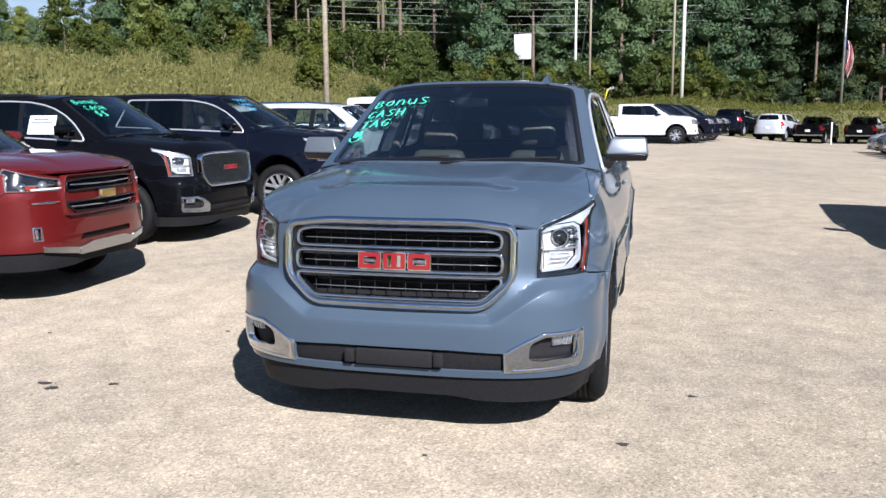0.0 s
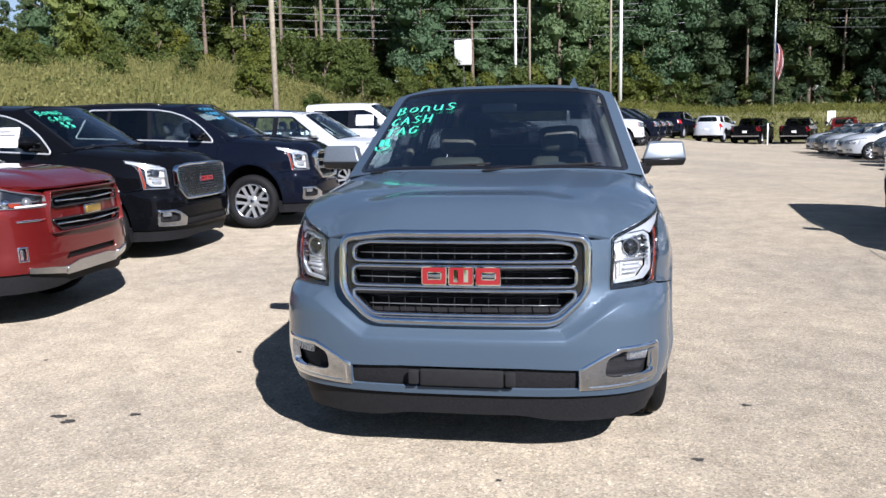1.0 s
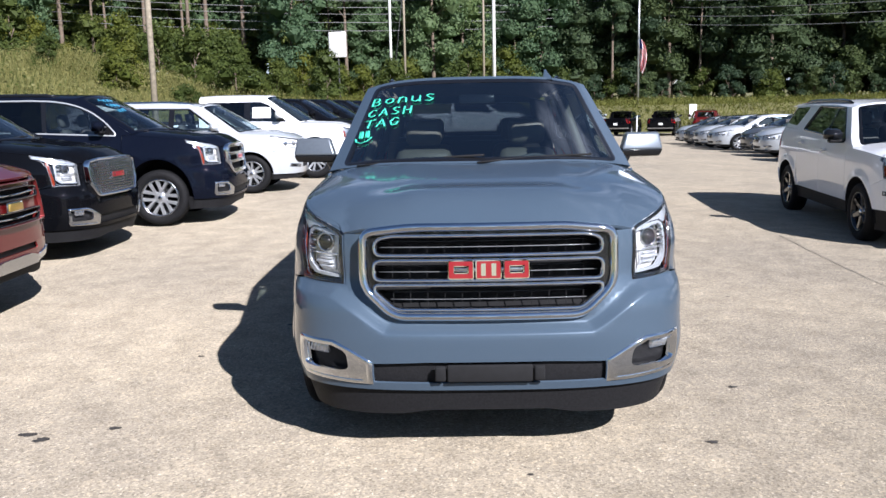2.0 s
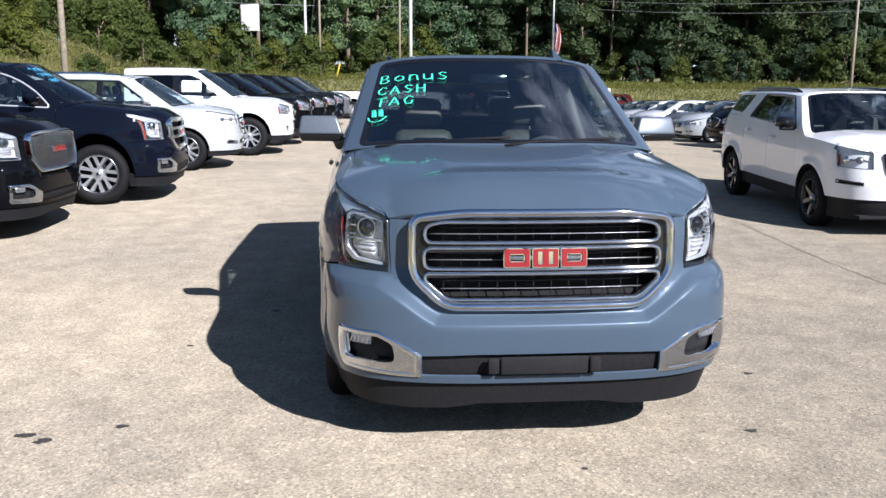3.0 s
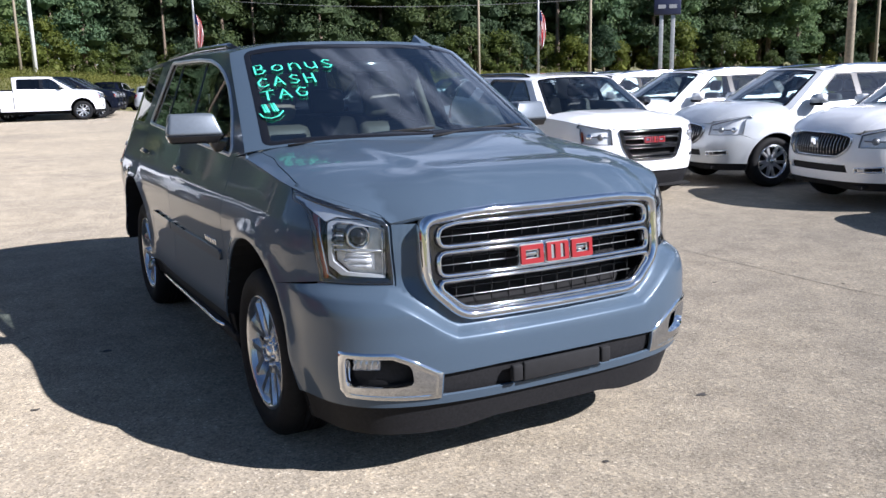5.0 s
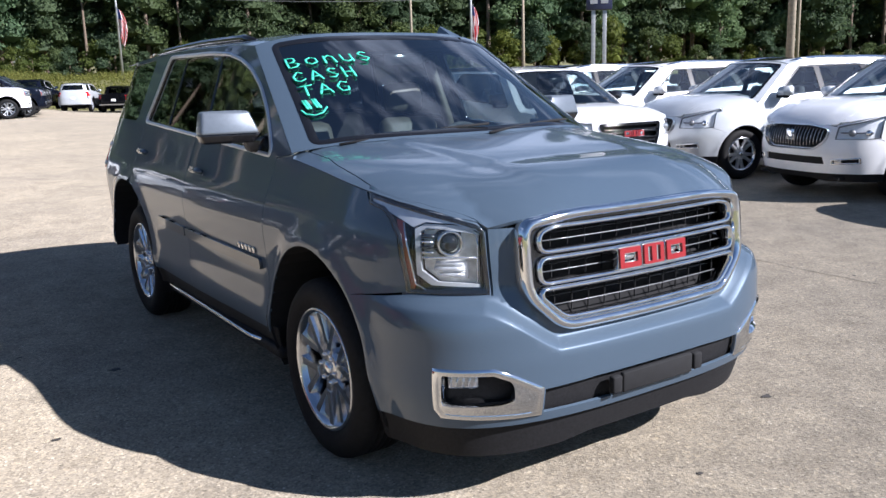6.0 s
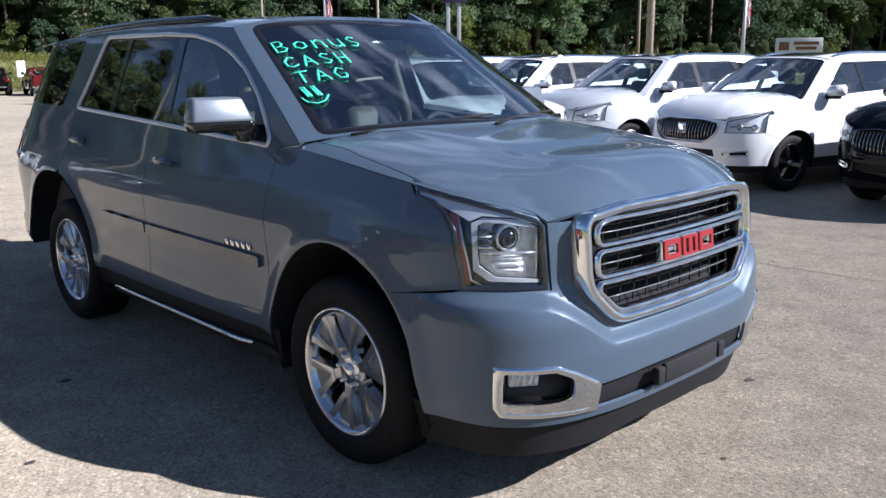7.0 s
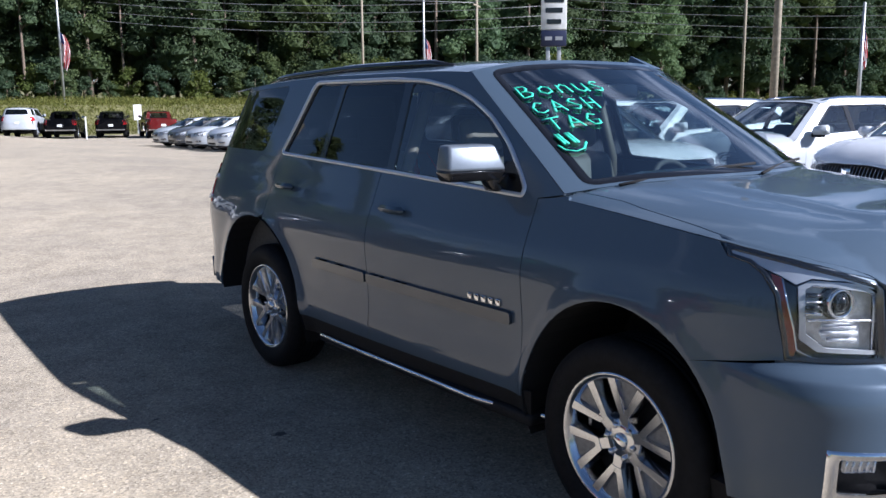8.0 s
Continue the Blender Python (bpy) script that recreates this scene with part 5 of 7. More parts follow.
ENCLAVE = variant(
    TERRAIN, floor=0.48, nose_top=0.950, quarter_glass=(), marker=False, n=2.7, wb=3.02, R=0.375, rim=0.245, track=1.70, sill=0.42, low=0.28, ye=3.2, arch=(0.43, 0.44),
    wz=[(0.2, 0.90), (0.45, 0.96), (0.7, 1.0), (0.95, 1.0), (1.1, 0.975), (1.2, 0.95), (1.70, 0.70), (1.8, 0.66)],
    fz=[(0.2, -0.90), (0.35, -0.97), (0.6, -1.0), (0.85, -0.95), (1.08, -0.84)], rz=[(0.3, 4.02), (0.7, 4.10), (1.1, 4.02), (1.75, 3.55)],
    edge=[(-0.95, 0.93), (-0.6, 1.03), (-0.3, 1.085), (0.3, 1.12)], roof=[(0.7, 1.72), (1.6, 1.79), (2.8, 1.785), (3.7, 1.72)], belt=[(0.3, 1.17), (1.4, 1.22), (2.6, 1.30), (3.6, 1.36)], hood_drop=0.14,
    doors=(0.45, 1.52, 2.62), ws_base=((-0.12, 1.20), (0.26, 1.14)), ws_top=(0.78, 0.98), roof_end=(3.65, 3.52),
    dlo=[(0.52, 1.19), (2.60, 1.30), (3.45, 1.40), (3.15, 1.60), (2.3, 1.68), (1.15, 1.66)], panes=[[(0.62, 1.21), (1.45, 1.25), (1.45, 1.635), (1.18, 1.63)], [(1.55, 1.255), (2.52, 1.305), (2.36, 1.65), (1.55, 1.64)], [(2.66, 1.32), (3.35, 1.41), (3.08, 1.59), (2.52, 1.645)]],
    mirror=(0.62, 1.22), mirror_size=(0.23, 0.16), mirror_mat=None, lamp=dict(inner=0.60, bottom=0.775, top=0.925, tip=-0.42, outer=-0.52), hood_w=(0.58, 0.84), hood_front=-0.93, tail=(0.95, 1.2),
    bumper=dict(bottom=0.36, arch_top=0.6, valance=0.25, fog=[(0.84, 0.56), (0.58, 0.53), (0.58, 0.47), (0.84, 0.49)], lamp_at=(0.64, 0.51), lamp_size=(0.09, 0.05, 0.05), intake=[(-0.50, 0.47), (0.50, 0.47), (0.48, 0.56), (-0.48, 0.56)], fog_mat=CHROME),
    grille=dict(style="blades", mat=CHROME, label="chrome grille surround", y=-1.0, slope=0.22, curve=0.22, r=0.12, width=0.022, outer=[(-0.55, 0.905), (-0.53, 0.76), (-0.38, 0.635), (0.38, 0.635), (0.53, 0.76), (0.55, 0.905), (0.30, 0.945), (-0.30, 0.945)], badge=[(0.815, 0.12, 0.12, CHROME)]),
    lamp_mat=LAMPWHITE, clear=2, wheel_style="multi", rails=(1.1, 3.2), rail_mat=CHROME, trim=True, sunroof=True)
ACADIA = variant(
    ENCLAVE, nose_top=None, n=3.2, fz=[(0.2, -0.90), (0.35, -0.96), (0.6, -0.99), (0.95, -0.95), (1.1, -0.88)], edge=[(-0.95, 1.03), (-0.6, 1.09), (-0.3, 1.12), (0.3, 1.14)], hood_drop=0.08,
    lamp=dict(inner=0.55, bottom=0.86, top=1.02, tip=-0.40, outer=-0.55), hood_w=(0.58, 0.84),
    grille=dict(style="slots", mat=CHROME, label="chrome grille surround", y=-0.985, slope=0.12, curve=0.14, r=0.06, width=0.04, outer=[(-0.48, 1.02), (-0.46, 0.78), (-0.36, 0.66), (0.36, 0.66), (0.46, 0.78), (0.48, 1.02)], slots=[[(-0.41, 0.93), (0.41, 0.93), (0.41, 0.97), (-0.41, 0.97)], [(-0.40, 0.82), (0.40, 0.82), (0.40, 0.88), (-0.40, 0.88)], [(-0.33, 0.72), (0.33, 0.72), (0.36, 0.78), (-0.36, 0.78)]], slot_mat=CHROME, badge=[(0.85, 0.30, 0.07, BADGE)]))
PICKUP = variant(
    YUKON, mirror_size=(0.23, 0.17), mirror_up=0.06, hood_edge=None, crown=5, ws_base=((0.06, 1.315), (0.36, 1.265)), quarter_glass=(), category="pickup truck", plan=0.0, nose_crown=0.0, n=3.8, tall=(1.06, 1.04), arch=(0.505, 0.525), wb=3.645, ye=4.4, nr=5.0, R=0.405, rim=0.265, doors=(0.50, 1.55, 2.62), bed=True, rail=1.29, sill=0.50, low=0.42, hood_drop=0.07, dome=0.02,
    rz=[(0.3, 4.78), (0.7, 4.80), (1.3, 4.80), (1.9, 4.80)], roof=[(0.8, 1.83), (1.4, 1.865), (2.3, 1.865), (2.7, 1.84)], belt=[(0.4, 1.29), (1.6, 1.32), (2.8, 1.33), (5.0, 1.33)], roof_end=(2.66, 2.62),
    dlo=[(0.62, 1.30), (2.50, 1.345), (2.46, 1.76), (1.22, 1.765), (1.02, 1.68)], panes=[[(0.70, 1.32), (1.46, 1.335), (1.46, 1.745), (1.25, 1.745), (1.06, 1.665)], [(1.60, 1.34), (2.44, 1.355), (2.40, 1.735), (1.60, 1.745)]],
    edge=[(-0.95, 1.12), (-0.7, 1.165), (-0.49, 1.19), (0.0, 1.21), (0.4, 1.23)], tail=(0.92, 1.25), rails=None, ledge=None, trim=False, seat_mat=CABIN, rear_bumper_mat=CHROME,
    fz=[(0.2, -0.90), (0.33, -0.96), (0.6, -0.99), (0.84, -0.975), (1.14, -0.935)],
    lamp=dict(ring=None, inner=0.60, bottom=0.90, top=1.085, tip=-0.62, outer=-0.68), hood_w=(0.66, 0.86),
    bumper=dict(bottom=0.45, fog_hole=None, fog_prof=((-0.004, -0.002), (0.004, 0.006), (0.010, 0.004), (0.014, -0.03)), valance=0.33, fog=[(0.86, 0.66), (0.78, 0.66), (0.77, 0.54), (0.85, 0.54)], lamp_at=(0.815, 0.60), lamp_size=(0.05, 0.04, 0.10), intake=[(-0.5, 0.50), (0.5, 0.50), (0.45, 0.585), (-0.45, 0.585)], fog_mat=CHROME),
    grille=dict(style="slots", mat=GLOSSBLACK, plate_mat=None, label="painted grille surround", y=-1.0, slope=0.10, curve=0.12, r=0.03, width=0.02, outer=[(-0.60, 1.115), (-0.62, 0.76), (0.62, 0.76), (0.60, 1.115)],
                slots=[[(-0.54, 1.03), (0.54, 1.03), (0.54, 1.075), (-0.54, 1.075)], [(-0.52, 0.80), (0.52, 0.80), (0.55, 0.895), (-0.55, 0.895)]], slot_mat=CHROME, badge=[(0.945, 0.24, 0.085, GOLD)]),
    wheel_style="multi", sill_mat=None)
SEDAN = variant(
    ENCLAVE, floor=0.24, nose_top=None, category="sedan", n=2.6, wb=2.75, R=0.33, rim=0.22, track=1.56, sill=0.34, low=0.2, ye=3.0, arch=(0.375, 0.375),
    wz=[(0.15, 0.82), (0.4, 0.89), (0.6, 0.92), (0.8, 0.92), (0.95, 0.89), (1.36, 0.60), (1.5, 0.55)], fz=[(0.15, -0.88), (0.3, -0.94), (0.55, -0.95), (0.75, -0.88), (0.95, -0.75)], rz=[(0.2, 3.82), (0.6, 3.9), (0.95, 3.86), (1.4, 3.0 + 0.4)],
    edge=[(-0.9, 0.72), (-0.5, 0.82), (0.3, 0.93)], roof=[(0.7, 1.37), (1.5, 1.45), (2.4, 1.43), (3.3, 1.25)], belt=[(0.3, 0.95), (1.4, 0.99), (2.6, 1.02), (3.6, 1.03)], hood_drop=0.12, drop=0.06,
    doors=(0.42, 1.42, 2.35), ws_base=((-0.1, 1.02), (0.24, 0.95)), ws_top=(0.78, 0.95), roof_end=(3.1, 3.0), dlo=[(0.55, 0.985), (2.5, 1.045), (2.85, 1.08), (2.45, 1.31), (1.9, 1.36), (1.15, 1.335)],
    panes=[[(0.65, 1.0), (1.36, 1.02), (1.36, 1.325), (1.17, 1.315)], [(1.46, 1.025), (2.45, 1.06), (2.2, 1.325), (1.46, 1.33)]], mirror=(0.62, 0.98), mirror_size=(0.2, 0.13), lamp=dict(inner=0.48, bottom=0.60, top=0.72, tip=-0.22, outer=-0.46), hood_w=(0.46, 0.76), hood_front=-0.9, tail=(0.72, 0.92),
    bumper=dict(bottom=0.26, arch_top=0.5, valance=0.17, fog=[(0.76, 0.42), (0.55, 0.41), (0.55, 0.35), (0.76, 0.36)], lamp_at=(0.64, 0.385), lamp_size=(0.08, 0.04, 0.045), intake=[(-0.40, 0.30), (0.40, 0.30), (0.38, 0.38), (-0.38, 0.38)]),
    grille=dict(y=-0.95, slope=0.2, curve=0.25, r=0.06, width=0.02, outer=[(-0.34, 0.68), (-0.30, 0.50), (0.30, 0.50), (0.34, 0.68)], badge=[(0.6, 0.1, 0.1, CHROME)]), rails=None)


# ---- the ground ----
def rise(x, y):
    """The gentle lie of the car park, and the bank behind it."""
    z = 0.40 * (1 - math.exp(-max(0.0, y - 3.2) / 14)) * (1 - smooth(3, 11, x)) - 0.34 * smooth(18, 55, y) * smooth(6, 14, x)
    left, far = -11.5 - x, y - 66
    bank = 4.2 * smooth(0, 26, left) * smooth(-30, 10, y + 0.2 * left) + 2.4 * smooth(0, 16, far + 0.25 * max(0, -x))
    bank += 0.03 * max(0, max(left, far) - 30)
    return z + min(bank, 16.0)


def ground_sheet():
    spread = lambda a, b, k: [a + (b - a) * i / k for i in range(k)]
    xs = spread(-1500, -120, 8) + spread(-120, -11.5, 36) + spread(-11.5, 46, 116) + spread(46, 160, 24) + spread(160, 1500, 8) + [1500]
    ys = spread(-1500, -60, 10) + spread(-60, -10, 25) + spread(-10, 66, 152) + spread(66, 160, 38) + spread(160, 1500, 8) + [1500]
    verts = [(x, y, rise(x, y)) for y in ys for x in xs]
    k = len(xs)
    faces, slot = [], []
    for j in range(len(ys) - 1):
        for i in range(k - 1):
            faces.append((j * k + i, j * k + i + 1, j * k + k + i + 1, j * k + k + i))
            slot.append(0 if -11.6 < (xs[i] + xs[i + 1]) / 2 < 46 and -60 < (ys[j] + ys[j + 1]) / 2 < 66 else 1)
    mesh = mesh_of("ground", verts, faces)
    ob = link("ground", mesh, ASPHALT, None)
    mesh.materials.append(GRASS)
    mesh.polygons.foreach_set("material_index", slot)
    return tagged(ob, "pale sun-bleached asphalt lot with exposed gravel, grass beyond", "ground", kind="structure")


def asphalt():
    m, n, l, b = principled("bleached_asphalt", (0.36, 0.33, 0.29), 0.88)
    b.inputs["Diffuse Roughness"].default_value = 1.0
    grit = n.new("ShaderNodeTexVoronoi")
    tc = n.new("ShaderNodeTexCoord")
    l.new(tc.outputs["Object"], grit.inputs["Vector"])
    grit.inputs["Scale"].default_value = 105
    stones = ramp(n, l, grit.outputs["Color"], [(0.0, (0.125, 0.108, 0.083)), (0.25, (0.225, 0.196, 0.152)), (0.75, (0.315, 0.276, 0.216)), (0.9, (0.39, 0.346, 0.278)), (1.0, (0.56, 0.505, 0.42))])
    fine = noise_node(n, l, 160, 3.0)
    mid = noise_node(n, l, 3.5, 6.0)
    big = noise_node(n, l, 0.35, 5.0)
    tone = ramp(n, l, mid.outputs[0], [(0.25, (0.72, 0.71, 0.70)), (0.55, (1.0, 1.0, 1.0)), (0.8, (1.22, 1.2, 1.16))])
    wide = ramp(n, l, big.outputs[0], [(0.3, (0.80, 0.80, 0.81)), (0.7, (1.16, 1.14, 1.09))])
    a, c = n.new("ShaderNodeMix"), n.new("ShaderNodeMix")
    for k in (a, c):
        k.data_type, k.blend_type = "RGBA", "MULTIPLY"
        k.inputs["Factor"].default_value = 1.0
    l.new(stones.outputs[0], a.inputs["A"])
    l.new(tone.outputs[0], a.inputs["B"])
    l.new(a.outputs["Result"], c.inputs["A"])
    l.new(wide.outputs[0], c.inputs["B"])
    pebble, p = n.new("ShaderNodeTexVoronoi"), n.new("ShaderNodeMix")
    pebble.inputs["Scale"].default_value = 55
    l.new(tc.outputs["Object"], pebble.inputs["Vector"])
    coarse = ramp(n, l, pebble.outputs["Color"], [(0.0, (0.66, 0.66, 0.67)), (0.3, (0.94, 0.94, 0.94)), (0.75, (1.05, 1.04, 1.02)), (1.0, (1.40, 1.36, 1.28))])
    p.data_type, p.blend_type = "RGBA", "MULTIPLY"
    p.inputs["Factor"].default_value = 1.0
    l.new(c.outputs["Result"], p.inputs["A"])
    l.new(coarse.outputs[0], p.inputs["B"])
    l.new(p.outputs["Result"], b.inputs["Base Color"])
    h = n.new("ShaderNodeMath")
    h.operation = "ADD"
    l.new(grit.outputs["Distance"], h.inputs[0])
    l.new(fine.outputs[0], h.inputs[1])
    bump(n, l, b, h.outputs[0], 0.5, 0.004)
    return m


ASPHALT = asphalt()
GRASS = mottled("dry_grass_soil", (0.16, 0.15, 0.055), 0.95, 0.0, 0.8, 0.4, 0.3)
ground_sheet()


# ---- the cars ----
def stand(x, y, heading, lift=0.0):
    """A car's pose from its front axle's middle and the way its nose points, laid on the lot."""
    a = radians(heading)
    bx, by = x - 3 * math.cos(a), y - 3 * math.sin(a)
    z0, z1 = rise(x, y), rise(bx, by)
    return pose(x, y, z0 + lift, 0, 0, heading + 90) @ pose(0, 0, 0, math.degrees(math.atan2(z1 - z0, 3.0)), 0, 0)


# handwritten capitals, each a set of strokes in a unit box
STROKES = {
    "B": [[(0.1, 1), (0.12, 0), (0.6, 0.05), (0.75, 0.28), (0.5, 0.5), (0.15, 0.52)], [(0.1, 0.98), (0.55, 0.95), (0.62, 0.72), (0.45, 0.52)]],
    "o": [[(0.45, 0.75), (0.15, 0.6), (0.1, 0.3), (0.4, 0.08), (0.75, 0.25), (0.75, 0.6), (0.45, 0.75)]],
    "n": [[(0.12, 0.05), (0.15, 0.75)], [(0.15, 0.55), (0.45, 0.78), (0.72, 0.6), (0.78, 0.05)]],
    "u": [[(0.12, 0.78), (0.15, 0.2), (0.45, 0.05), (0.75, 0.25)], [(0.78, 0.78), (0.8, 0.05)]],
    "S": [[(0.8, 0.85), (0.45, 0.95), (0.2, 0.75), (0.45, 0.52), (0.78, 0.32), (0.55, 0.06), (0.12, 0.14)]],
    "C": [[(0.8, 0.82), (0.45, 0.95), (0.14, 0.6), (0.2, 0.2), (0.5, 0.05), (0.85, 0.22)]],
    "A": [[(0.08, 0.02), (0.45, 0.96), (0.85, 0.02)], [(0.2, 0.36), (0.72, 0.36)]],
    "H": [[(0.15, 0.98), (0.15, 0.02)], [(0.8, 0.98), (0.8, 0.02)], [(0.15, 0.5), (0.8, 0.5)]],
    "T": [[(0.02, 0.92), (0.95, 0.96)], [(0.5, 0.94), (0.48, 0.02)]],
    "G": [[(0.82, 0.84), (0.45, 0.96), (0.12, 0.55), (0.3, 0.08), (0.7, 0.12), (0.8, 0.45), (0.5, 0.45)]],
}


def marker_line(name, car, fm, pts, mat, width=0.0068):
    pts = dense([tuple(p) for p in pts], 0.03, False)
    tube(name, [Vector(fm(*p)) + Vector((0, -0.006, 0.005)) for p in pts], width, mat, car, 6, flat=0.45)


def marker_word(word, car, fm, a, b, w, h, slope=0.0, mat=None, width=0.0068):
    """A word in window marker, from (a, b) on the screen, its letters w wide and h high."""
    k = len(word)
    for i, ch in enumerate(word):
        for st in STROKES[ch]:
            pts = [(a + w * (i + 0.88 * x) / k, b + h * y + slope * (i + x) / k) for x, y in st]
            marker_line("marker_stroke", car, fm, pts, mat or MARKER, width)


HERO_AT = pose(0.02, 0, 0, 0, 0, -0.3)
hero = vehicle(YUKON, "sport_utility_vehicle", "slate blue metallic SUV with chrome grille and marker writing", SLATE, True, m=HERO_AT)
HS = Shape(YUKON)
AXIS[0], AXIS[1], AXIS[2] = -0.12, 3.35, 0.75
marker_word("BonuS", hero, HS.screen, -0.875, 0.690, 0.55, 0.095, 0.0)
marker_word("CASH", hero, HS.screen, -0.875, 0.550, 0.38, 0.095, 0.0)
marker_word("TAG", hero, HS.screen, -0.873, 0.420, 0.30, 0.095, 0.0)
for a in (-0.872, -0.825):
    for d in (0, 0.012):
        marker_line("marker_stroke", hero, HS.screen, [(a + d, 0.385), (a + d + 0.012, 0.31)], MARKER, 0.010)
marker_line("marker_stroke", hero, HS.screen, [(-0.895, 0.31), (-0.88, 0.27), (-0.84, 0.25), (-0.80, 0.265), (-0.77, 0.305)], MARKER)
# running boards, body mouldings and badges
for s in (-1, 1):
    board = block("running_board", (s * 0.92, 1.36, 0.355), (0.17, 1.80, 0.06), TRIM, hero, 0.02, label="black running board with bright edge")
    pts = [(1.015 - 0.09 * smooth(0.85, 0.42, y), y, 0.368) for y in np.linspace(0.42, 0.86, 8)] + [(1.015, y, 0.370) for y in (1.2, 1.6, 2.0)] + [(1.015 - 0.05 * smooth(2.2, 2.33, y), y, 0.374) for y in (2.2, 2.3)]
    tube("bright_edge", pts, 0.013, CHROME, board, 8, "chrome edge strip", s)
    for a, b in ((0.56, 1.64), (1.66, 2.20)):
        z0, z1 = 0.765 + (a - 0.56) * 0.012, 0.765 + (b - 0.56) * 0.012
        # body-coloured moulding, its shade painted in
        panel("body_moulding", rounded([(a, z0), (b, z1), (b, z1 + 0.055), (a, z0 + 0.055)], 0.015, 3), HS.side, SHADESLATE, hero, s, step=0.05, off=0.018, thick=0.022)
    for i in range(5):
        y = 0.64 + i * 0.046
        x, _, _ = HS.side(y, 0.845)
        block("badge_bar", (s * (x + 0.006), y, 0.850), (0.008, 0.030, 0.030), CHROME, hero, 0.003)
    block("tow_cover", (s * 0.232, -1.035, 0.468), (0.05, 0.03, 0.07), DARK, hero, 0.008)
    # rear reflex and white band of the tail lamps
    for z in (1.06, 1.20):
        y0 = HS.rear(0.97 * HS.w(z), z)[1]
        panel("lamp_band", [(y0 - 0.13, z), (y0 - 0.02, z - 0.01), (y0 - 0.02, z + 0.025), (y0 - 0.13, z + 0.03)], HS.side, REFLECTOR, hero, s, step=0.06, off=0.012)
block("plate_bracket", (0, -1.035, 0.468), (0.40, 0.022, 0.082), DARK, hero, 0.008, label="blank black plate bracket")
# shark-fin aerial on the roof
bm = bmesh.new()
fin = [(0.0, 0.0), (0.17, 0.0), (0.155, 0.075), (0.12, 0.06)]
vs = [[bm.verts.new((sx * (0.028 if z < 0.01 else 0.006), y, z)) for y, z in fin] for sx in (-1, 1)]
bm.faces.new(vs[0])
bm.faces.new(vs[1][::-1])
for i in range(4):
    j = (i + 1) % 4
    bm.faces.new((vs[0][j], vs[0][i], vs[1][i], vs[1][j]))
bmesh.ops.recalc_face_normals(bm, faces=bm.faces)
bmesh.ops.transform(bm, matrix=pose(0.49, 1.03, HS.zr(1.1) - HS.drop * 0.27 - 0.012) @ Matrix.Diagonal((1.2, 1.2, 1.0, 1)), verts=bm.verts)
part("roof_aerial", bm, SLATE, hero, "shark-fin aerial", False)
for s in (-1, 1):
    tube("centre_pillar", [(s * 0.82, 1.62, 1.0), (s * 0.81, 1.62, 1.35), (s * 0.655, 1.62, 1.76)], 0.035, LEATHER, hero, 8, "beige pillar trim")

# the row whose noses point across the lane
ROW_L = "cars parked in the row by the bank"
RED_PICKUP = variant(
    PICKUP, lamp_mat=GLOSSBLACK, marker=False, edge=[(-0.95, 1.19), (-0.7, 1.235), (-0.49, 1.255), (0.0, 1.27), (0.4, 1.28)], ws_base=((0.06, 1.345), (0.36, 1.295)),
    fz=[(0.2, -0.90), (0.33, -0.96), (0.6, -1.0), (0.84, -0.985), (1.2, -0.93)], lamp=dict(inner=0.56, bottom=1.03, top=1.125, tip=-0.62, outer=-0.67),
    bumper=dict(bottom=0.50, valance=0.32, fog=[(0.86, 0.72), (0.80, 0.72), (0.80, 0.60), (0.86, 0.60)], lamp_at=(0.83, 0.66), lamp_size=(0.04, 0.04, 0.10), intake=[(-0.42, 0.565), (0.42, 0.565), (0.38, 0.62), (-0.38, 0.62)]),
    grille=dict(mat=RED, plate_mat=RED, slot_mat=GLOSSBLACK, y=-1.005, outer=[(-0.545, 1.165), (-0.60, 0.98), (-0.60, 0.80), (0.60, 0.80), (0.60, 0.98), (0.545, 1.165)], width=0.014,
                slots=[[(-0.53, 1.025), (0.53, 1.025), (0.53, 1.10), (0.3, 1.115), (-0.3, 1.115), (-0.53, 1.10)], [(-0.46, 0.825), (0.46, 0.825), (0.56, 0.915), (-0.56, 0.915)]], badge=[(0.965, 0.25, 0.07, GOLD)]))
red = vehicle(RED_PICKUP, "pickup_truck", "dark red crew-cab pickup with chrome grille bars", RED, False, ROW_L, stand(-4.83, 2.15, 2), 0.06)
RS = Shape(RED_PICKUP)
AXIS[0], AXIS[1], AXIS[2] = -0.12, 4.4, 0.75
on_nose = lambda x, z: (math.copysign(RS.at(z, x=abs(x)), x), z)
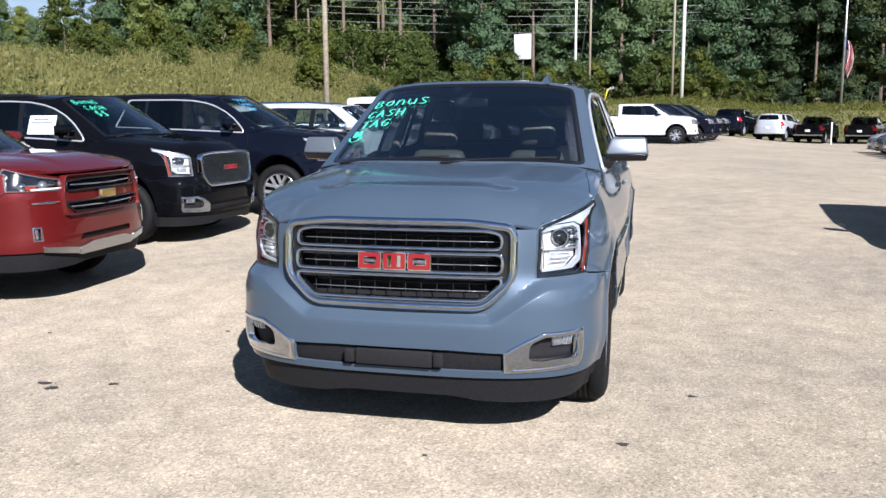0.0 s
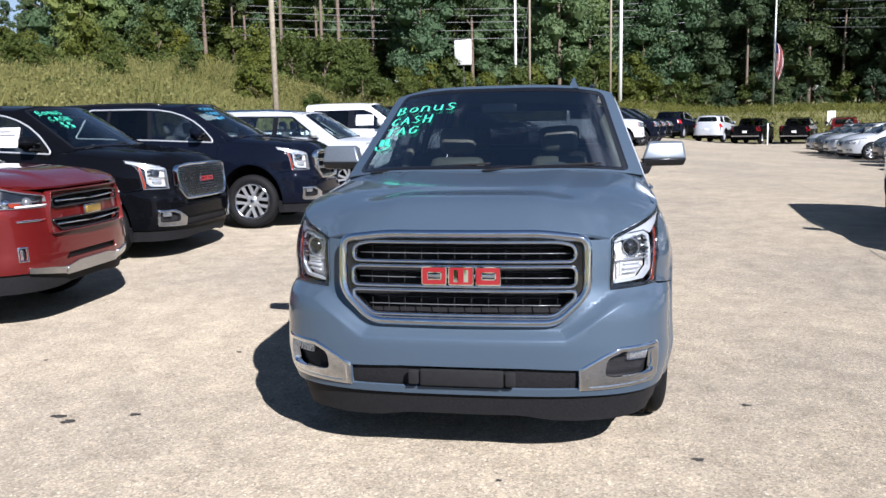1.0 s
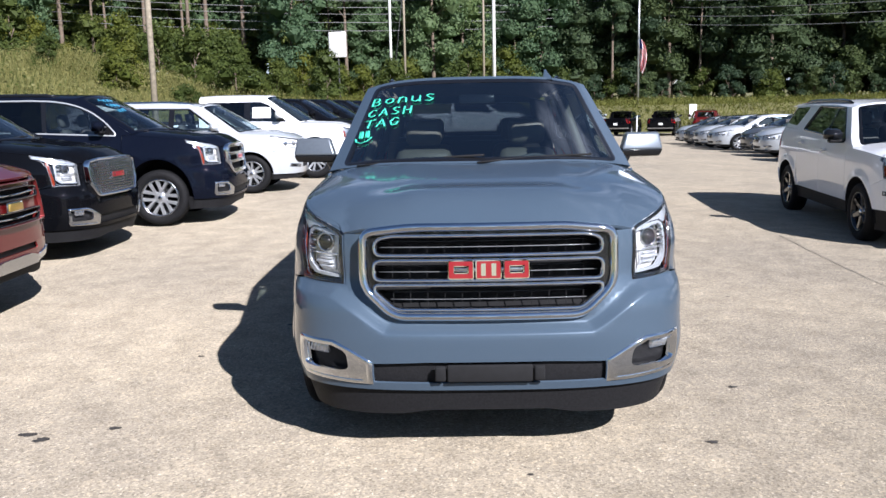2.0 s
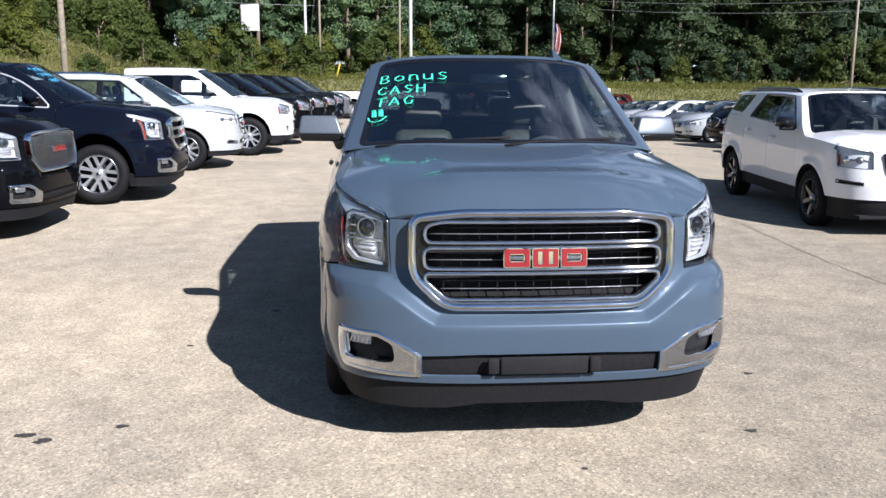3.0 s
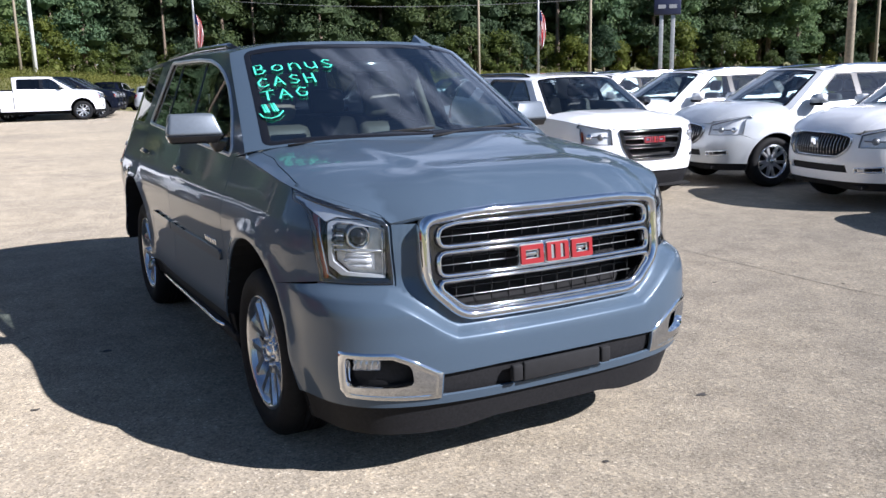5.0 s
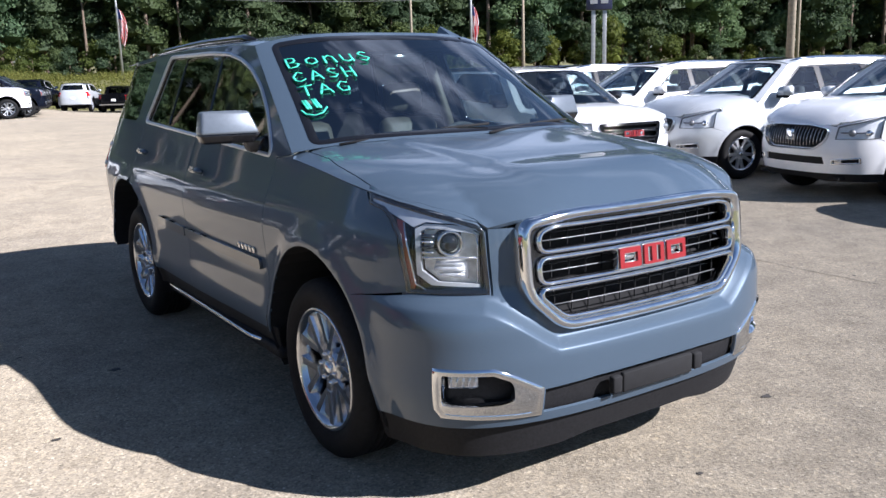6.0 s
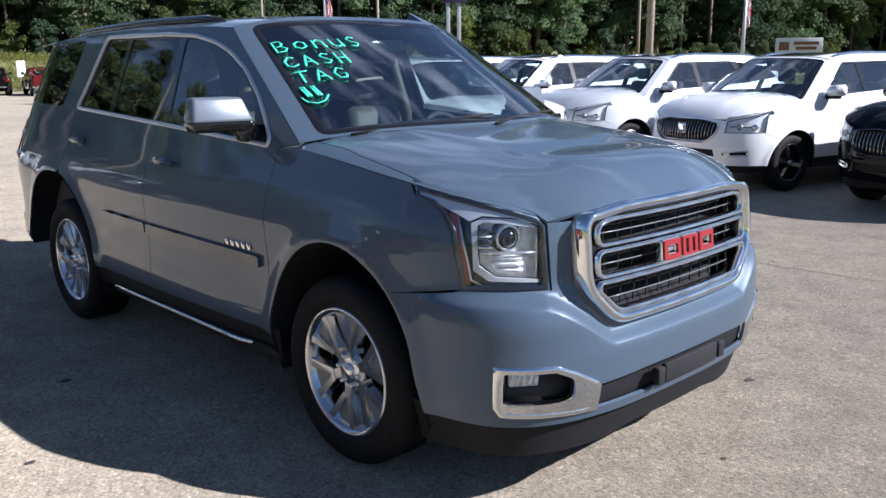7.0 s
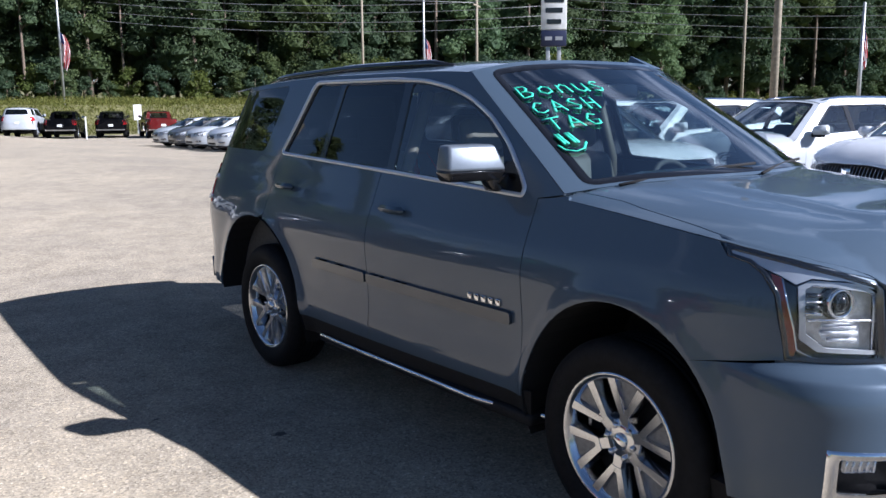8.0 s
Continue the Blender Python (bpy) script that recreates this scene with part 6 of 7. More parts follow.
for s in (-1, 1):
    for nm, z, x0, x1, r, mat in (("light_strip", 1.05, 0.57, 0.84, 0.010, PAPER), ("daytime_strip", 0.93, 0.62, 0.85, 0.011, CHROME)):
        pts = [Vector(RS.front(*on_nose(s * lerp(x0, x1, k / 4), z))) + Vector((0, -0.004, 0)) for k in range(5)]
        tube(nm, pts, r, mat, red, 6, "bright light strip")
    for z, x1 in ((1.062, 0.50), (0.868, 0.52)):
        # one bright blade through each dark opening, in two halves
        pts = [(s * lerp(0.0, x1, k / 4), -1.005 + 0.10 * (z - 0.98) + 0.12 * lerp(0.0, x1, k / 4) ** 2 - 0.004, z + 0.012 * k / 4) for k in range(5)]
        tube("grille_blade", pts, 0.011, CHROME, red, 6, "chrome grille blade", 1, 0.8)
    amb = [on_nose(s * x, z) for x, z in ((0.79, 1.045), (0.865, 1.05), (0.87, 1.085), (0.80, 1.08))]
    panel("turn_lamp", amb, RS.front, AMBER, red, step=0.06, off=0.004, thick=0.01, label="amber turn lamp")
    panel("skid_end", [on_nose(s * x, z) for x, z in ((0.43, 0.44), (0.80, 0.50), (0.80, 0.545), (0.60, 0.525), (0.43, 0.50))], RS.front, SATIN, red, step=0.08, off=0.014, thick=0.03)
panel("skid_plate", [on_nose(x, z) for x, z in ((-0.42, 0.43), (0.42, 0.43), (0.42, 0.50), (0.25, 0.535), (-0.25, 0.535), (-0.42, 0.50))], RS.front, SATIN, red, step=0.08, off=0.018, thick=0.03, label="silver skid plate")
denali = vehicle(DENALI, "sport_utility_vehicle", "black SUV with a bright honeycomb grille", BLACK, False, ROW_L, stand(-5.25, 5.6, -2), 0.06)
black_suv = vehicle(YUKON_FAR, "sport_utility_vehicle", "black SUV with chrome slotted grille and wheels", NAVY, False, ROW_L, stand(-4.45, 8.4, 3), 0.06)
DS = Shape(DENALI)
AXIS[0], AXIS[1], AXIS[2] = -0.12, 3.35, 0.75
STROKES["$"] = STROKES["S"] + [[(0.45, 1.1), (0.47, -0.1)]]
marker_word("BonuS", denali, DS.screen, -0.80, 0.80, 0.44, 0.10, -0.02)
marker_word("CASH", denali, DS.screen, -0.74, 0.65, 0.36, 0.10, -0.02)
marker_word("$$", denali, DS.screen, -0.68, 0.49, 0.20, 0.12, -0.02)
for i, (a, b, w) in enumerate(((0.30, 0.84, 0.36), (0.36, 0.70, 0.30), (0.42, 0.56, 0.22))):
    pts = [(-a - w * (1 - t), b + 0.03 * math.sin(t * 19 + i) + 0.02 * math.sin(t * 41)) for t in np.linspace(0, 1, 22)]
    marker_line("marker_bar", black_suv, DS.screen, pts, BLUEINK, 0.007)


def sticker(car, S, y, z, w, h, s):
    """A price sheet inside a side window: white paper with plain grey bars."""
    x, _, _ = S.side(y, z)
    lean = math.degrees(math.atan2(S.w(z + h / 2) - S.w(z - h / 2), h))
    ob = block("window_sticker", (s * (x + 0.004), y, z), (0.004, w, h), PAPER, car, 0.0, (0, s * lean, 0), "white price sheet with grey bars")
    for k in range(4):
        block("print_bar", (s * (x + 0.0075 + (k - 1.5) * 0.0), y, z + h * (0.36 - 0.22 * k)), (0.003, w * (0.8 if k else 0.55), h * 0.06), INK, ob, 0.0, (0, s * lean, 0))


sticker(denali, DS, 1.25, 1.52, 0.42, 0.26, -1)
acadia = vehicle(ACADIA, "crossover", "silver crossover with chrome grille and roof rails", SILVER, False, ROW_L, stand(-4.1, 12.6, 3), 0.08)
HD = variant(PICKUP, R=0.42, arch=(0.50, 0.50), roof=[(0.8, 1.90), (1.4, 1.935), (2.3, 1.935), (2.7, 1.91)], grille=dict(mat=WHITE, plate_mat=CHROME))
heavy = vehicle(HD, "pickup_truck", "white heavy-duty crew-cab pickup with price sheet", WHITE, False, ROW_L, stand(-3.35, 15.8, 3), 0.08)
sticker(heavy, Shape(HD), 1.2, 1.52, 0.42, 0.26, -1)
dark_pick = vehicle(PICKUP, "pickup_truck", "black crew-cab pickup with chrome grille", BLACK, False, ROW_L, stand(-3.1, 18.8, 3), 0.12)
for x, y in ((-2.85, 21.7), (-2.6, 24.6)):
    copy_thing(dark_pick, stand(x, y, 3))
navy_pick = vehicle(PICKUP, "pickup_truck", "dark blue crew-cab pickup with chrome grille", NAVY, False, ROW_L, stand(-2.4, 27.5, 3), 0.12)
copy_thing(navy_pick, stand(3.3, 38.2, 0))
copy_thing(navy_pick, stand(3.9, 41.2, 0))
copy_thing(dark_pick, stand(4.5, 44.2, 0))
end_pick = vehicle(PICKUP, "pickup_truck", "white crew-cab pickup standing broadside at the row's end", WHITE, False, ROW_L, stand(2.5, 37.0, -2), 0.10)
grey_pick = vehicle(PICKUP, "pickup_truck", "grey crew-cab pickup with chrome grille", GREY, False, ROW_L, stand(-2.2, 30.4, 3), 0.14)

# the row on the other side, and the crossover standing before it
ROW_R = "cars parked in the far row"
terrain = vehicle(TERRAIN, "crossover", "white crossover with black grille and black wheels", WHITE, False, ROW_R, stand(5.66, 5.35, -95), 0.06)
enclave_w = vehicle(variant(ENCLAVE, wheel_style="dark"), "crossover", "white crossover with chrome waterfall grille and dark wheels", WHITE, False, ROW_R, stand(8.15, 3.0, 166), 0.06)
enclave_s = vehicle(ENCLAVE, "crossover", "silver crossover with chrome waterfall grille", SILVER, False, ROW_R, stand(8.5, 5.7, 166), 0.07)
enclave_b = vehicle(variant(ENCLAVE, wheel_style="dark"), "crossover", "black crossover with chrome waterfall grille", BLACK, False, ROW_R, stand(7.75, 0.25, 166), 0.07)
copy_thing(enclave_w, stand(8.9, 8.5, 168))
copy_thing(enclave_w, stand(9.35, 11.4, 170))
copy_thing(enclave_s, stand(9.8, 14.3, 172))
copy_thing(enclave_b, stand(10.9, 20.8, 176))
sedan_s = vehicle(SEDAN, "sedan", "silver sedan with a low sloping nose", SILVER, False, ROW_R, stand(11.1, 24.3, 178), 0.12)
sedan_d = vehicle(SEDAN, "sedan", "dark grey sedan with a low sloping nose", GREY, False, ROW_R, stand(11.7, 27.4, 178), 0.12)
for x, y, src in ((10.5, 17.5, sedan_s), (11.4, 30.6, sedan_s), (11.7, 33.7, sedan_s), (12.1, 36.8, sedan_d), (12.5, 39.9, sedan_s)):
    copy_thing(src, stand(x, y, 180))

# the row across the far end, tails to the lot
ROW_F = "cars parked across the far end"
tail_suv = vehicle(variant(YUKON_FAR, grille=dict(badge=())), "sport_utility_vehicle", "silver SUV seen from its tailgate", SILVER, False, ROW_F, stand(10.9, 62.0, 66), 0.12)
copy_thing(black_suv, stand(8.1, 62.0, 66))
tail_pick = vehicle(PICKUP, "pickup_truck", "black pickup seen from its tailgate", BLACK, False, ROW_F, stand(13.7, 63.0, 68), 0.14)
copy_thing(tail_pick, stand(16.9, 63.2, 70))
tail_red = vehicle(PICKUP, "pickup_truck", "dark red pickup behind the sedans", RED, False, ROW_F, stand(18.9, 60.5, 78), 0.14)
copy_thing(navy_pick, stand(4.0, 62.5, 84))


# ---- woods, weeds and the distance ----
def leaf_material(name, dark, light, dry, thin=0.5):
    m, n, l, b = principled(name, dark, 0.6)
    b.inputs["Specular IOR Level"].default_value = 0.25
    info, geo = n.new("ShaderNodeObjectInfo"), n.new("ShaderNodeNewGeometry")
    a = ramp(n, l, geo.outputs["Random Per Island"], [(0.0, dark), (0.55, tuple((p + q) / 2 for p, q in zip(dark, light))), (1.0, light)])
    c = ramp(n, l, info.outputs["Random"], [(0.0, (0.72, 0.8, 0.9)), (0.5, (1.0, 1.0, 1.0)), (0.85, (1.25, 1.15, 0.9)), (1.0, dry)])
    x = n.new("ShaderNodeMix")
    x.data_type, x.blend_type = "RGBA", "MULTIPLY"
    x.inputs["Factor"].default_value = 1.0
    l.new(a.outputs[0], x.inputs["A"])
    l.new(c.outputs[0], x.inputs["B"])
    l.new(x.outputs["Result"], b.inputs["Base Color"])
    t, k = n.new("ShaderNodeBsdfTranslucent"), n.new("ShaderNodeMixShader")
    l.new(x.outputs["Result"], t.inputs["Color"])
    k.inputs[0].default_value = thin
    l.new(b.outputs[0], k.inputs[1])
    l.new(t.outputs[0], k.inputs[2])
    l.new(k.outputs[0], n["Material Output"].inputs[0])
    return m


LEAF = leaf_material("broad_leaf", (0.110, 0.174, 0.082), (0.198, 0.275, 0.128), (1.6, 1.22, 0.65))
NEEDLE = leaf_material("pine_needle", (0.080, 0.122, 0.062), (0.140, 0.195, 0.092), (1.1, 1.0, 0.9))
SCRUB = leaf_material("scrub_leaf", (0.065, 0.090, 0.020), (0.150, 0.180, 0.042), (1.5, 1.2, 0.7))
# darker leaf copy: the shade of the right-hand wood is in its colour
SHADELEAF = leaf_material("dark_oak_leaf", (0.050, 0.082, 0.042), (0.105, 0.148, 0.072), (1.3, 1.15, 0.8))
WEED = leaf_material("tall_weed", (0.205, 0.205, 0.068), (0.370, 0.335, 0.120), (1.2, 1.1, 0.8), 0.5)
VERGE = leaf_material("verge_blade", (0.095, 0.118, 0.032), (0.185, 0.195, 0.062), (1.2, 1.1, 0.8))
BARK = mottled("grey_bark", (0.15, 0.115, 0.085), 0.9, 0.0, 5, 0.35, 0.6)


def sprays(rng, centres, radii, count, size):
    """Many small leaf sprays on the shells of clumps: rows of corners and faces."""
    pick = rng.choice(len(centres), count, p=np.array(radii) ** 2 / np.sum(np.array(radii) ** 2))
    d = rng.normal(size=(count, 3))
    d /= np.linalg.norm(d, axis=1)[:, None]
    d[:, 2] = np.where(d[:, 2] < -0.35, -d[:, 2], d[:, 2])
    rad = np.array(radii)[pick] * rng.uniform(0.62, 1.06, count)
    c = np.array(centres)[pick] + d * rad[:, None] * np.array([1, 1, 0.8])
    nrm = d + rng.normal(scale=0.55, size=(count, 3))
    nrm /= np.linalg.norm(nrm, axis=1)[:, None]
    ref = rng.normal(size=(count, 3))
    a = np.cross(nrm, ref)
    a /= np.linalg.norm(a, axis=1)[:, None]
    b = np.cross(nrm, a)
    s = size * rng.uniform(0.55, 1.3, count)[:, None]
    fold = nrm * s * 0.25
    v = np.stack([c - a * s * 0.55, c - b * s * 0.30 + fold, c + a * s * 0.55, c + b * s * 0.42 + fold], 1).reshape(-1, 3)
    f = [(4 * i, 4 * i + 1, 4 * i + 2, 4 * i + 3) for i in range(count)]
    return v, f


def tree(kind, seed, label, category="tree", leaf=None):
    """A tapered trunk with limbs and a crown of clumps of leaf sprays."""
    rng = np.random.default_rng(seed)
    h = {"broad": 17, "pine": 21, "scrub": 3.4}[kind] * rng.uniform(0.85, 1.15)
    root = thing({"broad": "broadleaf_tree", "pine": "pine_tree", "scrub": "shrub"}[kind], label, category, {"broad": "trees of the wood", "pine": "trees of the wood", "scrub": "shrubs at the wood's edge"}[kind])
    base = {"broad": 0.16, "pine": 0.50, "scrub": 0.10}[kind]
    centres, radii = [], []
    k = {"broad": 26, "pine": 13, "scrub": 9}[kind]
    wide = {"broad": 3.6, "pine": 2.3, "scrub": 1.7}[kind]
    for i in range(k):
        t = (i + rng.uniform(0, 1)) / k
        env = wide * (math.sin(math.pi * min(1, 0.16 + 0.84 * t) ** 0.85) ** 0.7 if kind != "pine" else (1.02 - t) ** 0.55) * rng.uniform(0.45, 1.0)
        ang = i * 2.4 + rng.uniform(-0.5, 0.5)
        centres.append((env * math.cos(ang) * 0.8, env * math.sin(ang) * 0.8, h * (base + (0.97 - base) * t)))
        radii.append({"broad": 1.75, "pine": 1.25, "scrub": 0.85}[kind] * rng.uniform(0.65, 1.2))
    lean = rng.uniform(-0.4, 0.4, 2) * (0 if kind == "scrub" else 1)
    r0 = {"broad": 0.22, "pine": 0.20, "scrub": 0.05}[kind]
    limbs = [([(lean[0] * t * t, lean[1] * t * t, h * 0.93 * t) for t in np.linspace(0, 1, 7)], [r0 * (1.15 - 0.95 * t) for t in np.linspace(0, 1, 7)])]
    for i in range(0, k, 3 if kind != "scrub" else 2):
        c = Vector(centres[i])
        z = max(0.3, c.z - 0.35 * math.hypot(c.x, c.y) - 0.6)
        limbs.append(([(lean[0] * (z / h) ** 2, lean[1] * (z / h) ** 2, z), tuple(c * 0.55 + Vector((0, 0, z)) * 0.45 + Vector((0, 0, 0.2))), tuple(c)], [0.06 * r0 / 0.2 + 0.02, 0.04, 0.015]))
    wood_v, wood_f = [], []
    for pts, rad in limbs:
        ob = tube("limb", pts, rad, None, None, 6)
        k = len(wood_v)
        wood_v += [tuple(v.co) for v in ob.data.vertices]
        wood_f += [tuple(i + k for i in p.vertices) for p in ob.data.polygons]
        spare = ob.data
        bpy.data.objects.remove(ob)
        bpy.data.meshes.remove(spare)
    link("trunk", mesh_of("trunk", wood_v, wood_f), BARK, root)
    v, f = sprays(rng, centres, radii, {"broad": 5400, "pine": 2600, "scrub": 950}[kind], {"broad": 0.345, "pine": 0.31, "scrub": 0.22}[kind])
    v, f = [tuple(p) for p in v], list(f)
    for c, r in zip(centres, radii):
        bm = bmesh.new()
        bmesh.ops.create_icosphere(bm, subdivisions=1, radius=r * 0.62)
        k = len(v)
        for q in bm.verts:
            bulge = 1 + 0.55 * noise.noise(q.co * 1.6 + Vector(c) * 3) + 0.25 * noise.noise(q.co * 5 + Vector(c))
            v.append((c[0] + q.co.x * bulge, c[1] + q.co.y * bulge, c[2] + q.co.z * bulge * 0.8))
        f += [tuple(w.index + k for w in p.verts) for p in bm.faces]
        bm.free()
    link("crown", mesh_of("crown", v, f), leaf or {"broad": LEAF, "pine": NEEDLE, "scrub": SCRUB}[kind], root, "", False)
    return root


broad = [tree("broad", 11 + i, "tall green broadleaf tree at the wood's edge") for i in range(7)]
pines = [tree("pine", 41 + i, "tall dark pine with a bare lower trunk") for i in range(4)]
scrubs = [tree("scrub", 71 + i, "light green shrub below the trees", "shrub") for i in range(5)]
# broadleaf trees and shrubs again, in the shade-darkened leaf
shade_trees = [tree("broad", 91 + i, "tall dark green oak in the shaded wood", "tree", SHADELEAF) for i in range(4)]
shade_shrubs = [tree("scrub", 97 + i, "dark green shrub below the trees", "shrub", SHADELEAF) for i in range(2)]
used = set()


def plant(src, x, y, scale, turn):
    m = pose(x, y, rise(x, y) - 0.1, 0, 0, turn)
    if src.name not in used:
        used.add(src.name)
        src.scale = (scale, scale, scale)
        src.matrix_basis = m @ Matrix.Diagonal((scale, scale, scale, 1))
        return src
    ob = copy_thing(src, m)
    ob.matrix_basis = m @ Matrix.Diagonal((scale, scale, scale, 1))
    return ob


rng = random.Random(5)


def edge_at(az):
    """How far off the wood's edge stands: curved on one side, a straight line along the road on the other."""
    return (110 + 22 * smooth(-24, -40, az)) / math.cos(radians(min(52.0, max(0.0, az - 18))))


for row, (dist, gap) in enumerate(((0, 3.6), (6, 3.8), (13, 3.6))):
    az = -52.0
    while az < 80:
        r = edge_at(az) + dist + rng.uniform(-2.5, 2.5)
        x, y = -1 + r * math.sin(radians(az)), -4 + r * math.cos(radians(az))
        low = smooth(-31.5, -35, az)
        bare = -24 < az < -7
        piney = rng.random() < ((0.8, 0.85, 0.1)[row] if bare else 0.18)
        if bare and not row and rng.random() < 0.5:
            az += 1.6
            continue
        src = rng.choice(pines if piney else shade_trees if az > 6 and rng.random() < 0.75 else broad)
        sc = rng.uniform(0.8, 1.2) * (1 + 0.12 * row) * (r / 112) ** 0.8 * lerp(1.12, 0.34, low)
        plant(src, x, y, sc, rng.uniform(0, 360))
        az += math.degrees(gap * (max(r, 112) / 112) ** 0.5 * rng.uniform(0.75, 1.3) / r)
az = -25.0
while az < -5:
    r = edge_at(az) + 22 + rng.uniform(-3, 3)
    plant(rng.choice(broad), -1 + r * math.sin(radians(az)), -4 + r * math.cos(radians(az)), rng.uniform(1.3, 1.6), rng.uniform(0, 360))
    az += 1.25
az = -50.0
while az < 78:
    r = edge_at(az) - 5 + rng.uniform(-4, 2)
    x, y = -1 + r * math.sin(radians(az)), -4 + r * math.cos(radians(az))
    plant(rng.choice(shade_shrubs if az > 6 and rng.random() < 0.7 else scrubs), x, y, rng.uniform(0.7, 1.6), rng.uniform(0, 360))
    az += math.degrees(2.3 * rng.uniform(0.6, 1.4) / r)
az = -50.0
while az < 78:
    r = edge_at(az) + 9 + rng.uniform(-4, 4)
    plant(rng.choice(shade_shrubs if az > 6 and rng.random() < 0.7 else scrubs), -1 + r * math.sin(radians(az)), -4 + r * math.cos(radians(az)), rng.uniform(1.3, 2.3), rng.uniform(0, 360))
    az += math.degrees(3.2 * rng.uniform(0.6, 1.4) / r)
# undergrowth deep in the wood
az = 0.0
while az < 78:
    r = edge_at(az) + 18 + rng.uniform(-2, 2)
    plant(rng.choice(shade_shrubs), -1 + r * math.sin(radians(az)), -4 + r * math.cos(radians(az)), rng.uniform(1.9, 2.7), rng.uniform(0, 360))
    az += math.degrees(3.6 * rng.uniform(0.6, 1.3) / r)
# a tall stand beyond the bank, seen in the paint and the glass
az = -92.0
while az < -43.5:
    r = 84 + rng.uniform(-5, 5)
    plant(rng.choice(broad + pines[:1]), -1 + r * math.sin(radians(az)), -4 + r * math.cos(radians(az)), rng.uniform(0.40, 0.56), rng.uniform(0, 360))
    az += math.degrees(2.6 * rng.uniform(0.75, 1.3) / r)
# behind the camera and to the sides, seen in the paint and the glass alone
az = 88.0
while az < 267:
    r = 105 + rng.uniform(-8, 12)
    plant(rng.choice(broad), -1 + r * math.sin(radians(az)), -4 + r * math.cos(radians(az)), rng.uniform(0.7, 1.1), rng.uniform(0, 360))
    az += math.degrees(8.5 * rng.uniform(0.7, 1.4) / r)


def weeds(name, label, areas, seed, height, mat):
    """Tall grass and weeds as upright blades and leafy tufts, one mesh."""
    g = np.random.default_rng(seed)
    V, F = [], []
    for x0, x1, y0, y1, n, keep in areas:
        for _ in range(n):
            x, y = g.uniform(x0, x1), g.uniform(y0, y1)
            if not keep(x, y):
                continue
            z = rise(x, y)
            hh = height * g.uniform(0.5, 1.25) * (0.7 + 0.5 * (noise.noise(Vector((x * 0.16, y * 0.16, 0))) + 0.5))
            a, w = g.uniform(0, math.pi), g.uniform(0.012, 0.034)
            dx, dy, lx, ly = math.cos(a) * w, math.sin(a) * w, g.normal() * 0.34, g.normal() * 0.34
            k = len(V)
            V += [(x - dx, y - dy, z - 0.05), (x + dx, y + dy, z - 0.05), (x + lx * 0.5 + dx * 0.9, y + ly * 0.5 + dy * 0.9, z + hh * 0.6), (x + lx, y + ly, z + hh), (x + lx * 0.5 - dx * 0.9, y + ly * 0.5 - dy * 0.9, z + hh * 0.6)]
            F.append((k, k + 1, k + 2, k + 3, k + 4))
            if g.random() < 0.6:
                for _ in range(3):
                    s = g.uniform(0.05, 0.11)
                    c = Vector((x + g.normal() * 0.2, y + g.normal() * 0.2, z + hh * g.uniform(0.35, 0.95)))
                    p, q = Vector(g.normal(size=3)).normalized() * s, Vector(g.normal(size=3)).normalized() * s
                    k = len(V)
                    V += [c - p, c - q, c + p, c + q]
                    F.append((k, k + 1, k + 2, k + 3))
    ob = link(name, mesh_of(name, V, F), mat, None, "", False)
    return tagged(ob, label, "weeds", kind="stuff")


left_bank = lambda x, y: -11.8 - x > 0 and math.hypot(x, y) < 105
weeds("tall_weeds", "tall yellow-green weeds covering the bank", [(-42, -11.8, 8, 72, 62000, left_bank), (-95, -42, 15, 95, 16000, left_bank)], 3, 1.35, WEED)
weeds("bank_scrub_leaves", "leafy green scrub among the weeds", [(-60, -14, 14, 90, 9000, lambda x, y: left_bank(x, y) and noise.noise(Vector((x * 0.08, y * 0.08, 3))) > 0.02)], 4, 1.7, SCRUB)
weeds("verge_grass", "rough green grass along the far verge", [(-20, 62, 66.3, 100, 18000, lambda x, y: True), (46.5, 75, -5, 66, 7000, lambda x, y: True)], 6, 0.75, VERGE)
for i, (x, y, sc) in enumerate(((-26, 62, 1.1), (-19, 71, 1.3), (-34, 55, 0.9), (-12, 78, 1.2), (-24, 76, 1.5), (-45, 60, 1.2), (-52, 66, 1.5), (-6, 82, 1.2), (-38, 70, 1.4), (-60, 60, 1.3), (-30, 84, 1.5), (-42, 82, 1.3), (-50, 78, 1.6), (-33, 66, 0.8), (-28, 70, 0.9), (-21, 63, 0.75), (-16, 74, 1.0), (-56, 74, 1.2), (-44, 72, 0.9), (-66, 68, 1.4), (-25, 88, 1.7), (-36, 90, 1.5))):
    plant(scrubs[i % 5], x, y, sc, i * 77)

# ---- poles, wires, flags and signs ----
def pole(name, label, x, y, top, r, mat, r_top=None, category="pole"):
    z = rise(x, y)
    ob = thing(name, label, category, m=pose(x, y, z))
    tube("shaft", [(0, 0, -0.3), (0, 0, top * 0.5), (0, 0, top)], [r, (r + (r_top or r * 0.7)) / 2, r_top or r * 0.7], mat, ob, 12)
    return ob


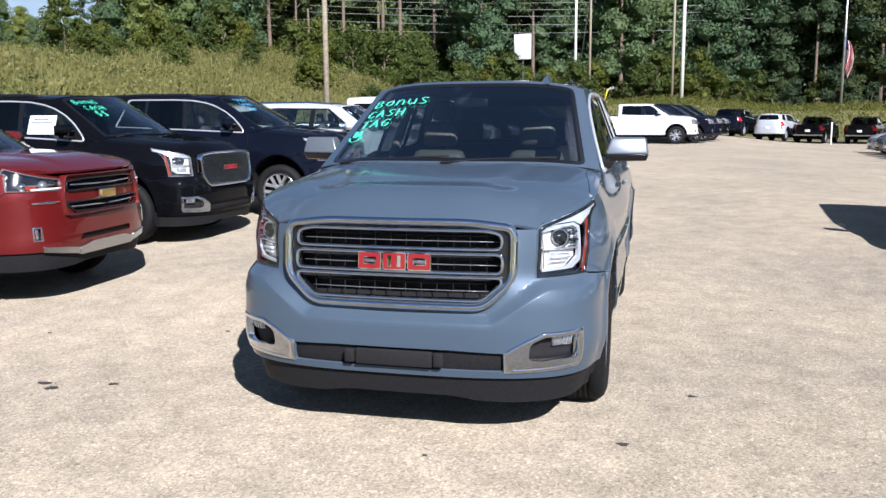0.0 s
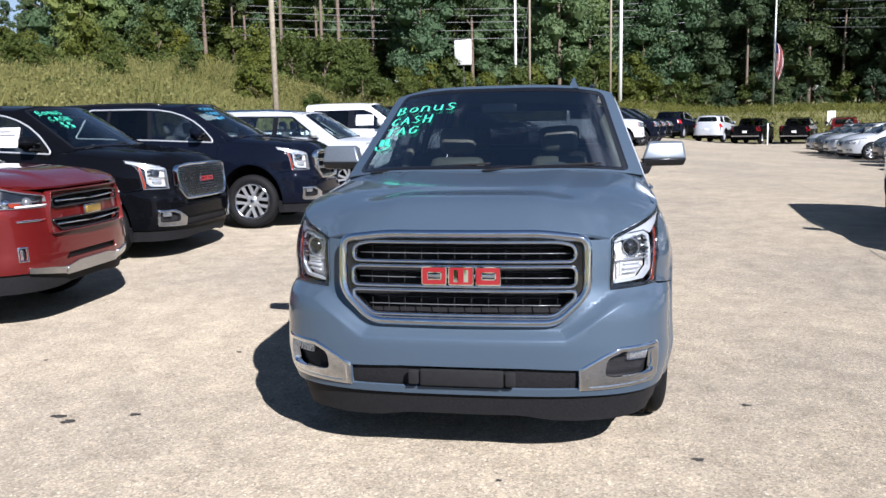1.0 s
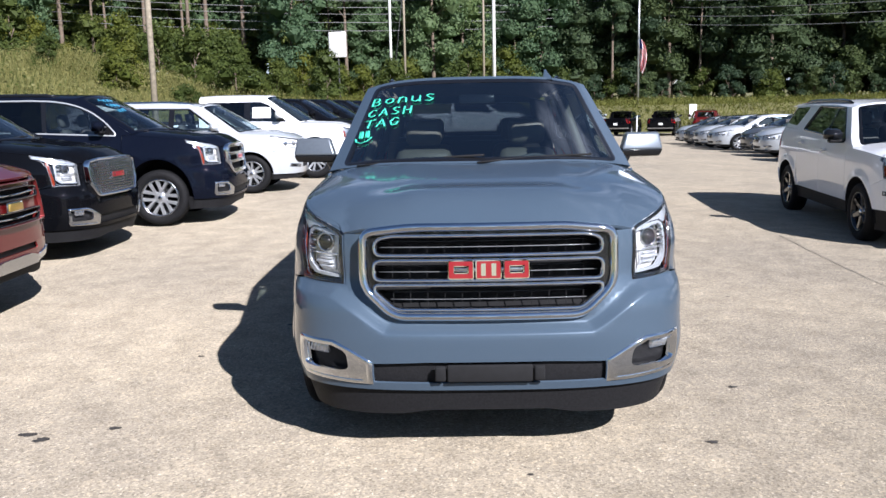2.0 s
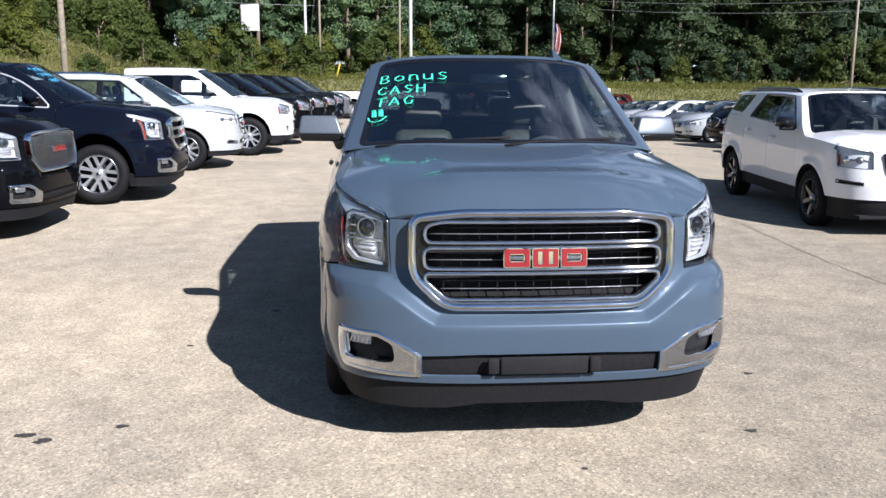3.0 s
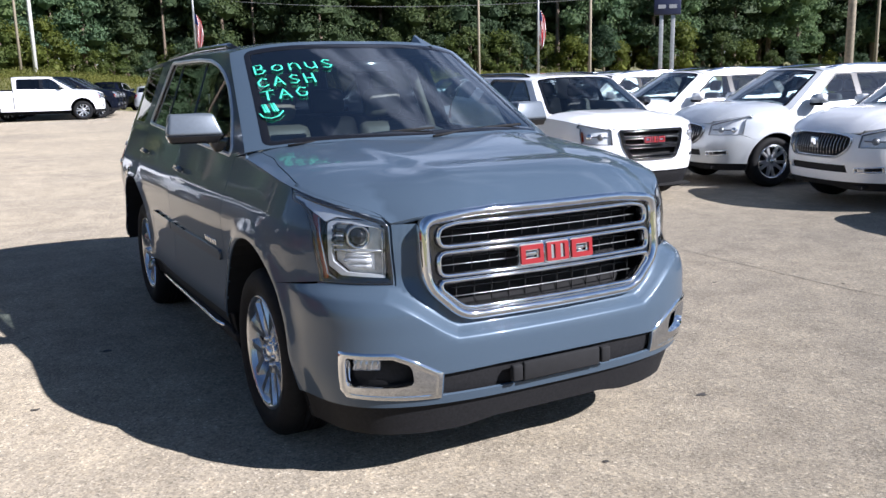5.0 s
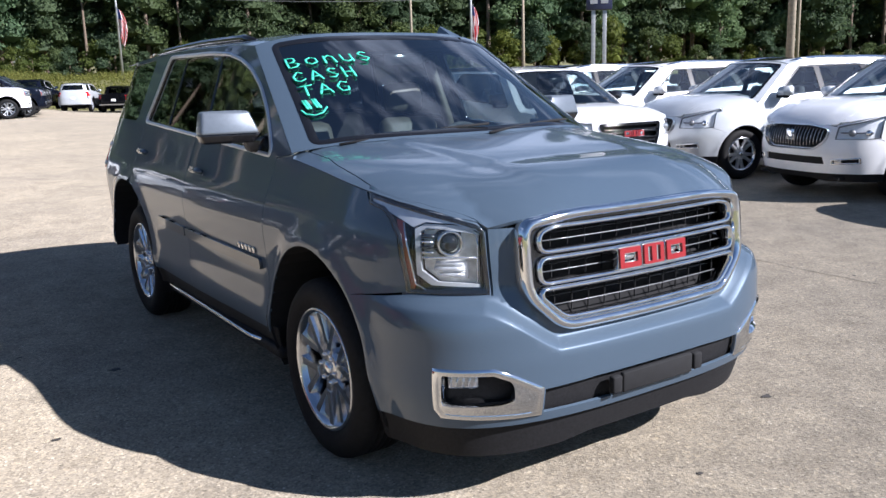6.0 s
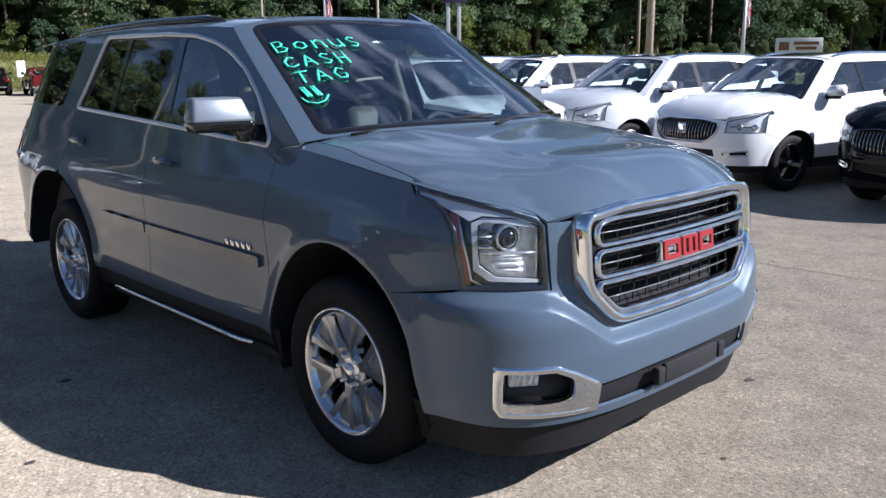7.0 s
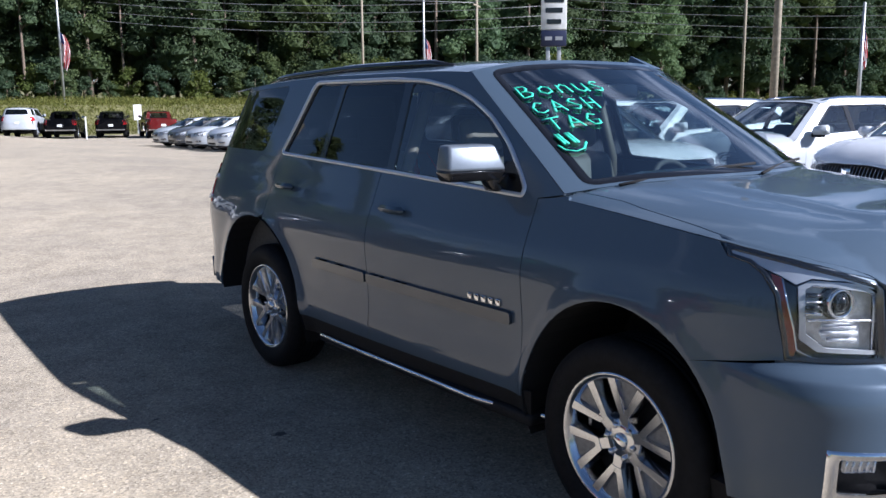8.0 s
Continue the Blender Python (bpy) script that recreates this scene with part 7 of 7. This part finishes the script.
wood = pole("utility_pole", "weathered wooden pole on the bank", -11.12, 27, 9.5, 0.125, POLEWOOD)
block("pole_step", (0.14, 0, 6), (0.1, 0.03, 0.03), STEEL, wood)
for x, y, h, r in ((-6.25, 84.5, 15, 0.15), (4.33, 84.5, 17, 0.20)):
    p = pole("lamp_post", "tall pale steel lamp post", x, y, h, r, WHITESTEEL)
    block("lamp_head", (0, -0.6, h), (0.5, 1.1, 0.2), STEEL, p, 0.05)
guy = pole("utility_pole", "brown wooden utility pole with stays", -4.95, 87, 16, 0.14, POLEWOOD)
tube("stay_wire", [(-1.5, 0, 0), (0, 0, 12)], 0.03, CABLE, guy, 5)
for x, y, h in ((-49, 100, 13.5), (22, 108, 14), (3.6, 93.0, 16), (44, 71, 13), (45.5, 55.3, 11), (18.9, 11.3, 9), (62, 40, 13), (80, 12, 13), (-86, 92, 17)):
    p = pole("utility_pole", "plain wooden utility pole", x, y, h, 0.15 if (x, y) != (18.9, 11.3) else 0.12, POLEWOOD)
    block("cross_arm", (0, 0, h - 0.5), (2.2, 0.12, 0.12), POLEWOOD, p, 0.01, (0, 0, 35))


def cable(a, b, sag):
    pts = [Vector(a).lerp(Vector(b), t) - Vector((0, 0, sag * 4 * t * (1 - t))) for t in np.linspace(0, 1, 12)]
    ob = tube("overhead_cable", pts, 0.034, WIRE, None, 5)
    tagged(ob, "thin grey overhead cable between poles", "cable", "overhead cables")


for k, z in enumerate((13.2, 12.4, 11.6, 10.6, 9.6)):
    cable((-49, 99.5, 4 + z), (22, 107, 3 + z), 1.2)
    cable((22, 107, 3 + z), (62, 64, z + 0.4), 1.3)
    cable((62, 64, z + 0.4), (84, 12, z - 2.2), 1.3)
    if k < 3:
        cable((5.2, 98, 5.5 + z), (45.5, 55.3, z - 1.2), 1.0)

RED_CLOTH = mottled("red_cloth", (0.45, 0.03, 0.035), 0.8, 0.0, 20, 0.2, 0.1)
WHITE_CLOTH = mottled("white_cloth", (0.7, 0.69, 0.68), 0.8, 0.0, 20, 0.1, 0.1)
BLUE_CLOTH = mottled("blue_cloth", (0.03, 0.05, 0.18), 0.8, 0.0, 20, 0.2, 0.1)


def flag(x, y, top, low, size, pole_top):
    """A slack striped flag hanging in folds on its pole."""
    z0 = rise(x, y)
    ob = thing("flagpole", "grey flagpole with a slack red and white striped flag", "flagpole", "flagpoles", pose(x, y, z0))
    tube("shaft", [(0, 0, -0.3), (0, 0, pole_top - z0)], [0.13, 0.08], STEEL, ob, 10)
    n = 13
    for i in range(n):
        verts, faces = [], []
        for j in range(13):
            t = j / 12
            zz = lerp(top, low + (top - low) * 0.12, t) - z0
            for e in (0, 1):
                u = (i + e) / n
                fold = math.sin(u * 11 + t * 3) * 0.16 * size * (0.3 + t)
                verts.append((0.12 + size * u * (0.20 + 0.26 * math.sin(math.pi * min(1, t * 1.05)) ** 0.7), fold, zz - 0.5 * size * u * t - 0.25 * u))
        faces = [(2 * j, 2 * j + 1, 2 * j + 3, 2 * j + 2) for j in range(12)]
        mesh = mesh_of("stripe", verts, faces)
        st = link("stripe", mesh, RED_CLOTH if i % 2 == 0 else WHITE_CLOTH, ob)
        if i < 5:
            mesh.materials.append(BLUE_CLOTH)
            for p in mesh.polygons[:4]:
                p.material_index = 1


flag(19.3, 85.4, 8.83, 5.65, 1.63, 16.6)
flag(45.0, 62.2, 7.9, 4.9, 1.5, 15)
flag(45.0, 21.7, 5.8, 3.9, 0.9, 7.2)

small = pole("sign_board", "white box sign on a dark post", -11.75, 85.4, 7.6 - rise(-11.75, 85.4), 0.08, CABLE, 0.08, "sign")
block("sign_box", (0, 0, 8.83 - rise(-11.75, 85.4)), (1.72, 0.43, 2.58), WHITESTEEL, small, 0.04, (0, 0, -18))
block("sign_edge", (-0.86, 0.21, 8.83 - rise(-11.75, 85.4)), (0.09, 0.53, 2.60), STEEL, small, 0.02, (0, 0, -18))

# the tall dealer sign: a white pylon with plain bars for its lettering
big = thing("pylon_sign", "tall white pylon sign with dark bars on twin posts", "sign", m=pose(45, 45.6, rise(45, 45.6), 0, 0, -42))
for s in (-1, 1):
    block("post", (s * 0.42, 0, 3.6), (0.30, 0.30, 7.2), STEEL, big, 0.02)
face = block("sign_face", (0, 0, 10.2), (1.95, 0.5, 5.0), WHITESTEEL, big, 0.05)
block("lower_panel", (0, -0.02, 7.05), (1.95, 0.54, 1.2), principled("navy_enamel", (0.02, 0.025, 0.06), 0.4)[0], big, 0.05)
for z, w in ((9.9, 1.5), (9.15, 1.3), (8.3, 1.1)):
    block("lettering_bar", (0, -0.262, z), (w, 0.02, 0.36), GLOSSBLACK, face, 0.0)
for w, z in ((0.55, 7.05),):
    for s in (-1, 1):
        block("lettering_bar", (s * 0.4, -0.30, z), (w, 0.02, 0.28), INK, face, 0.0)
board = thing("billboard", "small pale roadside billboard with brown bars", "billboard", m=pose(60, 25.0, rise(60, 25), 0, 0, -64))
block("board", (0, 0, 2.75), (3.2, 0.12, 1.15), WHITESTEEL, board, 0.02)
for s in (-1, 1):
    block("post", (s * 1.2, 0.1, 1.2), (0.12, 0.12, 2.4), POLEWOOD, board)
BROWN = mottled("brown_print", (0.22, 0.10, 0.05), 0.7, 0.0, 3, 0.2, 0.0)
for x, z, w in ((0.5, 2.95, 1.7), (0.5, 2.6, 1.4), (-1.0, 2.75, 0.7)):
    block("print_bar", (x, -0.068, z), (w, 0.012, 0.22 if w > 1 else 0.6), BROWN, board)
for x, y, h in ((13.2, 57.2, 1.5),):
    p = thing("marker_post", "short white marker post at the lot's end", "post", m=pose(x, y, rise(x, y)))
    block("post", (0, 0, h / 2), (0.09, 0.09, h), WHITESTEEL, p, 0.02)
for x, y in ((-3.2, 82), (-7.2, 84)):
    p = thing("guy_guard", "yellow plastic stay-wire guard", "post", m=pose(x, y, rise(x, y)))
    tube("guard", [(0, 0, 0), (0.4, 0, 1.5)], 0.06, principled("yellow_plastic", (0.75, 0.52, 0.03), 0.5)[0], p, 8)
p = thing("small_sign", "small white sign on a post", "sign", m=pose(19.8, 66.5, rise(19.8, 66.5)))
block("plate", (0, 0, 1.7), (0.62, 0.05, 1.2), WHITESTEEL, p, 0.01)
block("post", (0, 0.05, 0.6), (0.08, 0.08, 1.2), STEEL, p)

# ---- marks on the asphalt ----
TAR = mottled("dark_stain", (0.05, 0.045, 0.04), 0.8, 0.0, 30, 0.3, 0.1)
CRACK = mottled("sealed_crack", (0.235, 0.21, 0.165), 0.9, 0.0, 30, 0.3, 0.2)


def spot(x, y, r, seed):
    g = random.Random(seed)
    n = 14
    rad = [r * g.uniform(0.6, 1.2) for _ in range(n)]
    el = g.uniform(0.5, 0.9)
    verts = [(x, y, rise(x, y) + 0.006)] + [(x + rad[i] * math.cos(i * 2 * math.pi / n), y + el * rad[i] * math.sin(i * 2 * math.pi / n), rise(x, y) + 0.0035) for i in range(n)]
    ob = link("ground_stain", mesh_of("ground_stain", verts, [(0, i + 1, (i + 1) % n + 1) for i in range(n)]), TAR, None)
    tagged(ob, "small dark spot on the asphalt", "stain", "spots on the asphalt")


for i, (x, y, r) in enumerate(((-2.02, -0.44, 0.035), (1.15, -0.76, 0.035), (1.53, 0.1, 0.028), (-1.47, 1.83, 0.04), (-2.45, -0.52, 0.06), (-2.35, -0.6, 0.045), (-1.95, 0.95, 0.025), (-2.9, 2.2, 0.02), (2.6, -1.2, 0.02), (3.1, 1.0, 0.025), (-0.2, -1.9, 0.02), (0.9, -2.2, 0.018), (2.3, 2.6, 0.02), (3.9, 0.4, 0.02), (-3.3, 0.6, 0.02), (-1.9, 2.45, 0.02), (0.196, -1.12, 0.018))):
    spot(x, y, r, i)


def seam(name, label, pts, w, mat, seed):
    """A ragged strip along a line on the ground."""
    g = random.Random(seed)
    line = dense(pts, 0.12, False)
    verts, faces = [], []
    for i, (x, y) in enumerate(line):
        d = Vector(line[min(i + 1, len(line) - 1)]) - Vector(line[max(0, i - 1)])
        nrm = Vector((-d.y, d.x)).normalized()
        j = g.uniform(-0.6, 0.6) * w
        for s in (-1, 1):
            q = Vector((x, y)) + nrm * (j + s * w * g.uniform(0.25, 0.6))
            verts.append((q.x, q.y, rise(q.x, q.y) + 0.0045))
    faces = [(2 * i, 2 * i + 1, 2 * i + 3, 2 * i + 2) for i in range(len(line) - 1)]
    tagged(link(name, mesh_of(name, verts, faces), mat, None), label, "mark", kind="structure")


seam("ground_crack", "thin dark crack along a joint of the asphalt", [(3.9, -2.2), (3.84, -0.5), (3.78, 0.35), (3.86, 2.0), (3.88, 3.4), (3.9, 4.4), (3.96, 5.8)], 0.014, CRACK, 2)
seam("ground_crack", "thin dark crack in the asphalt", [(5.5, 2.9), (6.6, 2.4), (7.6, 2.5)], 0.010, CRACK, 3)
